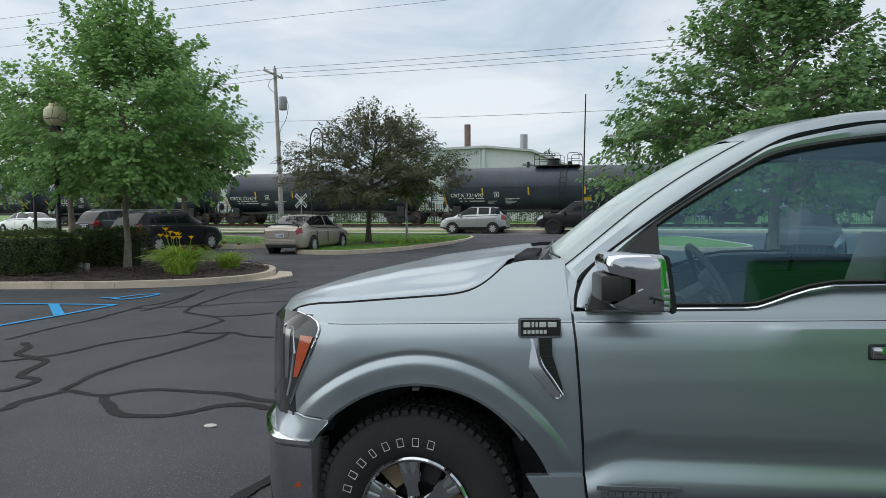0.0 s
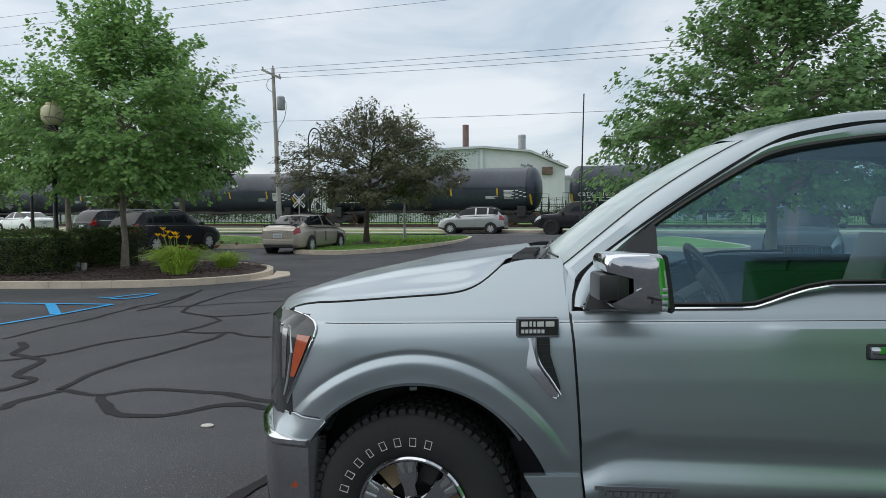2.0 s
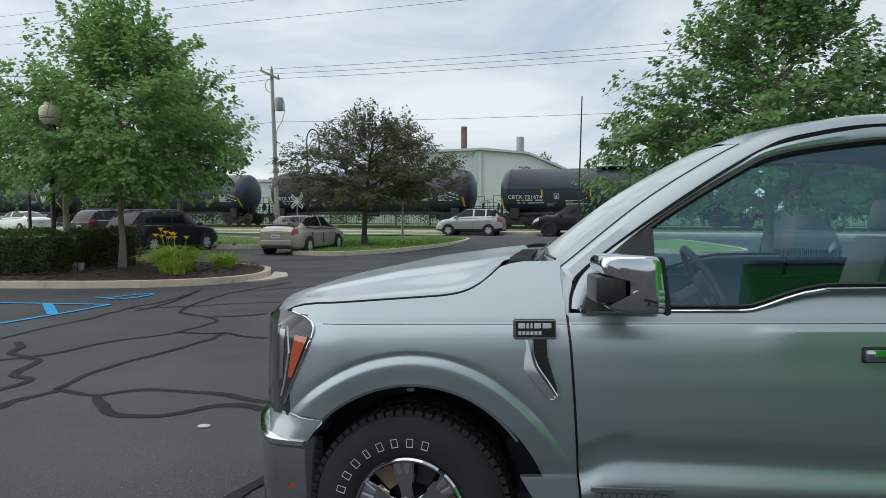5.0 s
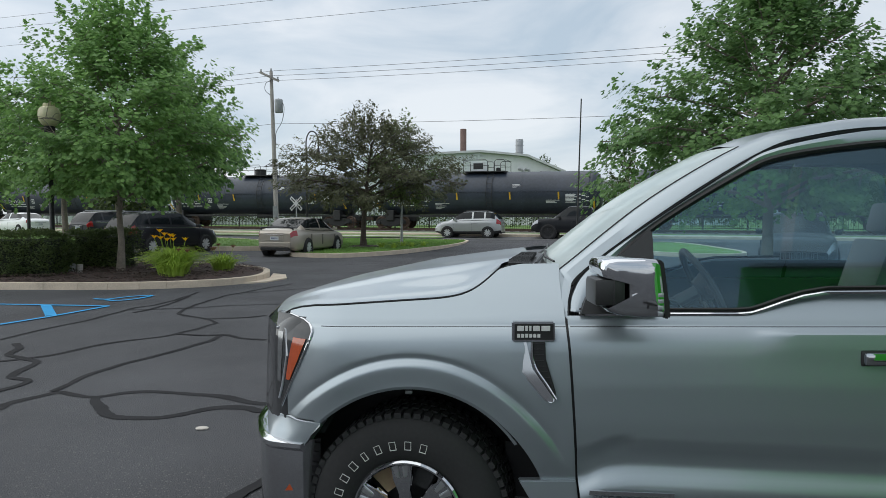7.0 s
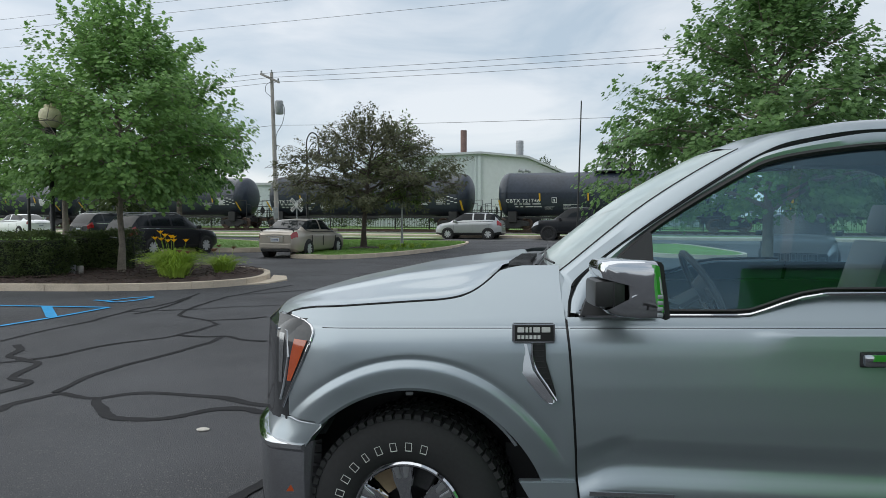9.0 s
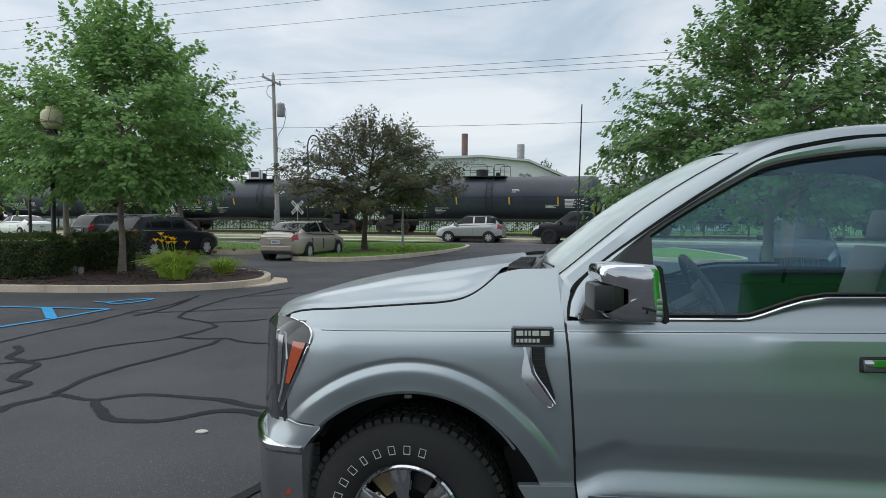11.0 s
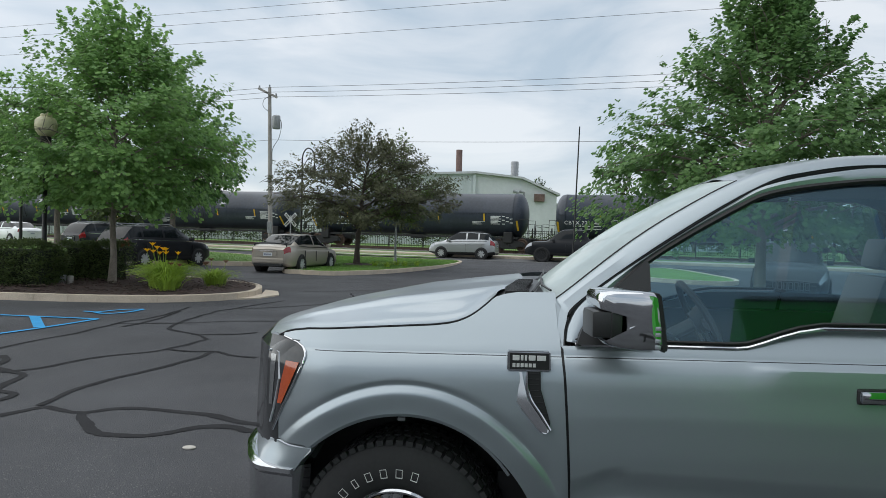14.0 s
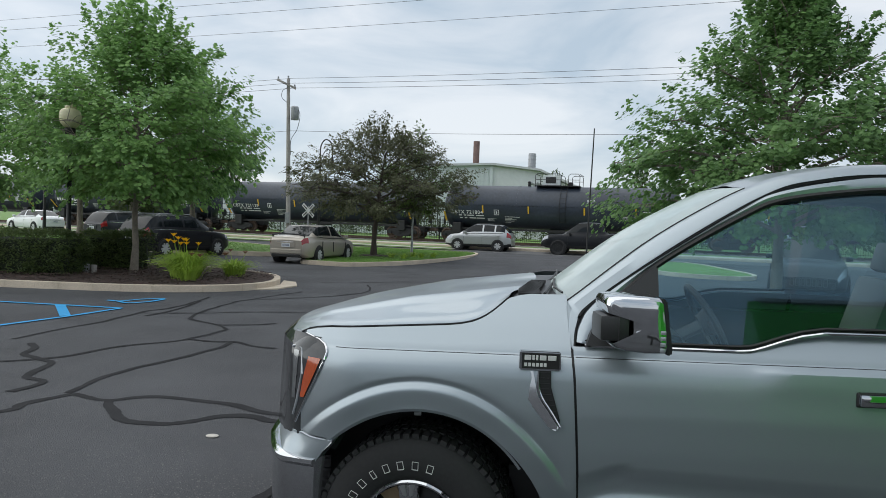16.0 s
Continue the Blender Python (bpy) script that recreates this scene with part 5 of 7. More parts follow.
# ---- lot markings and sealed cracks ----
def ribbon(name, pts, w, z, material, seed, rough=0.35, n=8):
    rnd = random.Random(seed)
    c = curve_through([(x, y, 0) for x, y in pts], n)
    verts = []
    for i, p in enumerate(c):
        t = (c[min(i + 1, len(c) - 1)] - c[max(i - 1, 0)]).normalized()
        q = Vector((-t.y, t.x, 0))
        k = noise.noise(Vector((p.x * 2.1 + seed, p.y * 2.1, 0)))
        ww = w * (1 + rough * k + rnd.uniform(-0.12, 0.12) * (rough > 0))
        off = q * w * 0.8 * k * (rough > 0)
        verts += [tuple(p + off + q * ww / 2 + Vector((0, 0, z))), tuple(p + off - q * ww / 2 + Vector((0, 0, z)))]
    faces = [(2 * i, 2 * i + 1, 2 * i + 3, 2 * i + 2) for i in range(len(c) - 1)]
    return sheet(name, verts, faces, material)


CRACKS = [
    ([(-5.2, 4.9), (-4.2, 5.2), (-3.66, 5.54), (-3.62, 5.72), (-3.54, 5.92), (-3.43, 6.12), (-3.25, 6.06), (-3.02, 6.0), (-2.8, 6.1), (-2.49, 6.13), (-2.14, 6.06), (-1.8, 5.88), (-1.49, 5.75), (-1.0, 5.6)], 0.075),
    ([(-2.97, 6.0), (-2.87, 5.72), (-2.68, 5.46), (-2.49, 5.34), (-2.26, 5.35), (-2.09, 5.45), (-1.88, 5.6), (-1.61, 5.6), (-1.44, 5.53), (-1.1, 5.5)], 0.085),
    ([(-5.61, 8.66), (-5.56, 9.03), (-5.51, 9.6), (-5.3, 10.25), (-5.25, 10.93), (-5.17, 11.67), (-4.94, 12.23), (-4.91, 13.31), (-4.93, 14.05)], 0.06),
    ([(-5.6, 6.9), (-4.81, 7.4), (-4.57, 7.55), (-4.37, 7.78), (-4.19, 8.29), (-3.92, 8.66), (-3.63, 8.96), (-3.4, 9.41), (-3.27, 10.04)], 0.06),
    ([(-3.27, 10.04), (-3.64, 10.47), (-3.98, 10.79), (-4.2, 11.05), (-4.29, 11.64), (-4.25, 12.4), (-4.2, 13.28), (-3.9, 14.27), (-3.37, 15.74)], 0.06),
    ([(-3.47, 6.15), (-3.51, 6.52), (-3.46, 6.89), (-3.37, 7.29), (-3.23, 7.63), (-3.06, 8.07), (-2.89, 8.63), (-2.84, 9.05), (-2.54, 8.82), (-2.21, 8.67)], 0.06),
    ([(-3.98, 6.11), (-3.95, 6.31), (-3.97, 6.54), (-4.19, 6.66), (-4.24, 6.84), (-4.29, 7.11), (-4.38, 7.39), (-4.57, 7.55), (-4.82, 7.68), (-4.92, 7.79), (-5.01, 8.13), (-5.22, 8.45)], 0.075),
    ([(-3.64, 10.47), (-3.41, 10.46), (-2.95, 10.59), (-2.72, 10.8)], 0.05),
    ([(-4.96, 11.08), (-4.84, 11.48), (-4.8, 12.43), (-4.85, 13.31)], 0.05),
    ([(-3.51, 9.11), (-3.14, 9.01), (-2.84, 9.05)], 0.05),
    ([(-5.2, 11.4), (-4.3, 11.6), (-3.5, 12.0), (-2.4, 12.2), (-1.5, 12.0)], 0.04),
    ([(-3.9, 13.9), (-3.2, 14.4), (-2.4, 15.2), (-1.9, 16.4), (-2.1, 18.0)], 0.045),
    ([(-3.4, 18.2), (-2.4, 18.6), (-1.2, 19.4), (0.4, 19.6)], 0.05),
    ([(-3.0, 21.6), (-1.6, 22.3), (0.2, 22.2), (1.8, 23.0)], 0.05),
    ([(-1.2, 3.4), (-1.15, 3.71), (-1.08, 4.1), (-0.9, 5.0)], 0.075),
    ([(-6.0, 22.3), (-4.4, 22.8), (-2.6, 23.9), (-1.4, 24.0)], 0.05),
]
for k, (pts, w) in enumerate(CRACKS):
    tagged(ribbon("crack_seal", pts, w * 1.15, 0.004 + 0.0005 * k, TAR, k), "black tar crack seal on the asphalt", "crack seal", "sealed cracks in the lot", "structure")
MARKS = [[(-12.5, 12.6), (-7.81, 12.08), (-5.73, 11.84)], [(-7.3, 7.2), (-6.35, 9.81), (-6.02, 10.74), (-5.73, 11.84)], [(-6.89, 11.97), (-6.09, 10.72)], [(-8.6, 12.15), (-7.05, 8.3)],
         [(-6.49, 12.84), (-6.21, 12.79), (-5.93, 13.22), (-5.6, 13.39)], [(-6.2, 12.7), (-5.94, 12.56), (-5.68, 12.85), (-5.58, 13.34)]]
for k, (pts, w) in enumerate(zip(MARKS, (0.10, 0.09, 0.16, 0.14, 0.09, 0.09))):
    tagged(ribbon("blue_marking", pts, w, 0.013 + 0.0005 * k, BLUE_PAINT, k, 0.0, 10), "bright blue painted parking line on asphalt", "road marking", "blue parking lines", "structure")
bm = bmesh.new()
spin(bm, [(0, 0.045), (0.008, 0.05), (0.014, 0.04), (0.018, 0.01)], "Z", 14)
tagged(part("pebble", bm, SIDEWALK, m=pose(-1.766, 5.063, 0.002) @ Matrix.Diagonal((1, 0.7, 1, 1))), "flat pale stone lying on the asphalt", "stone")


# ---- the silver pickup in the foreground ----
MID = 3.615          # y of its centre line
AXLE_X, AXLE_Z = -0.11, 0.415
SILVER = mat("silver_metallic", (0.325, 0.368, 0.398), 0.38, 0.72, var=0.03, scale=1.5, fine=900, coat=0.55)
DARK_TRIM = mat("dark_trim", (0.018, 0.018, 0.019), 0.42, var=0.2, scale=10, fine=160, bump=0.03)
SEAL = mat("rubber_seal", (0.008, 0.008, 0.008), 0.5, var=0.1)
AMBER = mat("amber_lens", (0.38, 0.062, 0.014), 0.16, var=0.12, scale=20, fine=120, coat=1.0)
SMOKED = mat("smoked_lens", (0.035, 0.037, 0.04), 0.10, var=0.2, scale=9, fine=40, coat=0.2, spec=0.35)
RIM_DARK = mat("rim_pocket", (0.05, 0.05, 0.052), 0.4, 0.6, var=0.2)
RIM_TAN = mat("rim_tan", (0.36, 0.27, 0.17), 0.35, 0.8, var=0.1)
SEAT = mat("grey_leather", (0.20, 0.20, 0.20), 0.55, var=0.15, scale=6, fine=90, bump=0.05)
WINDOW = glass_mat("window_glass", (0.74, 0.91, 0.96), 0.0, 1.85, (0.5, 0.8, 1.0))
SCREEN = glass_mat("windscreen_glass", (0.86, 0.92, 0.90), 0.0, 3.0)
# pale diffuse layer mixed in, painting the sky's reflection on the windscreen
sn, sl = SCREEN.node_tree.nodes, SCREEN.node_tree.links
s_sky_sheen, s_mix, s_noise, s_amt = sn.new("ShaderNodeBsdfDiffuse"), sn.new("ShaderNodeMixShader"), sn.new("ShaderNodeTexNoise"), sn.new("ShaderNodeMapRange")
s_sky_sheen.inputs["Color"].default_value = (0.66, 0.76, 0.74, 1)
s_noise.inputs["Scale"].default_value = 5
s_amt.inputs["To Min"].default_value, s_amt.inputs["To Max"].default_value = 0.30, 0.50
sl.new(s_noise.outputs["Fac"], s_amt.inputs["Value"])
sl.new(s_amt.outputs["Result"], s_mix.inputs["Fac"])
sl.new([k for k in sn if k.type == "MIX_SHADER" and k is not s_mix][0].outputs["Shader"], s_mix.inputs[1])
sl.new(s_sky_sheen.outputs["BSDF"], s_mix.inputs[2])
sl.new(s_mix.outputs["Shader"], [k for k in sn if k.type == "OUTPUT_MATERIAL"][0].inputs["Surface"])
INK = mat("white_letter", (0.55, 0.55, 0.54), 0.55, var=0.1)

TRUCK_AT = Vector((1.75, MID, 0))
truck = root("pickup_truck", Matrix.Translation(TRUCK_AT), "silver full-size pickup truck with chrome trim parked on asphalt", "pickup truck")


# The pickup stands turned by a few degrees: its parts are drawn square on, then laid along its true axes.
TURN = radians(10)
ACROSS = Vector((math.sin(TURN), math.cos(TURN), 0))
ALONG = Vector((math.cos(TURN), -math.sin(TURN), 0))
EYE = Vector((0, 0, 1.62))
PLANE = ACROSS.dot(Vector((AXLE_X, 2.6, 0)))


def true_place(v):
    """From the square drawing to the ground plan, near half; the far half mirrors it."""
    far = v.y > MID
    y = 2 * MID - v.y if far else v.y
    x = min(v.x, 2.05)
    yc = min(y, 3.0)
    d = (PLANE + yc - 2.6) / (ACROSS.x * x / yc + ACROSS.y)
    p = EYE + Vector((x / yc, 1, (v.z - 1.62) / yc)) * d + ACROSS * (y - yc) + ALONG * 0.9 * (v.x - x)
    if v.z < 0.45 and v.x > 2.05:
        p.z = v.z
    return p + ACROSS * 2 * (PLANE + MID - 2.6 - ACROSS.dot(p)) if far else p


def tpart(name, bm, material, parent=None, label="", smooth=True, both=False, angle=38):
    """A part of the pickup, drawn square on; both: also mirrored on the far side."""
    made = []
    if both:
        far = bm.copy()
        for v in far.verts:
            v.co.y = 2 * MID - v.co.y
        bmesh.ops.reverse_faces(far, faces=far.faces[:])
    base = parent or truck
    for b in (bm, far) if both else (bm,):
        for v in b.verts:
            v.co = true_place(v.co) - TRUCK_AT
        made.append(part(name, b, material, base, label, smooth))
    return made[0]


SIDE = [(0.40, 2.70), (0.46, 2.66), (0.64, 2.620), (0.80, 2.608), (0.95, 2.605), (1.06, 2.610), (1.10, 2.614), (1.125, 2.620), (1.15, 2.632), (1.1735, 2.647), (1.1775, 2.655), (1.20, 2.666), (1.24, 2.694), (1.28, 2.722), (1.32, 2.752), (1.40, 2.82), (1.5, 2.89)]


def side_y(x, z):
    """How far out the painted side stands at a place."""
    y = interp(z, SIDE)
    if x < -0.36:
        y += 1.9 * (-0.36 - x) ** 2
    rho = math.hypot((x - AXLE_X) / 0.515, (z - AXLE_Z) / 0.538)
    if z > 0.3 and rho < 1.4:
        fade = smoothstep(0.60, 0.78, z)
        y -= fade * (0.013 - 0.006 * smoothstep(1.14, 1.0, rho)) * (1 - smoothstep(1.14, 1.19, rho))
        y += fade * 0.005 * (smoothstep(1.18, 1.195, rho) - smoothstep(1.20, 1.24, rho))
    return y


def arch_z(x):
    u = (x - AXLE_X) / 0.515
    return AXLE_Z + 0.538 * math.sqrt(max(0.0, 1 - u * u))


HOOD_LINE = [(-0.66, 1.19), (-0.60, 1.225), (-0.55, 1.24), (-0.49, 1.25), (-0.2, 1.268), (0.0, 1.280), (0.06, 1.287), (0.10, 1.296), (0.135, 1.309), (0.165, 1.325), (0.195, 1.345), (0.225, 1.368), (0.255, 1.393)]


# front fender round the arch
RHO = (1.0, 1.015, 1.04, 1.07, 1.10, 1.12, 1.135, 1.145, 1.155, 1.165, 1.175, 1.185, 1.193, 1.20, 1.207, 1.22)
LEVELS = (1.09, 1.105, 1.12, 1.13, 1.14, 1.15, 1.16, 1.168, 1.1735, 1.1775, 1.185, 1.20)


def fender_bottom(x):
    if x < -0.475:
        return 0.812
    if x < 0.36:
        return max(arch_z(x), 0.57 if x > 0 else 0.70)
    return 0.57


def fender_top(x):
    return interp(x, HOOD_LINE) - 0.004 if x < 0.255 else interp(x, [(0.255, 1.389), (0.30, 1.402), (0.35, 1.41), (0.503, 1.412)])


def gap_skew(z):
    return 0.0 if z > 1.15 else 0.042 * (1.15 - z) / 0.58


def fender_panel():
    """Columns from nose to door; rows follow the arch, then the creases."""
    bm = bmesh.new()
    xs = [-0.60, -0.59, -0.58, -0.57, -0.56, -0.55, -0.54, -0.53]
    xs += [-0.52 + 0.006 * k for k in range(9)] + [AXLE_X - 0.515 * math.cos(math.pi * k / 90) for k in range(26, 84)] + [0.395 + 0.009 * k for k in range(13)]
    xs = sorted(set(xs))
    cols = []
    for x in xs:
        u = (x - AXLE_X) / 0.515
        zb, zt = fender_bottom(x), fender_top(x)
        zs, last = [], zb - 0.001
        for r in RHO:
            z = max(AXLE_Z + 0.538 * math.sqrt(max(0, r * r - u * u)), last + 0.0008)
            last = z
            zs.append(z)
        lo = zs[-1]
        zs += [lo + (1.08 - lo) * f if lo < 1.075 else lo + 0.002 * f for f in (0.2, 0.4, 0.6, 0.8, 1.0)]
        for f in LEVELS:
            zs.append(max(f, zs[-1] + 0.0006))
        zs += [1.20 + (zt - 1.20) * q / 8 for q in range(1, 9)]
        cols.append([bm.verts.new((x + gap_skew(z) * smoothstep(0.2, 0.503, x), side_y(x, z), z)) for z in zs])
    for a, b in zip(cols, cols[1:]):
        for q in range(len(a) - 1):
            bm.faces.new((a[q], b[q], b[q + 1], a[q + 1]))
    return bm


fender = tpart("fender", fender_panel(), SILVER, both=True)
# rolled lip of the arch
bm = bmesh.new()
rings = []
for k in range(61):
    t = math.pi * (0.205 + 0.60 * k / 60)
    x, z = AXLE_X - 0.515 * math.cos(t), AXLE_Z + 0.538 * math.sin(t)
    y = side_y(x, z)
    c, s = -math.cos(t), math.sin(t)
    rings.append([(x, y, z), (x - c * 0.012, y + 0.006, z - s * 0.012), (x - c * 0.014, y + 0.05, z - s * 0.014), (x, y + 0.05, z)])
loft(bm, rings)
tpart("arch_lip", bm, SILVER, both=True)
bm = bmesh.new()
rows = []
for k in range(41):
    t = math.pi * (-0.05 + 1.1 * k / 40)
    x = AXLE_X - 0.545 * math.cos(t)
    front = 2.66 + 1.7 * max(0.0, -0.47 - x)
    rows.append([bm.verts.new((x, y, AXLE_Z + 0.565 * math.sin(t))) for y in (front, max(2.80, front + 0.05), 3.08)])
for a, b in zip(rows, rows[1:]):
    for k in range(2):
        bm.faces.new((a[k], a[k + 1], b[k + 1], b[k]))
bm.faces.new([r[2] for r in rows])
tpart("wheel_liner", bm, PLASTIC, both=True)
bm = bmesh.new()
box(bm, -0.13, -0.10, 2.74, 2.76, 0.885, 0.90, 0.004)
tpart("liner_clip", bm, GREY_METAL)

# lower sill band
LOW_CREASE = [(0.50, 0.575), (0.56, 0.586), (0.64, 0.622), (0.72, 0.634), (0.80, 0.633), (1.75, 0.587), (2.9, 0.55)]


def door_y(x, z):
    y = side_y(x, z - 0.045 * smoothstep(1.20, 1.40, x) * smoothstep(1.02, 1.10, z) * (1 - smoothstep(1.15, 1.17, z)))
    zc = interp(x, LOW_CREASE)
    if z < zc + 0.1:
        y = 2.626 + 0.014 * smoothstep(zc + 0.1, zc, z) - 0.030 * smoothstep(zc + 0.002, zc - 0.085, z) + 0.05 * smoothstep(0.5, 0.40, z)
    return y


SILL_LINE = [(0.50, 1.222), (1.19, 1.222), (1.245, 1.226), (1.30, 1.242), (1.38, 1.268), (1.46, 1.290), (1.56, 1.306), (1.9, 1.309), (3.0, 1.312)]


def door_panel(x0, x1):
    n = max(8, int((x1 - x0) / 0.022))
    bm = bmesh.new()
    cols = []
    for i in range(n + 1):
        x = x0 + (x1 - x0) * i / n
        zt, zc = interp(x, SILL_LINE) - 0.006, interp(x, LOW_CREASE)
        zs = [0.42 + (zc - 0.08 - 0.42) * k / 4 for k in range(4)] + [zc - 0.08 + 0.082 * k / 6 for k in range(7)] + [zc + 0.012, zc + 0.03, zc + 0.06, zc + 0.1]
        zs += [zc + 0.1 + (1.05 - zc - 0.1) * k / 16 for k in range(1, 17)] + [1.07, 1.09, 1.105, 1.12, 1.13, 1.14, 1.15, 1.16, 1.168, 1.1735, 1.1775, 1.185, 1.195, 1.205] + [1.205 + (zt - 1.205) * k / 5 for k in range(1, 6)]
        col = []
        for z in zs:
            xx = x + (gap_skew(z) if i == 0 and x0 < 0.6 else gap_skew(z) * (1 - i / n) if x0 < 0.6 else 0)
            col.append(bm.verts.new((xx, door_y(xx, z), z)))
        cols.append(col)
    for a, b in zip(cols, cols[1:]):
        for k in range(len(a) - 1):
            bm.faces.new((a[k], b[k], b[k + 1], a[k + 1]))
    return bm


front_door = tpart("front_door", door_panel(0.513, 2.06), SILVER, both=True)
tpart("rear_door", door_panel(2.068, 2.84), SILVER, both=True)
# dark recess behind the shut lines
for x, w in ((0.508, 0.012), (2.064, 0.012)):
    bm = bmesh.new()
    vs = [[bm.verts.new((x + dx + (gap_skew(z) if x < 1 else 0), side_y(x, z) + 0.012, z)) for z in (0.45, 0.6, 0.8, 1.0, 1.1, 1.15, 1.18, 1.22, 1.26)] for dx in (-w, w)]
    for k in range(8):
        bm.faces.new((vs[0][k], vs[1][k], vs[1][k + 1], vs[0][k + 1]))
    tpart("shut_line", bm, SEAL, both=True, smooth=False)
# thin dark strips that paint the shade along the body crease
for x0, x1 in ((-0.454, 0.288), (0.455, 0.503), (0.52, 2.05)):
    bm = bmesh.new()
    tube(bm, [(x0 + (x1 - x0) * k / 30, side_y(x0 + (x1 - x0) * k / 30, 1.1755) + 0.0005, 1.1755) for k in range(31)], 0.0022, 5)
    tpart("crease_line", bm, SEAL, both=True)
bm = bmesh.new()
box(bm, 0.45, 2.95, 2.66, 2 * MID - 2.66, 0.40, 0.50, 0.02)
box(bm, 0.30, 4.8, 2.95, 2 * MID - 2.95, 0.38, 0.62)
tpart("chassis", bm, PLASTIC, smooth=False)
bm = bmesh.new()
prism(bm, [(0.32, 0.575), (0.545, 0.575), (0.56, 0.44), (0.40, 0.44)], 2.622, 2.66, "XZ", 0.004)
tpart("fender_foot", bm, SILVER, both=True)


# hood: near edge on the shut line, crowned to the centre
def hood_point(t, v):
    x0 = -0.655 + 0.91 * t
    z0 = interp(x0, HOOD_LINE) + 0.003
    y0 = interp(z0, SIDE) + (1.9 * (-0.36 - x0) ** 2 if x0 < -0.36 else 0) + 0.004
    xf, xb = -0.88, 0.36
    x1 = xf + (xb - xf) * t
    w = 1 - (1 - v) ** 2
    x = x0 + (x1 - x0) * (1 - (1 - v) ** 2.0)
    y = y0 + (MID - y0) * v
    zc = interp(x1, [(-0.88, 1.14), (-0.85, 1.18), (-0.80, 1.21), (-0.7, 1.232), (-0.2, 1.328), (0.2, 1.376), (0.36, 1.393)])
    z = z0 + (zc - z0) * smoothstep(0.0, 0.42, v)
    dome = smoothstep(0.30, 0.40, v) * (1 - 0.35 * smoothstep(0.55, 1.0, v))
    z += (0.014 * dome + 0.010 * smoothstep(0.0, 0.10, v)) * smoothstep(0.03, 0.25, t)
    z -= 0.05 * (1 - smoothstep(0, 0.07, t)) * (1 - v) 
    return (x, y, z)


bm = bmesh.new()
NT, NV = 44, 44
for_side = []
for i in range(NT + 1):
    for_side.append([bm.verts.new(hood_point(i / NT, j / NV)) for j in range(NV + 1)] + [bm.verts.new((hood_point(i / NT, j / NV)[0], 2 * MID - hood_point(i / NT, j / NV)[1], hood_point(i / NT, j / NV)[2])) for j in range(NV - 1, -1, -1)])
for a, b in zip(for_side, for_side[1:]):
    for k in range(len(a) - 1):
        bm.faces.new((a[k], a[k + 1], b[k + 1], b[k]))
hood = tpart("hood", bm, SILVER)
bm = bmesh.new()
tube(bm, [(x, interp(z, SIDE) + (1.9 * (-0.36 - x) ** 2 if x < -0.36 else 0) + 0.010, z - 0.002) for x, z in [(-0.64 + 0.0224 * k, interp(-0.64 + 0.0224 * k, HOOD_LINE)) for k in range(41)]], 0.0038, 6)
tpart("hood_shut_line", bm, SEAL, both=True)

# nose under the hood, grille and bumper
bm = bmesh.new()
plan = [(-0.50, 2.70), (-0.56, 2.71), (-0.61, 2.73), (-0.65, 2.77), (-0.692, 2.85), (-0.765, 3.03), (-0.845, 3.32), (-0.865, MID)]
plan = plan + [(x, 2 * MID - y) for x, y in plan[-2::-1]]
loft(bm, [[(x + 0.05, y, 0.74), (x - 0.005, y, 0.76), (x, y, 0.95), (x + 0.01, y, 1.16), (x + 0.06, y, 1.205), (x + 0.2, y + (0.1 if y < MID else -0.1), 1.0)] for x, y in plan], False)
tpart("nose", bm, SMOKED)
bm = bmesh.new()
for k in range(5):
    z = 0.86 + k * 0.065
    tube(bm, [(x - 0.004, y, z) for x, y in plan[6:-6]], 0.014, 8)
tpart("grille_bar", bm, CHROME)
bm = bmesh.new()
bplan = [(-0.525, 2.640), (-0.57, 2.652), (-0.62, 2.668), (-0.665, 2.69), (-0.70, 2.735), (-0.745, 2.85), (-0.83, 3.2), (-0.875, MID)]
fine = [(v.x, v.y) for v in curve_through([(x, y, 0) for x, y in bplan], 4)]
bplan = fine + [(x, 2 * MID - y) for x, y in fine[-2::-1]]
rings = []
for k, (x, y) in enumerate(bplan):
    f = min(k, len(bplan) - 1 - k) / 4
    wrap = 0.03 * (1 - smoothstep(2.5, 6, f)) * (1 if y < MID else -1)
    rings.append([(x + 0.05, y + wrap * 2, 0.36), (x + 0.004, y + wrap * 0.3, 0.38), (x + 0.001, y, 0.52), (x, y - wrap * 0.1, 0.62), (x, y, 0.685), (x - 0.010, y - wrap * 0.35, 0.700), (x - 0.008, y - wrap * 0.3, 0.716), (x + 0.02, y + wrap * 0.6, 0.724), (x + 0.06, y + wrap * 2, 0.72)])
loft(bm, rings, True)
bumper = tpart("bumper", bm, CHROME, label="chrome front bumper")
bm = bmesh.new()
prism(bm, [(-0.600, 0.525), (-0.565, 0.525), (-0.583, 0.55)], 2.652, 2.70, "XZ")
tpart("side_marker", bm, AMBER, bumper)
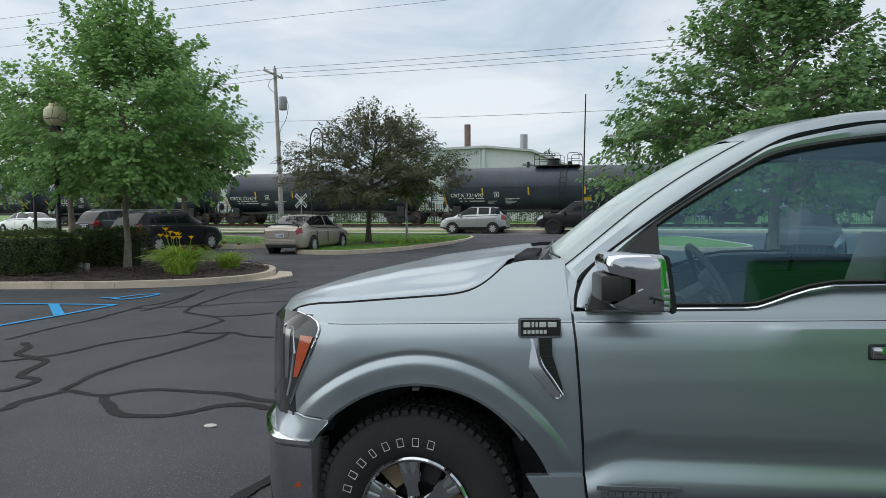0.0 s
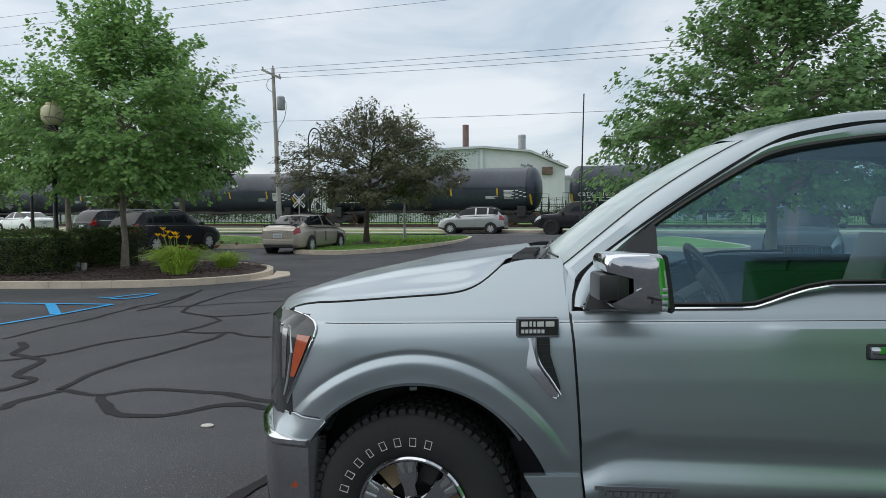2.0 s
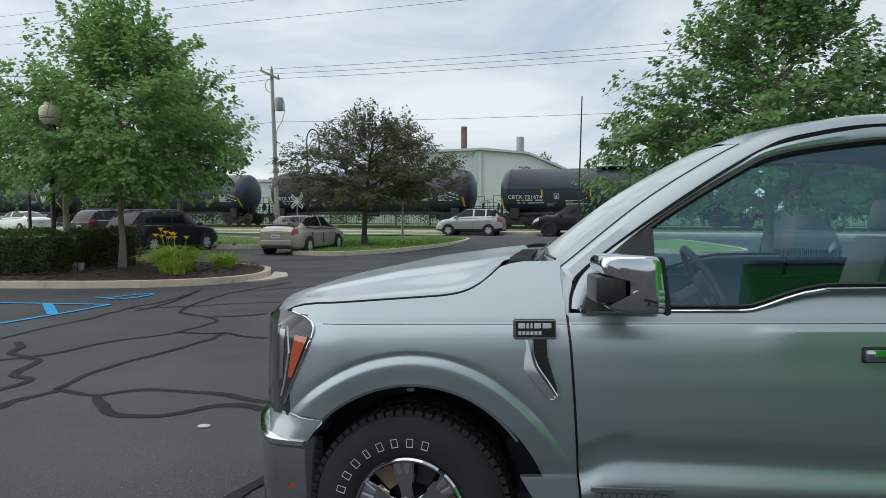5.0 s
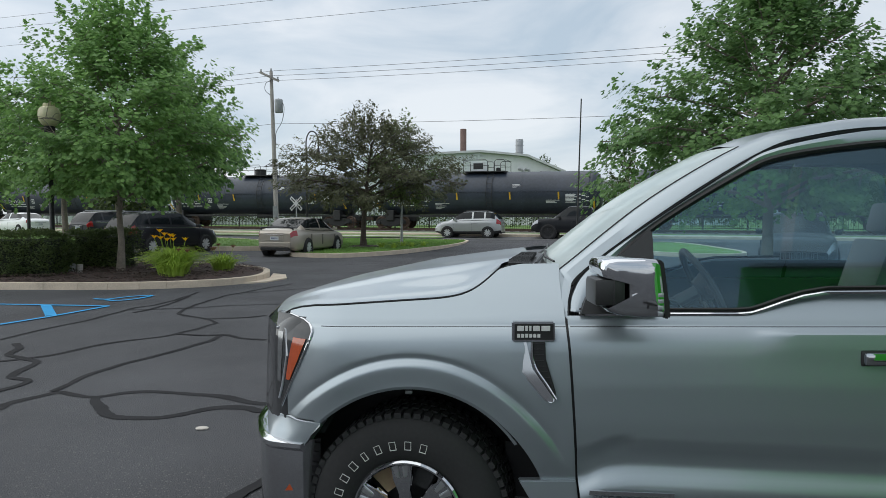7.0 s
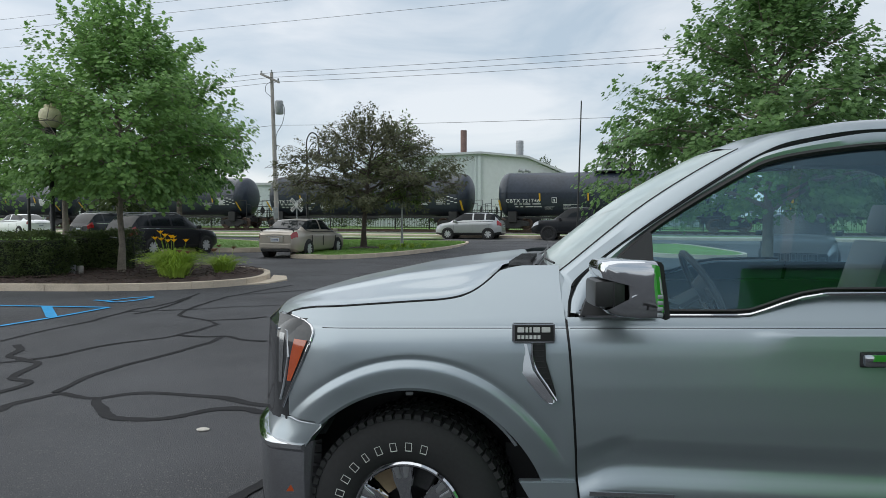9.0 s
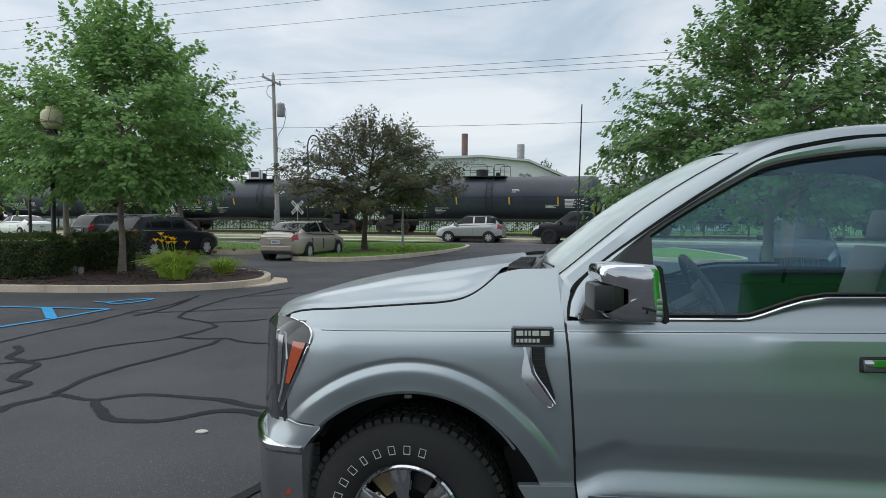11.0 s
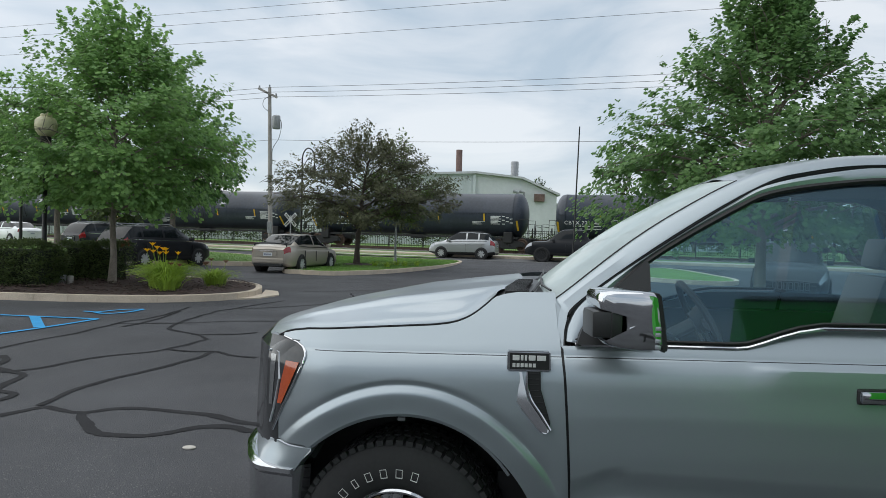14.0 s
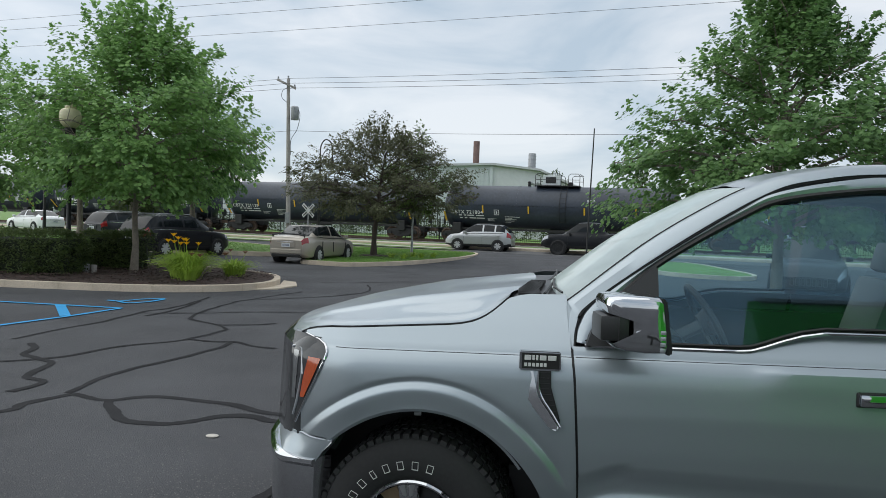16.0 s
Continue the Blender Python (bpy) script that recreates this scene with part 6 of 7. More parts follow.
# painted panel between fender and bumper
top_plan = [(-0.453, 2.0), (-0.50, 2.0), (-0.55, 2.0), (-0.60, 2.0), (-0.64, 2.755), (-0.68, 2.84), (-0.755, 3.03), (-0.83, 3.32)]
low_plan = [(-0.530, 2.645), (-0.557, 2.652), (-0.592, 2.663), (-0.630, 2.678), (-0.665, 2.70), (-0.695, 2.75), (-0.755, 3.0), (-0.84, 3.32)]
top_c = curve_through([(x, side_y(x, 0.82) if y < 2.1 else y, 0.806) for x, y in top_plan], 4)
low_c = curve_through([(x, y, 0.695) for x, y in low_plan], 4)
bm = bmesh.new()
rings = []
for p, q in zip(top_c, low_c):
    inn = Vector((0.02, 0.05, 0))
    rings.append([p + inn, p + Vector((0, 0.006, 0.001)), p + Vector((0, 0, -0.003)), p + Vector((0, 0, -0.012)), p.lerp(q, 0.45) + Vector((-0.001, -0.001, 0)), p.lerp(q, 0.85), q, q + inn])
loft(bm, rings)
tpart("bumper_cap", bm, SILVER, both=True)


def corner_sheet(zs, left, right, off, depth=0.05, n=10):
    """A piece that lies on the curved front corner, between two edges given by height."""
    bm = bmesh.new()
    rings = []
    for z in zs:
        x0, x1 = interp(z, left), interp(z, right)
        xs = [x0 + (x1 - x0) * k / n for k in range(n + 1)]
        rings.append([(x, side_y(x, z) - off, z) for x in xs] + [(x1, side_y(x1, z) - off + depth, z), (x0, side_y(x0, z) - off + depth, z)])
    loft(bm, rings)
    return bm


# headlamp on the corner
LAMP_R = [(0.835, -0.630), (0.95, -0.578), (1.04, -0.535), (1.12, -0.500), (1.15, -0.490), (1.175, -0.496), (1.195, -0.53), (1.21, -0.60)]
LAMP_L = [(0.835, -0.652), (0.95, -0.662), (1.21, -0.662)]
lamp_z = [0.84 + 0.0142 * k for k in range(27)]
lamp = tpart("headlamp", corner_sheet(lamp_z, LAMP_L, LAMP_R, 0.004), SMOKED, label="smoked clear headlamp with amber side marker", both=True)
bm = bmesh.new()
tube(bm, [(interp(z, LAMP_R), side_y(interp(z, LAMP_R), z) - 0.003, z) for z in lamp_z], 0.005, 8)
tpart("lamp_bezel", bm, CHROME, lamp)
amber_z = [0.955 + 0.0095 * k for k in range(19)]
tpart("amber_marker", corner_sheet(amber_z, [(0.955, -0.606), (1.04, -0.592), (1.126, -0.572)], [(0.955, -0.588), (1.04, -0.550), (1.126, -0.514)], 0.010, 0.02), AMBER, lamp, "amber side marker")
bm = bmesh.new()
tube(bm, [(x, side_y(x, z) - 0.006, z) for x, z in ((-0.655, 1.15), (-0.63, 1.16), (-0.606, 1.15), (-0.600, 1.05), (-0.622, 0.93), (-0.64, 0.87))], 0.006, 8)
tpart("light_guide", bm, LAMP_CLEAR, lamp)
refl_z = [0.94 + 0.02 * k for k in range(11)]
tpart("lamp_reflector", corner_sheet(refl_z, [(0.9, -0.650), (1.2, -0.648)], [(0.9, -0.636), (1.2, -0.618)], 0.007, 0.02), mat("lamp_silver", (0.30, 0.31, 0.32), 0.18, 0.8, var=0.2, scale=30, fine=80), lamp)

# fender vent with badge
bm = bmesh.new()
prism(bm, [(0.288, 1.203), (0.452, 1.203), (0.455, 1.127), (0.288, 1.127)], 2.603, 2.64, "XZ", 0.005)
badge = tpart("badge", bm, CHROME, label="chrome-framed black fender badge", smooth=False)
bm = bmesh.new()
prism(bm, [(0.297, 1.196), (0.446, 1.196), (0.448, 1.134), (0.297, 1.134)], 2.600, 2.62, "XZ")
tpart("badge_face", bm, SEAL, badge, smooth=False)
bm = bmesh.new()
for x0, x1 in ((0.307, 0.333), (0.338, 0.348), (0.353, 0.362), (0.368, 0.394), (0.400, 0.434)):
    box(bm, x0, x1, 2.5975, 2.601, 1.168, 1.188, 0.002)
tpart("badge_bar", bm, INK, badge, smooth=False)
bm = bmesh.new()
for k in range(6):
    box(bm, 0.307 + k * 0.0155, 0.318 + k * 0.0155, 2.5975, 2.601, 1.143, 1.157)
tpart("badge_small_bar", bm, INK, badge, smooth=False)
bm = bmesh.new()
prism(bm, [(0.286, 1.127), (0.352, 1.127), (0.350, 1.07), (0.362, 1.02), (0.452, 0.915), (0.448, 0.892), (0.425, 0.894), (0.41, 0.908), (0.298, 1.035), (0.288, 1.06)], 2.598, 2.64, "XZ", 0.006)
bv = [v for v in bm.verts if v.co.y < 2.61]
for v in bv:
    v.co.y += 0.016 * smoothstep(0.36, 0.29, v.co.x) + 0.16 * (v.co.z - 1.02)
vent_trim = tpart("fender_vent", bm, CHROME, label="chrome fender vent")
bm = bmesh.new()
prism(bm, [(0.366, 1.127), (0.415, 1.127), (0.418, 1.06), (0.458, 0.93), (0.456, 0.915), (0.386, 1.02), (0.370, 1.06)], 2.598, 2.64, "XZ")
tpart("vent_mesh", bm, DARK_TRIM, vent_trim, "black vent mesh", smooth=False)
for k in range(9):
    bm = bmesh.new()
    z = 1.115 - k * 0.022
    x = 0.368 + (max(0, k - 3)) * 0.008
    box(bm, x, x + 0.042, 2.595, 2.601, z, z + 0.006)
    tpart("slat", bm, PLASTIC, vent_trim, smooth=False)
bm = bmesh.new()
tube(bm, curve_through([(0.364, 2.597, 1.125), (0.366, 2.594, 1.065), (0.38, 2.592, 1.02), (0.418, 2.590, 0.965), (0.456, 2.590, 0.905)], 5), 0.006, 6)
tpart("vent_edge", bm, CHROME, vent_trim)

# door badge strip low on the door
bm = bmesh.new()
vs = box(bm, 0, 0.33, -0.004, 0.004, -0.010, 0.006)
bmesh.ops.transform(bm, matrix=pose(0.59, 2.592, 0.542, 0, 2.2, 0), verts=vs)
for k in range(10):
    vs = box(bm, 0.02 + k * 0.029, 0.042 + k * 0.029, -0.004, 0.002, -0.036, -0.018)
    bmesh.ops.transform(bm, matrix=pose(0.59, 2.596, 0.542, 0, 2.2, 0), verts=vs)
tpart("door_badge", bm, CHROME, smooth=False)
# door handle
bm = bmesh.new()
box(bm, 1.645, 1.86, 2.585, 2.605, 1.035, 1.085, 0.012)
box(bm, 1.655, 1.69, 2.595, 2.625, 1.04, 1.08, 0.006)
handle = tpart("door_handle", bm, CHROME, label="chrome door handle", both=True)
bm = bmesh.new()
box(bm, 1.638, 1.865, 2.602, 2.62, 1.028, 1.092, 0.012)
tpart("handle_recess", bm, DARK_TRIM, handle, smooth=False)

# cab: pillars, roof, door frames, glass
GAP = [(0.512, 1.18, 2.642), (0.53, 1.30, 2.692), (0.595, 1.396, 2.722), (0.989, 1.667, 2.82), (1.378, 1.886, 2.91), (1.60, 1.955, 2.938), (1.924, 1.995, 2.95), (2.5, 1.99, 2.95), (2.85, 1.86, 2.92)]
EDGE = [(0.50, 1.36, 2.79), (0.505, 1.385, 2.80), (0.54, 1.41, 2.80), (0.90, 1.68, 2.895), (1.322, 1.912, 3.0), (1.60, 1.998, 3.05), (1.95, 2.045, 3.08), (2.5, 2.035, 3.08), (2.87, 1.90, 3.03)]


def resample(pts, n):
    c = curve_through([(x, y + 0.03 * (1 - smoothstep(1.3, 1.7, z)), z) for x, z, y in pts], 12)
    return [c[round(i * (len(c) - 1) / n)] for i in range(n + 1)]


g, e = resample(GAP, 64), resample(EDGE, 64)
bm = bmesh.new()
rings = []
for p, q in zip(g, e):
    mid1 = p.lerp(q, 0.35) + Vector((-0.012, -0.014, 0.014))
    mid2 = p.lerp(q, 0.75) + Vector((-0.008, -0.008, 0.014))
    rings.append([p + Vector((0, 0.02, -0.008)), p, mid1, mid2, q, q + Vector((0.02, 0.04, -0.03))])
loft(bm, rings, False)
tpart("cab_side", bm, SILVER, both=True)
bm = bmesh.new()
tube(bm, [p + Vector((0.004, 0.012, -0.006)) for p in g], 0.010, 6)
tpart("door_shut_line", bm, SEAL, both=True)
bm = bmesh.new()
roof_e = [p for p in e if p.x > 1.31]
rows = []
for p in roof_e:
    row = []
    for k in range(17):
        v = k / 16
        y = p.y + (2 * MID - 2 * p.y) * v
        b = 1 - (2 * v - 1) ** 2
        row.append(bm.verts.new((p.x - 0.05 * b * (1 - smoothstep(1.3, 2.0, p.x)), y, p.z + 0.028 * b + 0.006 * (k in (3, 4, 12, 13)))))
    rows.append(row)
for a, b in zip(rows, rows[1:]):
    for k in range(16):
        bm.faces.new((a[k], a[k + 1], b[k + 1], b[k]))
tpart("roof", bm, SILVER)
bm = bmesh.new()
scr = [p for p in e if p.x <= 1.335 and p.z > 1.375]
rows = []
for p in scr:
    row = []
    for k in range(17):
        v = k / 16
        b = 1 - (2 * v - 1) ** 2
        row.append(bm.verts.new((p.x - 0.07 * b, p.y + (2 * MID - 2 * p.y) * v, p.z + 0.020 * b)))
    rows.append(row)
for a, b in zip(rows, rows[1:]):
    for k in range(16):
        bm.faces.new((a[k], a[k + 1], b[k + 1], b[k]))
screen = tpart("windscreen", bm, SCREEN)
screen.visible_shadow = False
bm = bmesh.new()
tube(bm, [p + Vector((-0.004, 0.006, 0.0)) for p in scr], 0.004, 6)
tpart("screen_seal", bm, SEAL, both=True)
bm = bmesh.new()
box(bm, 1.02, 1.05, 3.5, 3.73, 1.70, 1.77, 0.01)
tpart("rear_view_mirror", bm, PLASTIC)
# cowl and wipers
bm = bmesh.new()
rows = []
for k in range(25):
    v = k / 24
    b = 1 - (2 * v - 1) ** 2
    y = 2.86 + (2 * MID - 5.72) * v
    rows.append([bm.verts.new((0.25 + 0.10 * b * 0.9, y, 1.375 + 0.035 * b)), bm.verts.new((0.36 + 0.05 * b, y, 1.385 + 0.03 * b)), bm.verts.new((0.53 - 0.06 * b, y, 1.392 + 0.02 * b))])
for a, b in zip(rows, rows[1:]):
    for k in range(2):
        bm.faces.new((a[k], a[k + 1], b[k + 1], b[k]))
cowl = tpart("cowl", bm, DARK_TRIM)
for k in range(14):
    bm = bmesh.new()
    y = 2.86 + k * 0.035
    box(bm, 0.30 + 0.004 * k, 0.40 + 0.002 * k, y, y + 0.014, 1.396 + 0.0016 * k, 1.412 + 0.0016 * k)
    tpart("cowl_slat", bm, PLASTIC, cowl, smooth=False)
for y0, y1 in ((2.92, 3.45), (3.55, 4.15)):
    bm = bmesh.new()
    tube(bm, [(0.42, y0 - 0.02, 1.405), (0.45, y0 + 0.1, 1.418), (0.47, y1, 1.425)], 0.007, 6)
    tube(bm, [(0.49, y0 - 0.06, 1.418), (0.475, y0 + 0.1, 1.428), (0.46, y1 + 0.1, 1.432)], 0.005, 6)
    tpart("wiper", bm, PLASTIC)
bm = bmesh.new()
tube(bm, [(0, 0, -0.05), (0, 0, 0.03), (0.003, 0, 0.06), (0.022, 0, 0.97)], [0.018, 0.014, 0.006, 0.004], 6)
part("antenna", bm, SEAL, truck, m=Matrix.Translation(Vector((0.915, 4.5, 1.40)) - TRUCK_AT))

WIN_TOP = [(0.567, 1.224, 2.648), (0.588, 1.28, 2.668), (0.665, 1.385, 2.712), (0.88, 1.572, 2.786), (1.25, 1.786, 2.87), (1.445, 1.867, 2.90), (1.80, 1.922, 2.925), (2.03, 1.935, 2.93)]
FRAME_OUT = [(0.528, 1.232, 2.662), (0.545, 1.30, 2.69), (0.61, 1.39, 2.722), (0.83, 1.55, 2.775), (1.25, 1.806, 2.88), (1.45, 1.90, 2.913), (1.82, 1.972, 2.944), (2.05, 1.98, 2.945)]
wt, fo = resample(WIN_TOP, 48), resample(FRAME_OUT, 48)
bm = bmesh.new()
loft(bm, [[q + Vector((0, 0.02, 0)), q + Vector((0.0, -0.003, 0)), q.lerp(p, 0.5) + Vector((0, -0.008, 0.004)), p, p + Vector((0.004, 0.022, -0.004))] for p, q in zip(wt, fo)], False)
tpart("door_frame", bm, SILVER, front_door, both=True)
bm = bmesh.new()
tube(bm, [p + Vector((0.006, 0.004, -0.008)) for p in wt], 0.014, 6)
tpart("window_seal", bm, SEAL, front_door, both=True)


def pane(x0, x1, top):
    bm = bmesh.new()
    rows = []
    for k in range(25):
        x = x0 + (x1 - x0) * k / 24
        zb, zt = interp(x, SILL_LINE) - 0.01, interp(x, top)
        rows.append([bm.verts.new((x, 2.690 + 0.36 * (z - 1.215) + 0.15 * (z - 1.215) * (z - 1.95), z)) for z in (zb + (zt - zb) * j / 10 for j in range(11))])
    for a, b in zip(rows, rows[1:]):
        for j in range(10):
            bm.faces.new((a[j], b[j], b[j + 1], a[j + 1]))
    return bm


TOPZ = [(0.60, 1.23), (0.635, 1.28), (0.72, 1.39), (0.90, 1.578), (1.25, 1.786), (1.445, 1.867), (1.80, 1.922), (2.4, 1.93), (2.75, 1.82), (2.8, 1.78)]
win = tpart("window_glass", pane(0.62, 2.03, TOPZ), WINDOW, front_door, both=True)
tpart("rear_window_glass", pane(2.10, 2.74, TOPZ), WINDOW, both=True)
for o in truck.children_recursive:
    if "window_glass" in o.name:
        o.visible_shadow = False
bm = bmesh.new()
sill = [(x, 2.682 + 0.35 * (interp(x, SILL_LINE) - 1.222), interp(x, SILL_LINE) + 0.004) for x in [0.56 + 0.02 * k for k in range(74)]]
loft(bm, [[(x, y - 0.006, z - 0.012), (x, y - 0.010, z - 0.002), (x, y + 0.004, z + 0.008), (x, y + 0.014, z + 0.004)] for x, y, z in sill])
tpart("sill_trim", bm, CHROME, front_door, both=True)
bm = bmesh.new()
tube(bm, [(x, y + 0.006, z + 0.014) for x, y, z in sill], 0.007, 6)
tpart("sill_seal", bm, SEAL, front_door, both=True)
# B pillar, rear door frame, back of the cab
bm = bmesh.new()
prism(bm, [(2.02, 1.30), (2.11, 1.30), (2.12, 1.94), (2.03, 1.94)], -0.008, 0.03, "XZ")
for v in bm.verts:
    v.co.y += 2.690 + 0.36 * (v.co.z - 1.215) + 0.15 * (v.co.z - 1.215) * (v.co.z - 1.95)
tpart("pillar_trim", bm, DARK_TRIM, smooth=False)
bm = bmesh.new()
loft(bm, [[(x, y - 0.012, zt - 0.005), (x, y + 0.02, zt - 0.005), (x, y + 0.035, z2), (x, y, z2)] for x, y, zt, z2 in ((2.05, 2.935, 1.93, 1.985), (2.15, 2.94, 1.93, 1.99), (2.45, 2.94, 1.92, 1.985), (2.72, 2.915, 1.83, 1.92), (2.84, 2.88, 1.72, 1.85), (2.845, 2.70, 1.30, 1.36))])
tpart("rear_door_frame", bm, SILVER, both=True)
bm = bmesh.new()
prism(bm, [(2.74, 1.31), (2.845, 1.31), (2.86, 1.86), (2.72, 1.83)], 2.69, 2.93, "XZ")
tpart("corner_pillar", bm, SILVER, both=True, smooth=False)
bm = bmesh.new()
box(bm, 2.80, 2.86, 2.72, 2 * MID - 2.72, 0.6, 1.35)
box(bm, 2.80, 2.86, 2.95, 2 * MID - 2.95, 1.84, 1.93)
tpart("cab_back", bm, SILVER, smooth=False)
bm = bmesh.new()
box(bm, 2.82, 2.83, 2.9, 2 * MID - 2.9, 1.35, 1.84)
tpart("rear_glass", bm, WINDOW, smooth=False)

# mirror sail and door mirror
bm = bmesh.new()
prism(bm, [(0.562, 1.226), (0.584, 1.28), (0.66, 1.385), (0.86, 1.56), (0.872, 1.54), (0.862, 1.226)], -0.040, 0.0, "XZ")
for v in bm.verts:
    v.co.y += 2.690 + 0.36 * (v.co.z - 1.215)
tpart("mirror_sail", bm, DARK_TRIM, front_door, smooth=False, both=True)
CAP = [(0.556, 1.446), (0.566, 1.460), (0.60, 1.466), (0.70, 1.466), (0.745, 1.463), (0.758, 1.45), (0.766, 1.40), (0.775, 1.33), (0.781, 1.278), (0.772, 1.264), (0.70, 1.262), (0.63, 1.268), (0.588, 1.280), (0.576, 1.292), (0.60, 1.299), (0.632, 1.303), (0.646, 1.315), (0.650, 1.345), (0.646, 1.385), (0.632, 1.398), (0.59, 1.402), (0.560, 1.404), (0.555, 1.42)]
cap_mid = (0.71, 1.365)
bm = bmesh.new()
loft(bm, [[(cap_mid[0] + (x - cap_mid[0]) * k, y + 0.45 * (k * (x - 0.70)) ** 2, cap_mid[1] + (z - cap_mid[1]) * k) for x, z in CAP] for y, k in ((2.2975, 0.04), (2.2977, 0.3), (2.2985, 0.6), (2.300, 0.86), (2.302, 0.92), (2.308, 0.965), (2.32, 0.99), (2.34, 1.0), (2.42, 1.0), (2.50, 0.97))])
mirror = tpart("door_mirror", bm, CHROME, label="chrome-capped door mirror", both=True)
bm = bmesh.new()
prism(bm, [(0.752, 1.462), (0.772, 1.456), (0.800, 1.275), (0.795, 1.258), (0.776, 1.260), (0.770, 1.36)], 2.315, 2.53, "XZ", 0.005)
tpart("mirror_rim", bm, PLASTIC, mirror, smooth=False)
bm = bmesh.new()
box(bm, 0.535, 0.642, 2.306, 2.46, 1.303, 1.396, 0.016)
box(bm, 0.600, 0.606, 2.302, 2.46, 1.306, 1.393, 0.002)
tpart("mirror_housing", bm, DARK_TRIM, mirror)
bm = bmesh.new()
box(bm, 0.62, 0.74, 2.44, 2.72, 1.27, 1.34, 0.012)
tpart("mirror_arm", bm, DARK_TRIM, mirror)
for k in range(4):
    bm = bmesh.new()
    box(bm, 0.748, 0.768, 2.296, 2.304, 1.272 + k * 0.021, 1.286 + k * 0.021, 0.003)
    tpart("signal_lamp", bm, LAMP_CLEAR, mirror)

# front and rear wheels
def wheel_place(cx):
    p = true_place(Vector((cx + 0.05, MID, AXLE_Z))) - TRUCK_AT
    return pose(p.x, p.y, AXLE_Z, 0, 0, -math.degrees(TURN))


def truck_wheel(cx):
    w = new("wheel")
    w.parent = truck
    w.matrix_basis = wheel_place(cx)
    def wp(name, bm, material, label="", smooth=True):
        bmesh.ops.translate(bm, vec=(0, -MID, 0), verts=bm.verts[:])
        return part(name, bm, material, w, label, smooth)
    r = 0.415
    bm = bmesh.new()
    spin(bm, [(2.700, 0.214), (2.668, 0.224), (2.652, 0.252), (2.645, 0.30), (2.647, 0.335), (2.655, 0.365), (2.668, 0.388), (2.690, 0.402), (2.76, 0.408), (2.84, 0.408), (2.90, 0.402), (2.925, 0.385), (2.935, 0.34), (2.92, 0.24), (2.88, 0.214)], "Y", 72, closed=True)
    tyre = wp("tyre", bm, TYRE, "black all-terrain tyre with raised white letters")
    bm = bmesh.new()
    for k in range(64):
        t = 2 * math.pi * k / 64
        for y0, y1, dt in ((2.668, 2.735, 0), (2.745, 2.80, 0.4), (2.81, 2.865, 0), (2.872, 2.925, 0.4)):
            vs = box(bm, 0.392 if y0 < 2.7 or y0 > 2.87 else 0.40, r + (0 if y0 > 2.7 else -0.002), y0, y1, -0.0135, 0.0135)
            bmesh.ops.transform(bm, matrix=Matrix.Rotation(t + dt * 2 * math.pi / 64, 4, "Y"), verts=vs)
    tagged(wp("tread", bm, TYRE, smooth=False), kind="stuff")
    # raised white letter outlines as plain shapes
    for k in range(8):
        t = radians(163 - k * 12.4)
        bm = bmesh.new()
        wd, ht, th = (0.0135, 0.0135, 0.0135, 0.010, 0.013, 0.0135, 0.0135, 0.0135)[k], 0.0175, 0.0024
        for a0, a1, b0, b1 in ((-wd, wd, ht - th, ht), (-wd, wd, -ht, -ht + th), (-wd, -wd + th, -ht, ht), (wd - th, wd, -ht, ht)):
            box(bm, a0, a1, -0.003, 0.003, b0, b1)
        bmesh.ops.transform(bm, matrix=Matrix.Translation((0.289 * math.cos(t), 2.6475, 0.289 * math.sin(t))) @ Matrix.Rotation(math.pi / 2 - t, 4, "Y"), verts=bm.verts[:])
        wp("white_letter", bm, INK, smooth=False).parent = tyre
    bm = bmesh.new()
    spin(bm, [(2.655, 0.212), (2.650, 0.218), (2.658, 0.225), (2.70, 0.220), (2.74, 0.206), (2.80, 0.202), (2.80, 0.01)], "Y", 64, cap=False)
    rim = wp("rim", bm, RIM_DARK)
    bm = bmesh.new()
    spin(bm, [(2.652, 0.208), (2.646, 0.214), (2.646, 0.220), (2.654, 0.227), (2.668, 0.212)], "Y", 64, closed=True)
    wp("rim_lip", bm, CHROME).parent = rim
    for k in range(6):
        # broad chrome spoke with a stepped foot at the lip, tan pocket beside it
        bm = bmesh.new()
        prism(bm, [(0.04, -0.026), (0.10, -0.024), (0.15, -0.030), (0.214, -0.050), (0.214, 0.050), (0.15, 0.030), (0.10, 0.024), (0.04, 0.026)], 2.668, 2.705, "XZ", 0.008)
        bmesh.ops.transform(bm, matrix=Matrix.Rotation(k * math.pi / 3 + math.radians(22), 4, "Y"), verts=bm.verts[:])
        spoke = wp("spoke", bm, CHROME)
        spoke.parent = rim
        for e in (-1, 1):
            bm = bmesh.new()
            prism(bm, [(0.155, e * 0.006), (0.208, e * 0.009), (0.208, e * 0.036), (0.158, e * 0.022)], 2.660, 2.672, "XZ", 0.003)
            bmesh.ops.transform(bm, matrix=Matrix.Rotation(k * math.pi / 3 + math.radians(22), 4, "Y"), verts=bm.verts[:])
            wp("spoke_pad", bm, ALLOY).parent = spoke
        bm = bmesh.new()
        prism(bm, [(0.11, -0.030), (0.20, -0.040), (0.20, 0.040), (0.11, 0.030)], 2.715, 2.725, "XZ")
        bmesh.ops.transform(bm, matrix=Matrix.Rotation(k * math.pi / 3 + math.radians(52), 4, "Y"), verts=bm.verts[:])
        wp("spoke_inset", bm, RIM_TAN if k % 2 else RIM_DARK, smooth=False).parent = rim
    bm = bmesh.new()
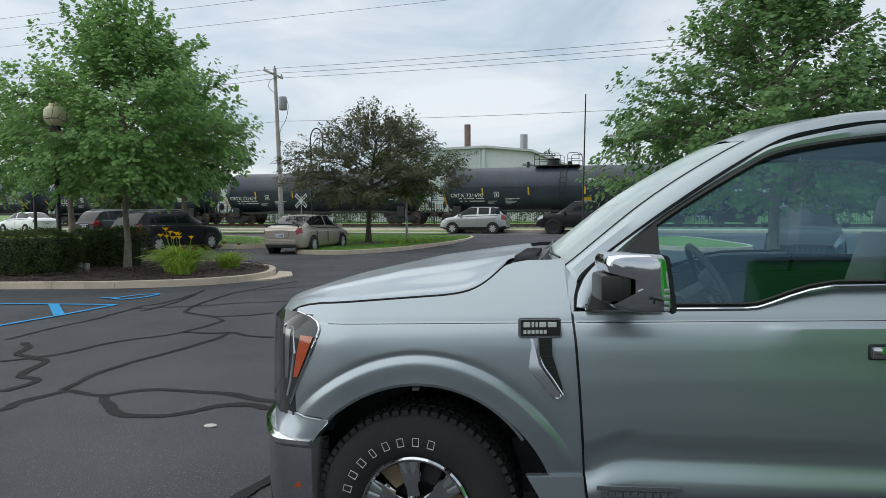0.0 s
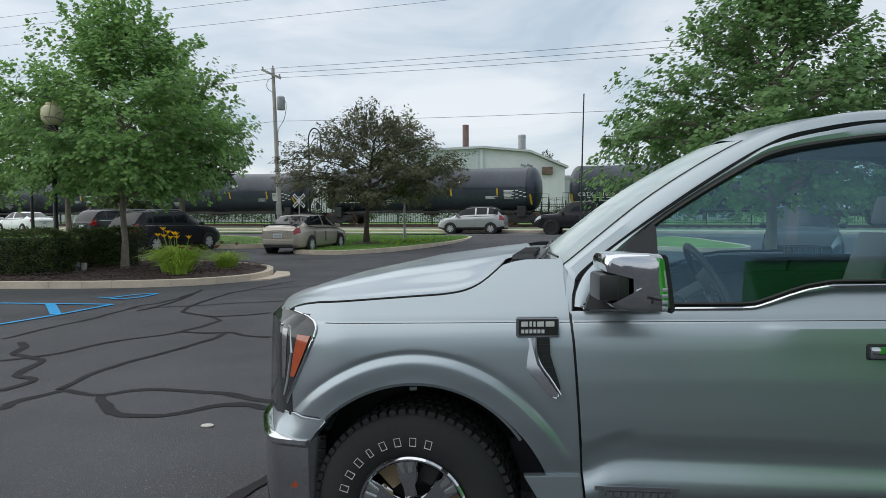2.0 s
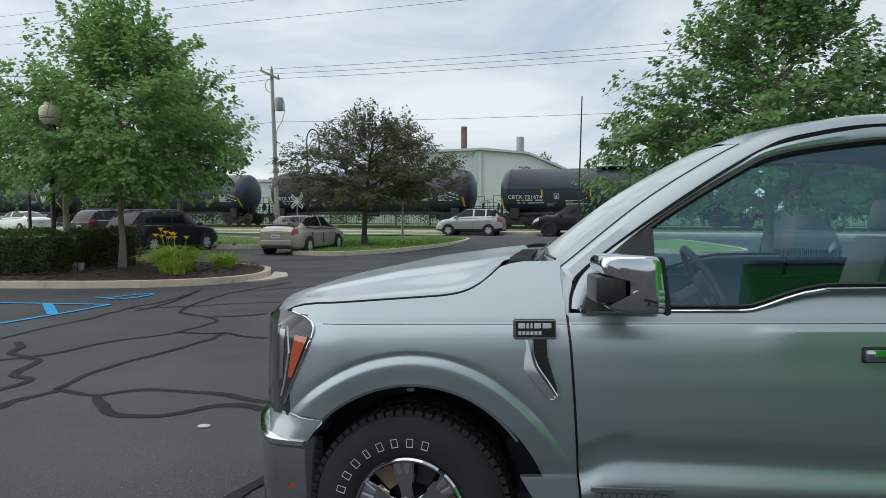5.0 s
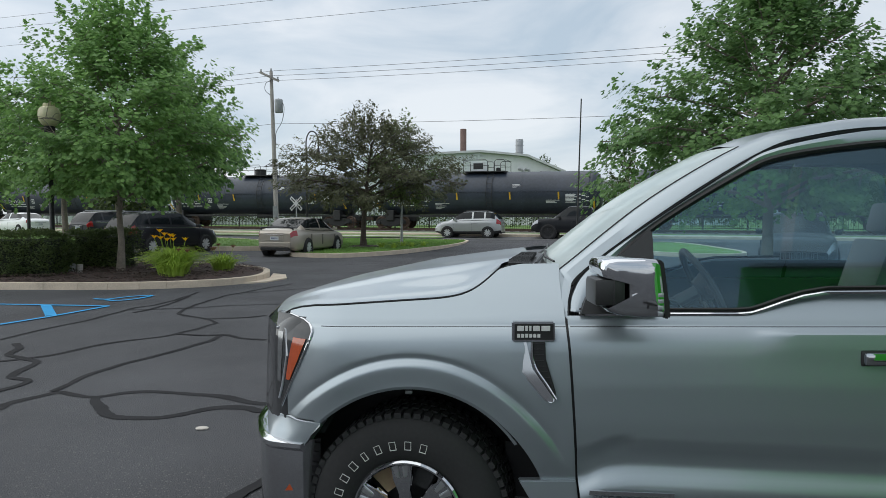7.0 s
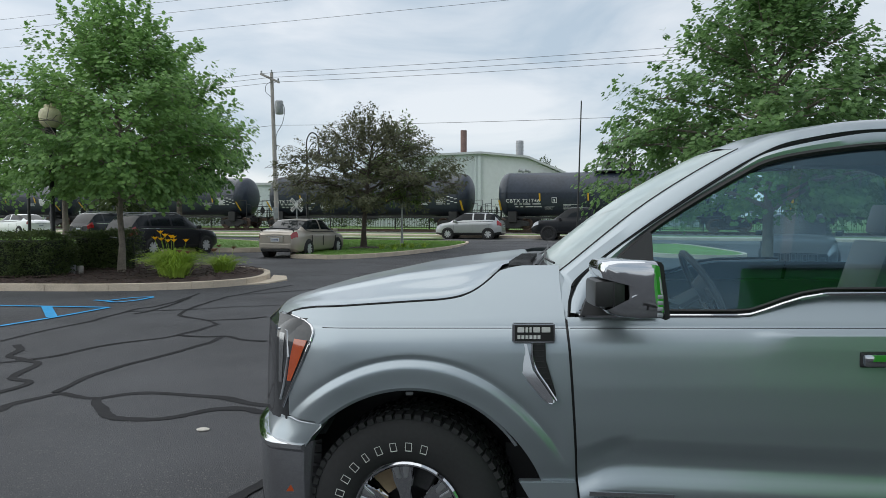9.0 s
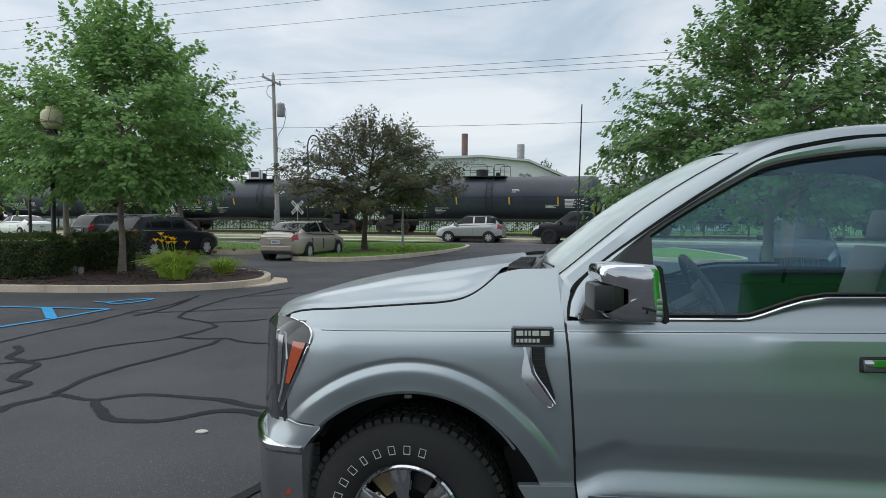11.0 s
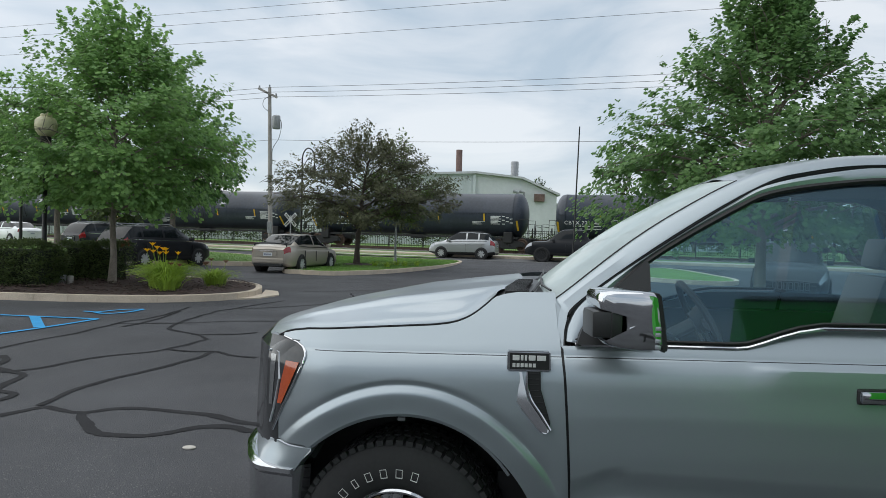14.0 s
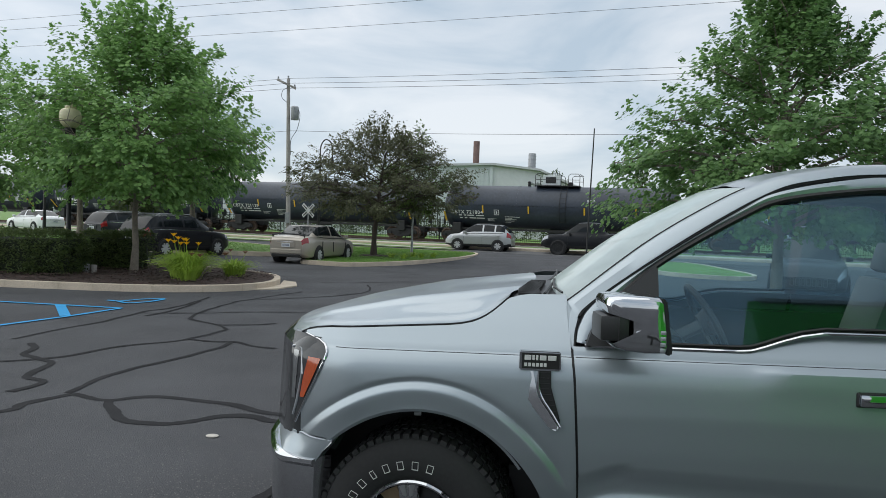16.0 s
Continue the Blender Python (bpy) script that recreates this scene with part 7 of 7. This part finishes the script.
    spin(bm, [(2.668, 0.062), (2.656, 0.055), (2.654, 0.01)], "Y", 28)
    wp("hub_cap", bm, CHROME).parent = rim
    return w


near = truck_wheel(AXLE_X)
rear = copy_thing(near, wheel_place(AXLE_X + 3.69))
far_turn = pose(0, 0, 0, 0, 0, 180)
for cx in (AXLE_X, AXLE_X + 3.69):
    o = copy_thing(near, wheel_place(cx) @ far_turn)

# cargo bed
bm = bmesh.new()
rear_cx = AXLE_X + 3.69
xs = [2.88 + 0.022 * k for k in range(92)]
def bed_bottom(x):
    u = (x - rear_cx) / 0.50
    return max(0.55, AXLE_Z + 0.52 * math.sqrt(max(0, 1 - u * u)))
cols = [[bm.verts.new((x, interp(z, SIDE[:9] + [(1.2, 2.632), (1.37, 2.66)]), z)) for z in (bed_bottom(x) + (1.37 - bed_bottom(x)) * k / 24 for k in range(25))] for x in xs]
for a, b in zip(cols, cols[1:]):
    for k in range(24):
        bm.faces.new((a[k], b[k], b[k + 1], a[k + 1]))
tpart("bed_side", bm, SILVER, both=True)
bm = bmesh.new()
box(bm, 2.9, 4.88, 2.72, 2 * MID - 2.72, 0.75, 0.80)
box(bm, 2.88, 2.92, 2.68, 2 * MID - 2.68, 0.6, 1.36)
for y in (2.66, 2 * MID - 2.72):
    box(bm, 2.88, 4.88, y, y + 0.06, 0.85, 1.375)
tpart("bed_liner", bm, PLASTIC, smooth=False)
bm = bmesh.new()
box(bm, 4.84, 4.90, 2.68, 2 * MID - 2.68, 0.72, 1.37, 0.02)
tpart("tailgate", bm, SILVER)
bm = bmesh.new()
box(bm, 4.86, 5.02, 2.68, 2 * MID - 2.68, 0.52, 0.70, 0.04)
tpart("rear_bumper", bm, CHROME)
bm = bmesh.new()
box(bm, 4.80, 4.905, 2.63, 2.72, 0.95, 1.34, 0.01)
tpart("tail_lamp", bm, TAIL_RED, both=True)

# cabin
bm = bmesh.new()
prism(bm, [(0.56, 0.95), (1.02, 0.95), (1.06, 1.12), (1.0, 1.25), (0.80, 1.315), (0.60, 1.34), (0.56, 1.30)], 2.74, 2 * MID - 2.74, "XZ", 0.02)
tpart("dashboard", bm, DARK_TRIM, label="dark grey dashboard")
bm = bmesh.new()
box(bm, 0.84, 0.99, 2.92, 3.24, 1.28, 1.36, 0.03)
tpart("instrument_hood", bm, DARK_TRIM)
bm = bmesh.new()
ring_pts = [(0.19 * math.cos(t), 0.19 * math.sin(t), 0) for t in (2 * math.pi * k / 36 for k in range(37))]
tube(bm, ring_pts, 0.016, 8)
box(bm, -0.18, 0.18, -0.02, 0.02, -0.01, 0.01, 0.005)
box(bm, -0.02, 0.02, -0.18, 0.0, -0.01, 0.01, 0.005)
spin(bm, [(-0.03, 0.05), (0.02, 0.07), (0.03, 0.05)], "Z", 18)
tube(bm, [(0, 0, -0.03), (0, 0, -0.32)], 0.03, 10)
bmesh.ops.transform(bm, matrix=pose(1.19, 3.08, 1.28, 0, 62, 0) @ pose(0, 0, 0, 0, 0, 90), verts=bm.verts[:])
tpart("steering_wheel", bm, mat("wheel_grey", (0.10, 0.10, 0.10), 0.5, var=0.1), label="grey leather steering wheel")
for y in (3.08, 4.15):
    for x, nm in ((1.90, "front_seat"),):
        bm = bmesh.new()
        box(bm, x - 0.02, x + 0.5, y - 0.25, y + 0.25, 0.72, 0.90, 0.05)
        vs = box(bm, 0, 0.16, -0.25, 0.25, 0, 0.66, 0.05)
        bmesh.ops.transform(bm, matrix=pose(x + 0.36, y, 0.84, 0, 16, 0), verts=vs)
        vs = box(bm, 0, 0.11, -0.13, 0.13, 0, 0.19, 0.04)
        bmesh.ops.transform(bm, matrix=pose(x + 0.56, y, 1.51, 0, 12, 0), verts=vs)
        tpart(nm, bm, SEAT, label="light grey leather seat")
bm = bmesh.new()
box(bm, 0.58, 2.8, 2.66, 2.74, 0.5, 1.19, 0.02)
tpart("door_card", bm, DARK_TRIM, both=True)
bm = bmesh.new()
box(bm, 1.0, 1.7, 3.5, 3.75, 0.7, 0.98, 0.03)
tpart("console", bm, DARK_TRIM)
bm = bmesh.new()
box(bm, 1.45, 2.75, 3.05, 2 * MID - 3.05, 1.93, 1.95)
tpart("headliner", bm, SEAT, smooth=False)

# green box trailer standing behind the camera, seen in the pickup's paint, mirror and glass
GREEN = mat("green_wrap", (0.05, 0.42, 0.03), 0.4, var=0.08, scale=1, fine=20)
trailer = root("box_trailer", pose(5.97, -2.0, 0), "bright green box trailer parked opposite the pickup", "trailer")
bm = bmesh.new()
box(bm, -4.5, 4.5, -1.2, 1.2, 0.34, 3.5, 0.04)
part("box_body", bm, GREEN, trailer)
for z in (0.30, 3.46):
    bm = bmesh.new()
    box(bm, -4.42, 4.42, 1.18, 1.24, z, z + 0.08, 0.01)
    part("edge_rail", bm, GREY_METAL, trailer)
for k in range(5):
    bm = bmesh.new()
    box(bm, -3.0 + k * 1.2, -2.2 + k * 1.2, 1.2, 1.206, 1.2, 1.5)
    part("white_panel", bm, PLATE, trailer)
for x in (-0.6, 0.6):
    for y in (-1.0, 1.0):
        car_wheel(trailer, x, y, 0.38, 1 if y > 0 else -1)
bm = bmesh.new()
prism(bm, [(-4.4, -0.5), (-5.6, 0), (-4.4, 0.5)], 0.45, 0.55, "XY")
box(bm, -5.4, -5.3, -0.05, 0.05, 0.0, 0.5)
part("tow_bar", bm, BLACK_METAL, trailer)


# ---- what moves: the train and its wheels ----
def motions():
    for car_ob, s0 in train:
        rows = []
        for t in (0.0, 4.0, 8.0, 12.0, 16.0):
            s = s0 + TRAIN_SPEED * t
            rows.append((t, pose(*along(s, TRACK_N, 0.0), 0, 0, RAIL_DEG)))
        walk(car_ob, rows)
        for curve in car_ob.animation_data.action.layers[0].strips[0].channelbag(car_ob.animation_data.action_slot).fcurves:
            for key in curve.keyframe_points:
                key.interpolation = "LINEAR"
        wheels = [w for b in car_ob.children for w in b.children if w.name.startswith("wheelset")]
        turns = 128
        for w in wheels:
            x = w.matrix_basis.translation.x
            walk(w, [(16.0 * k / turns, pose(x, 0, WHEEL_R, 0, math.degrees(TRAIN_SPEED * 16.0 * k / turns / WHEEL_R), 0)) for k in range(turns + 1)])


motions()
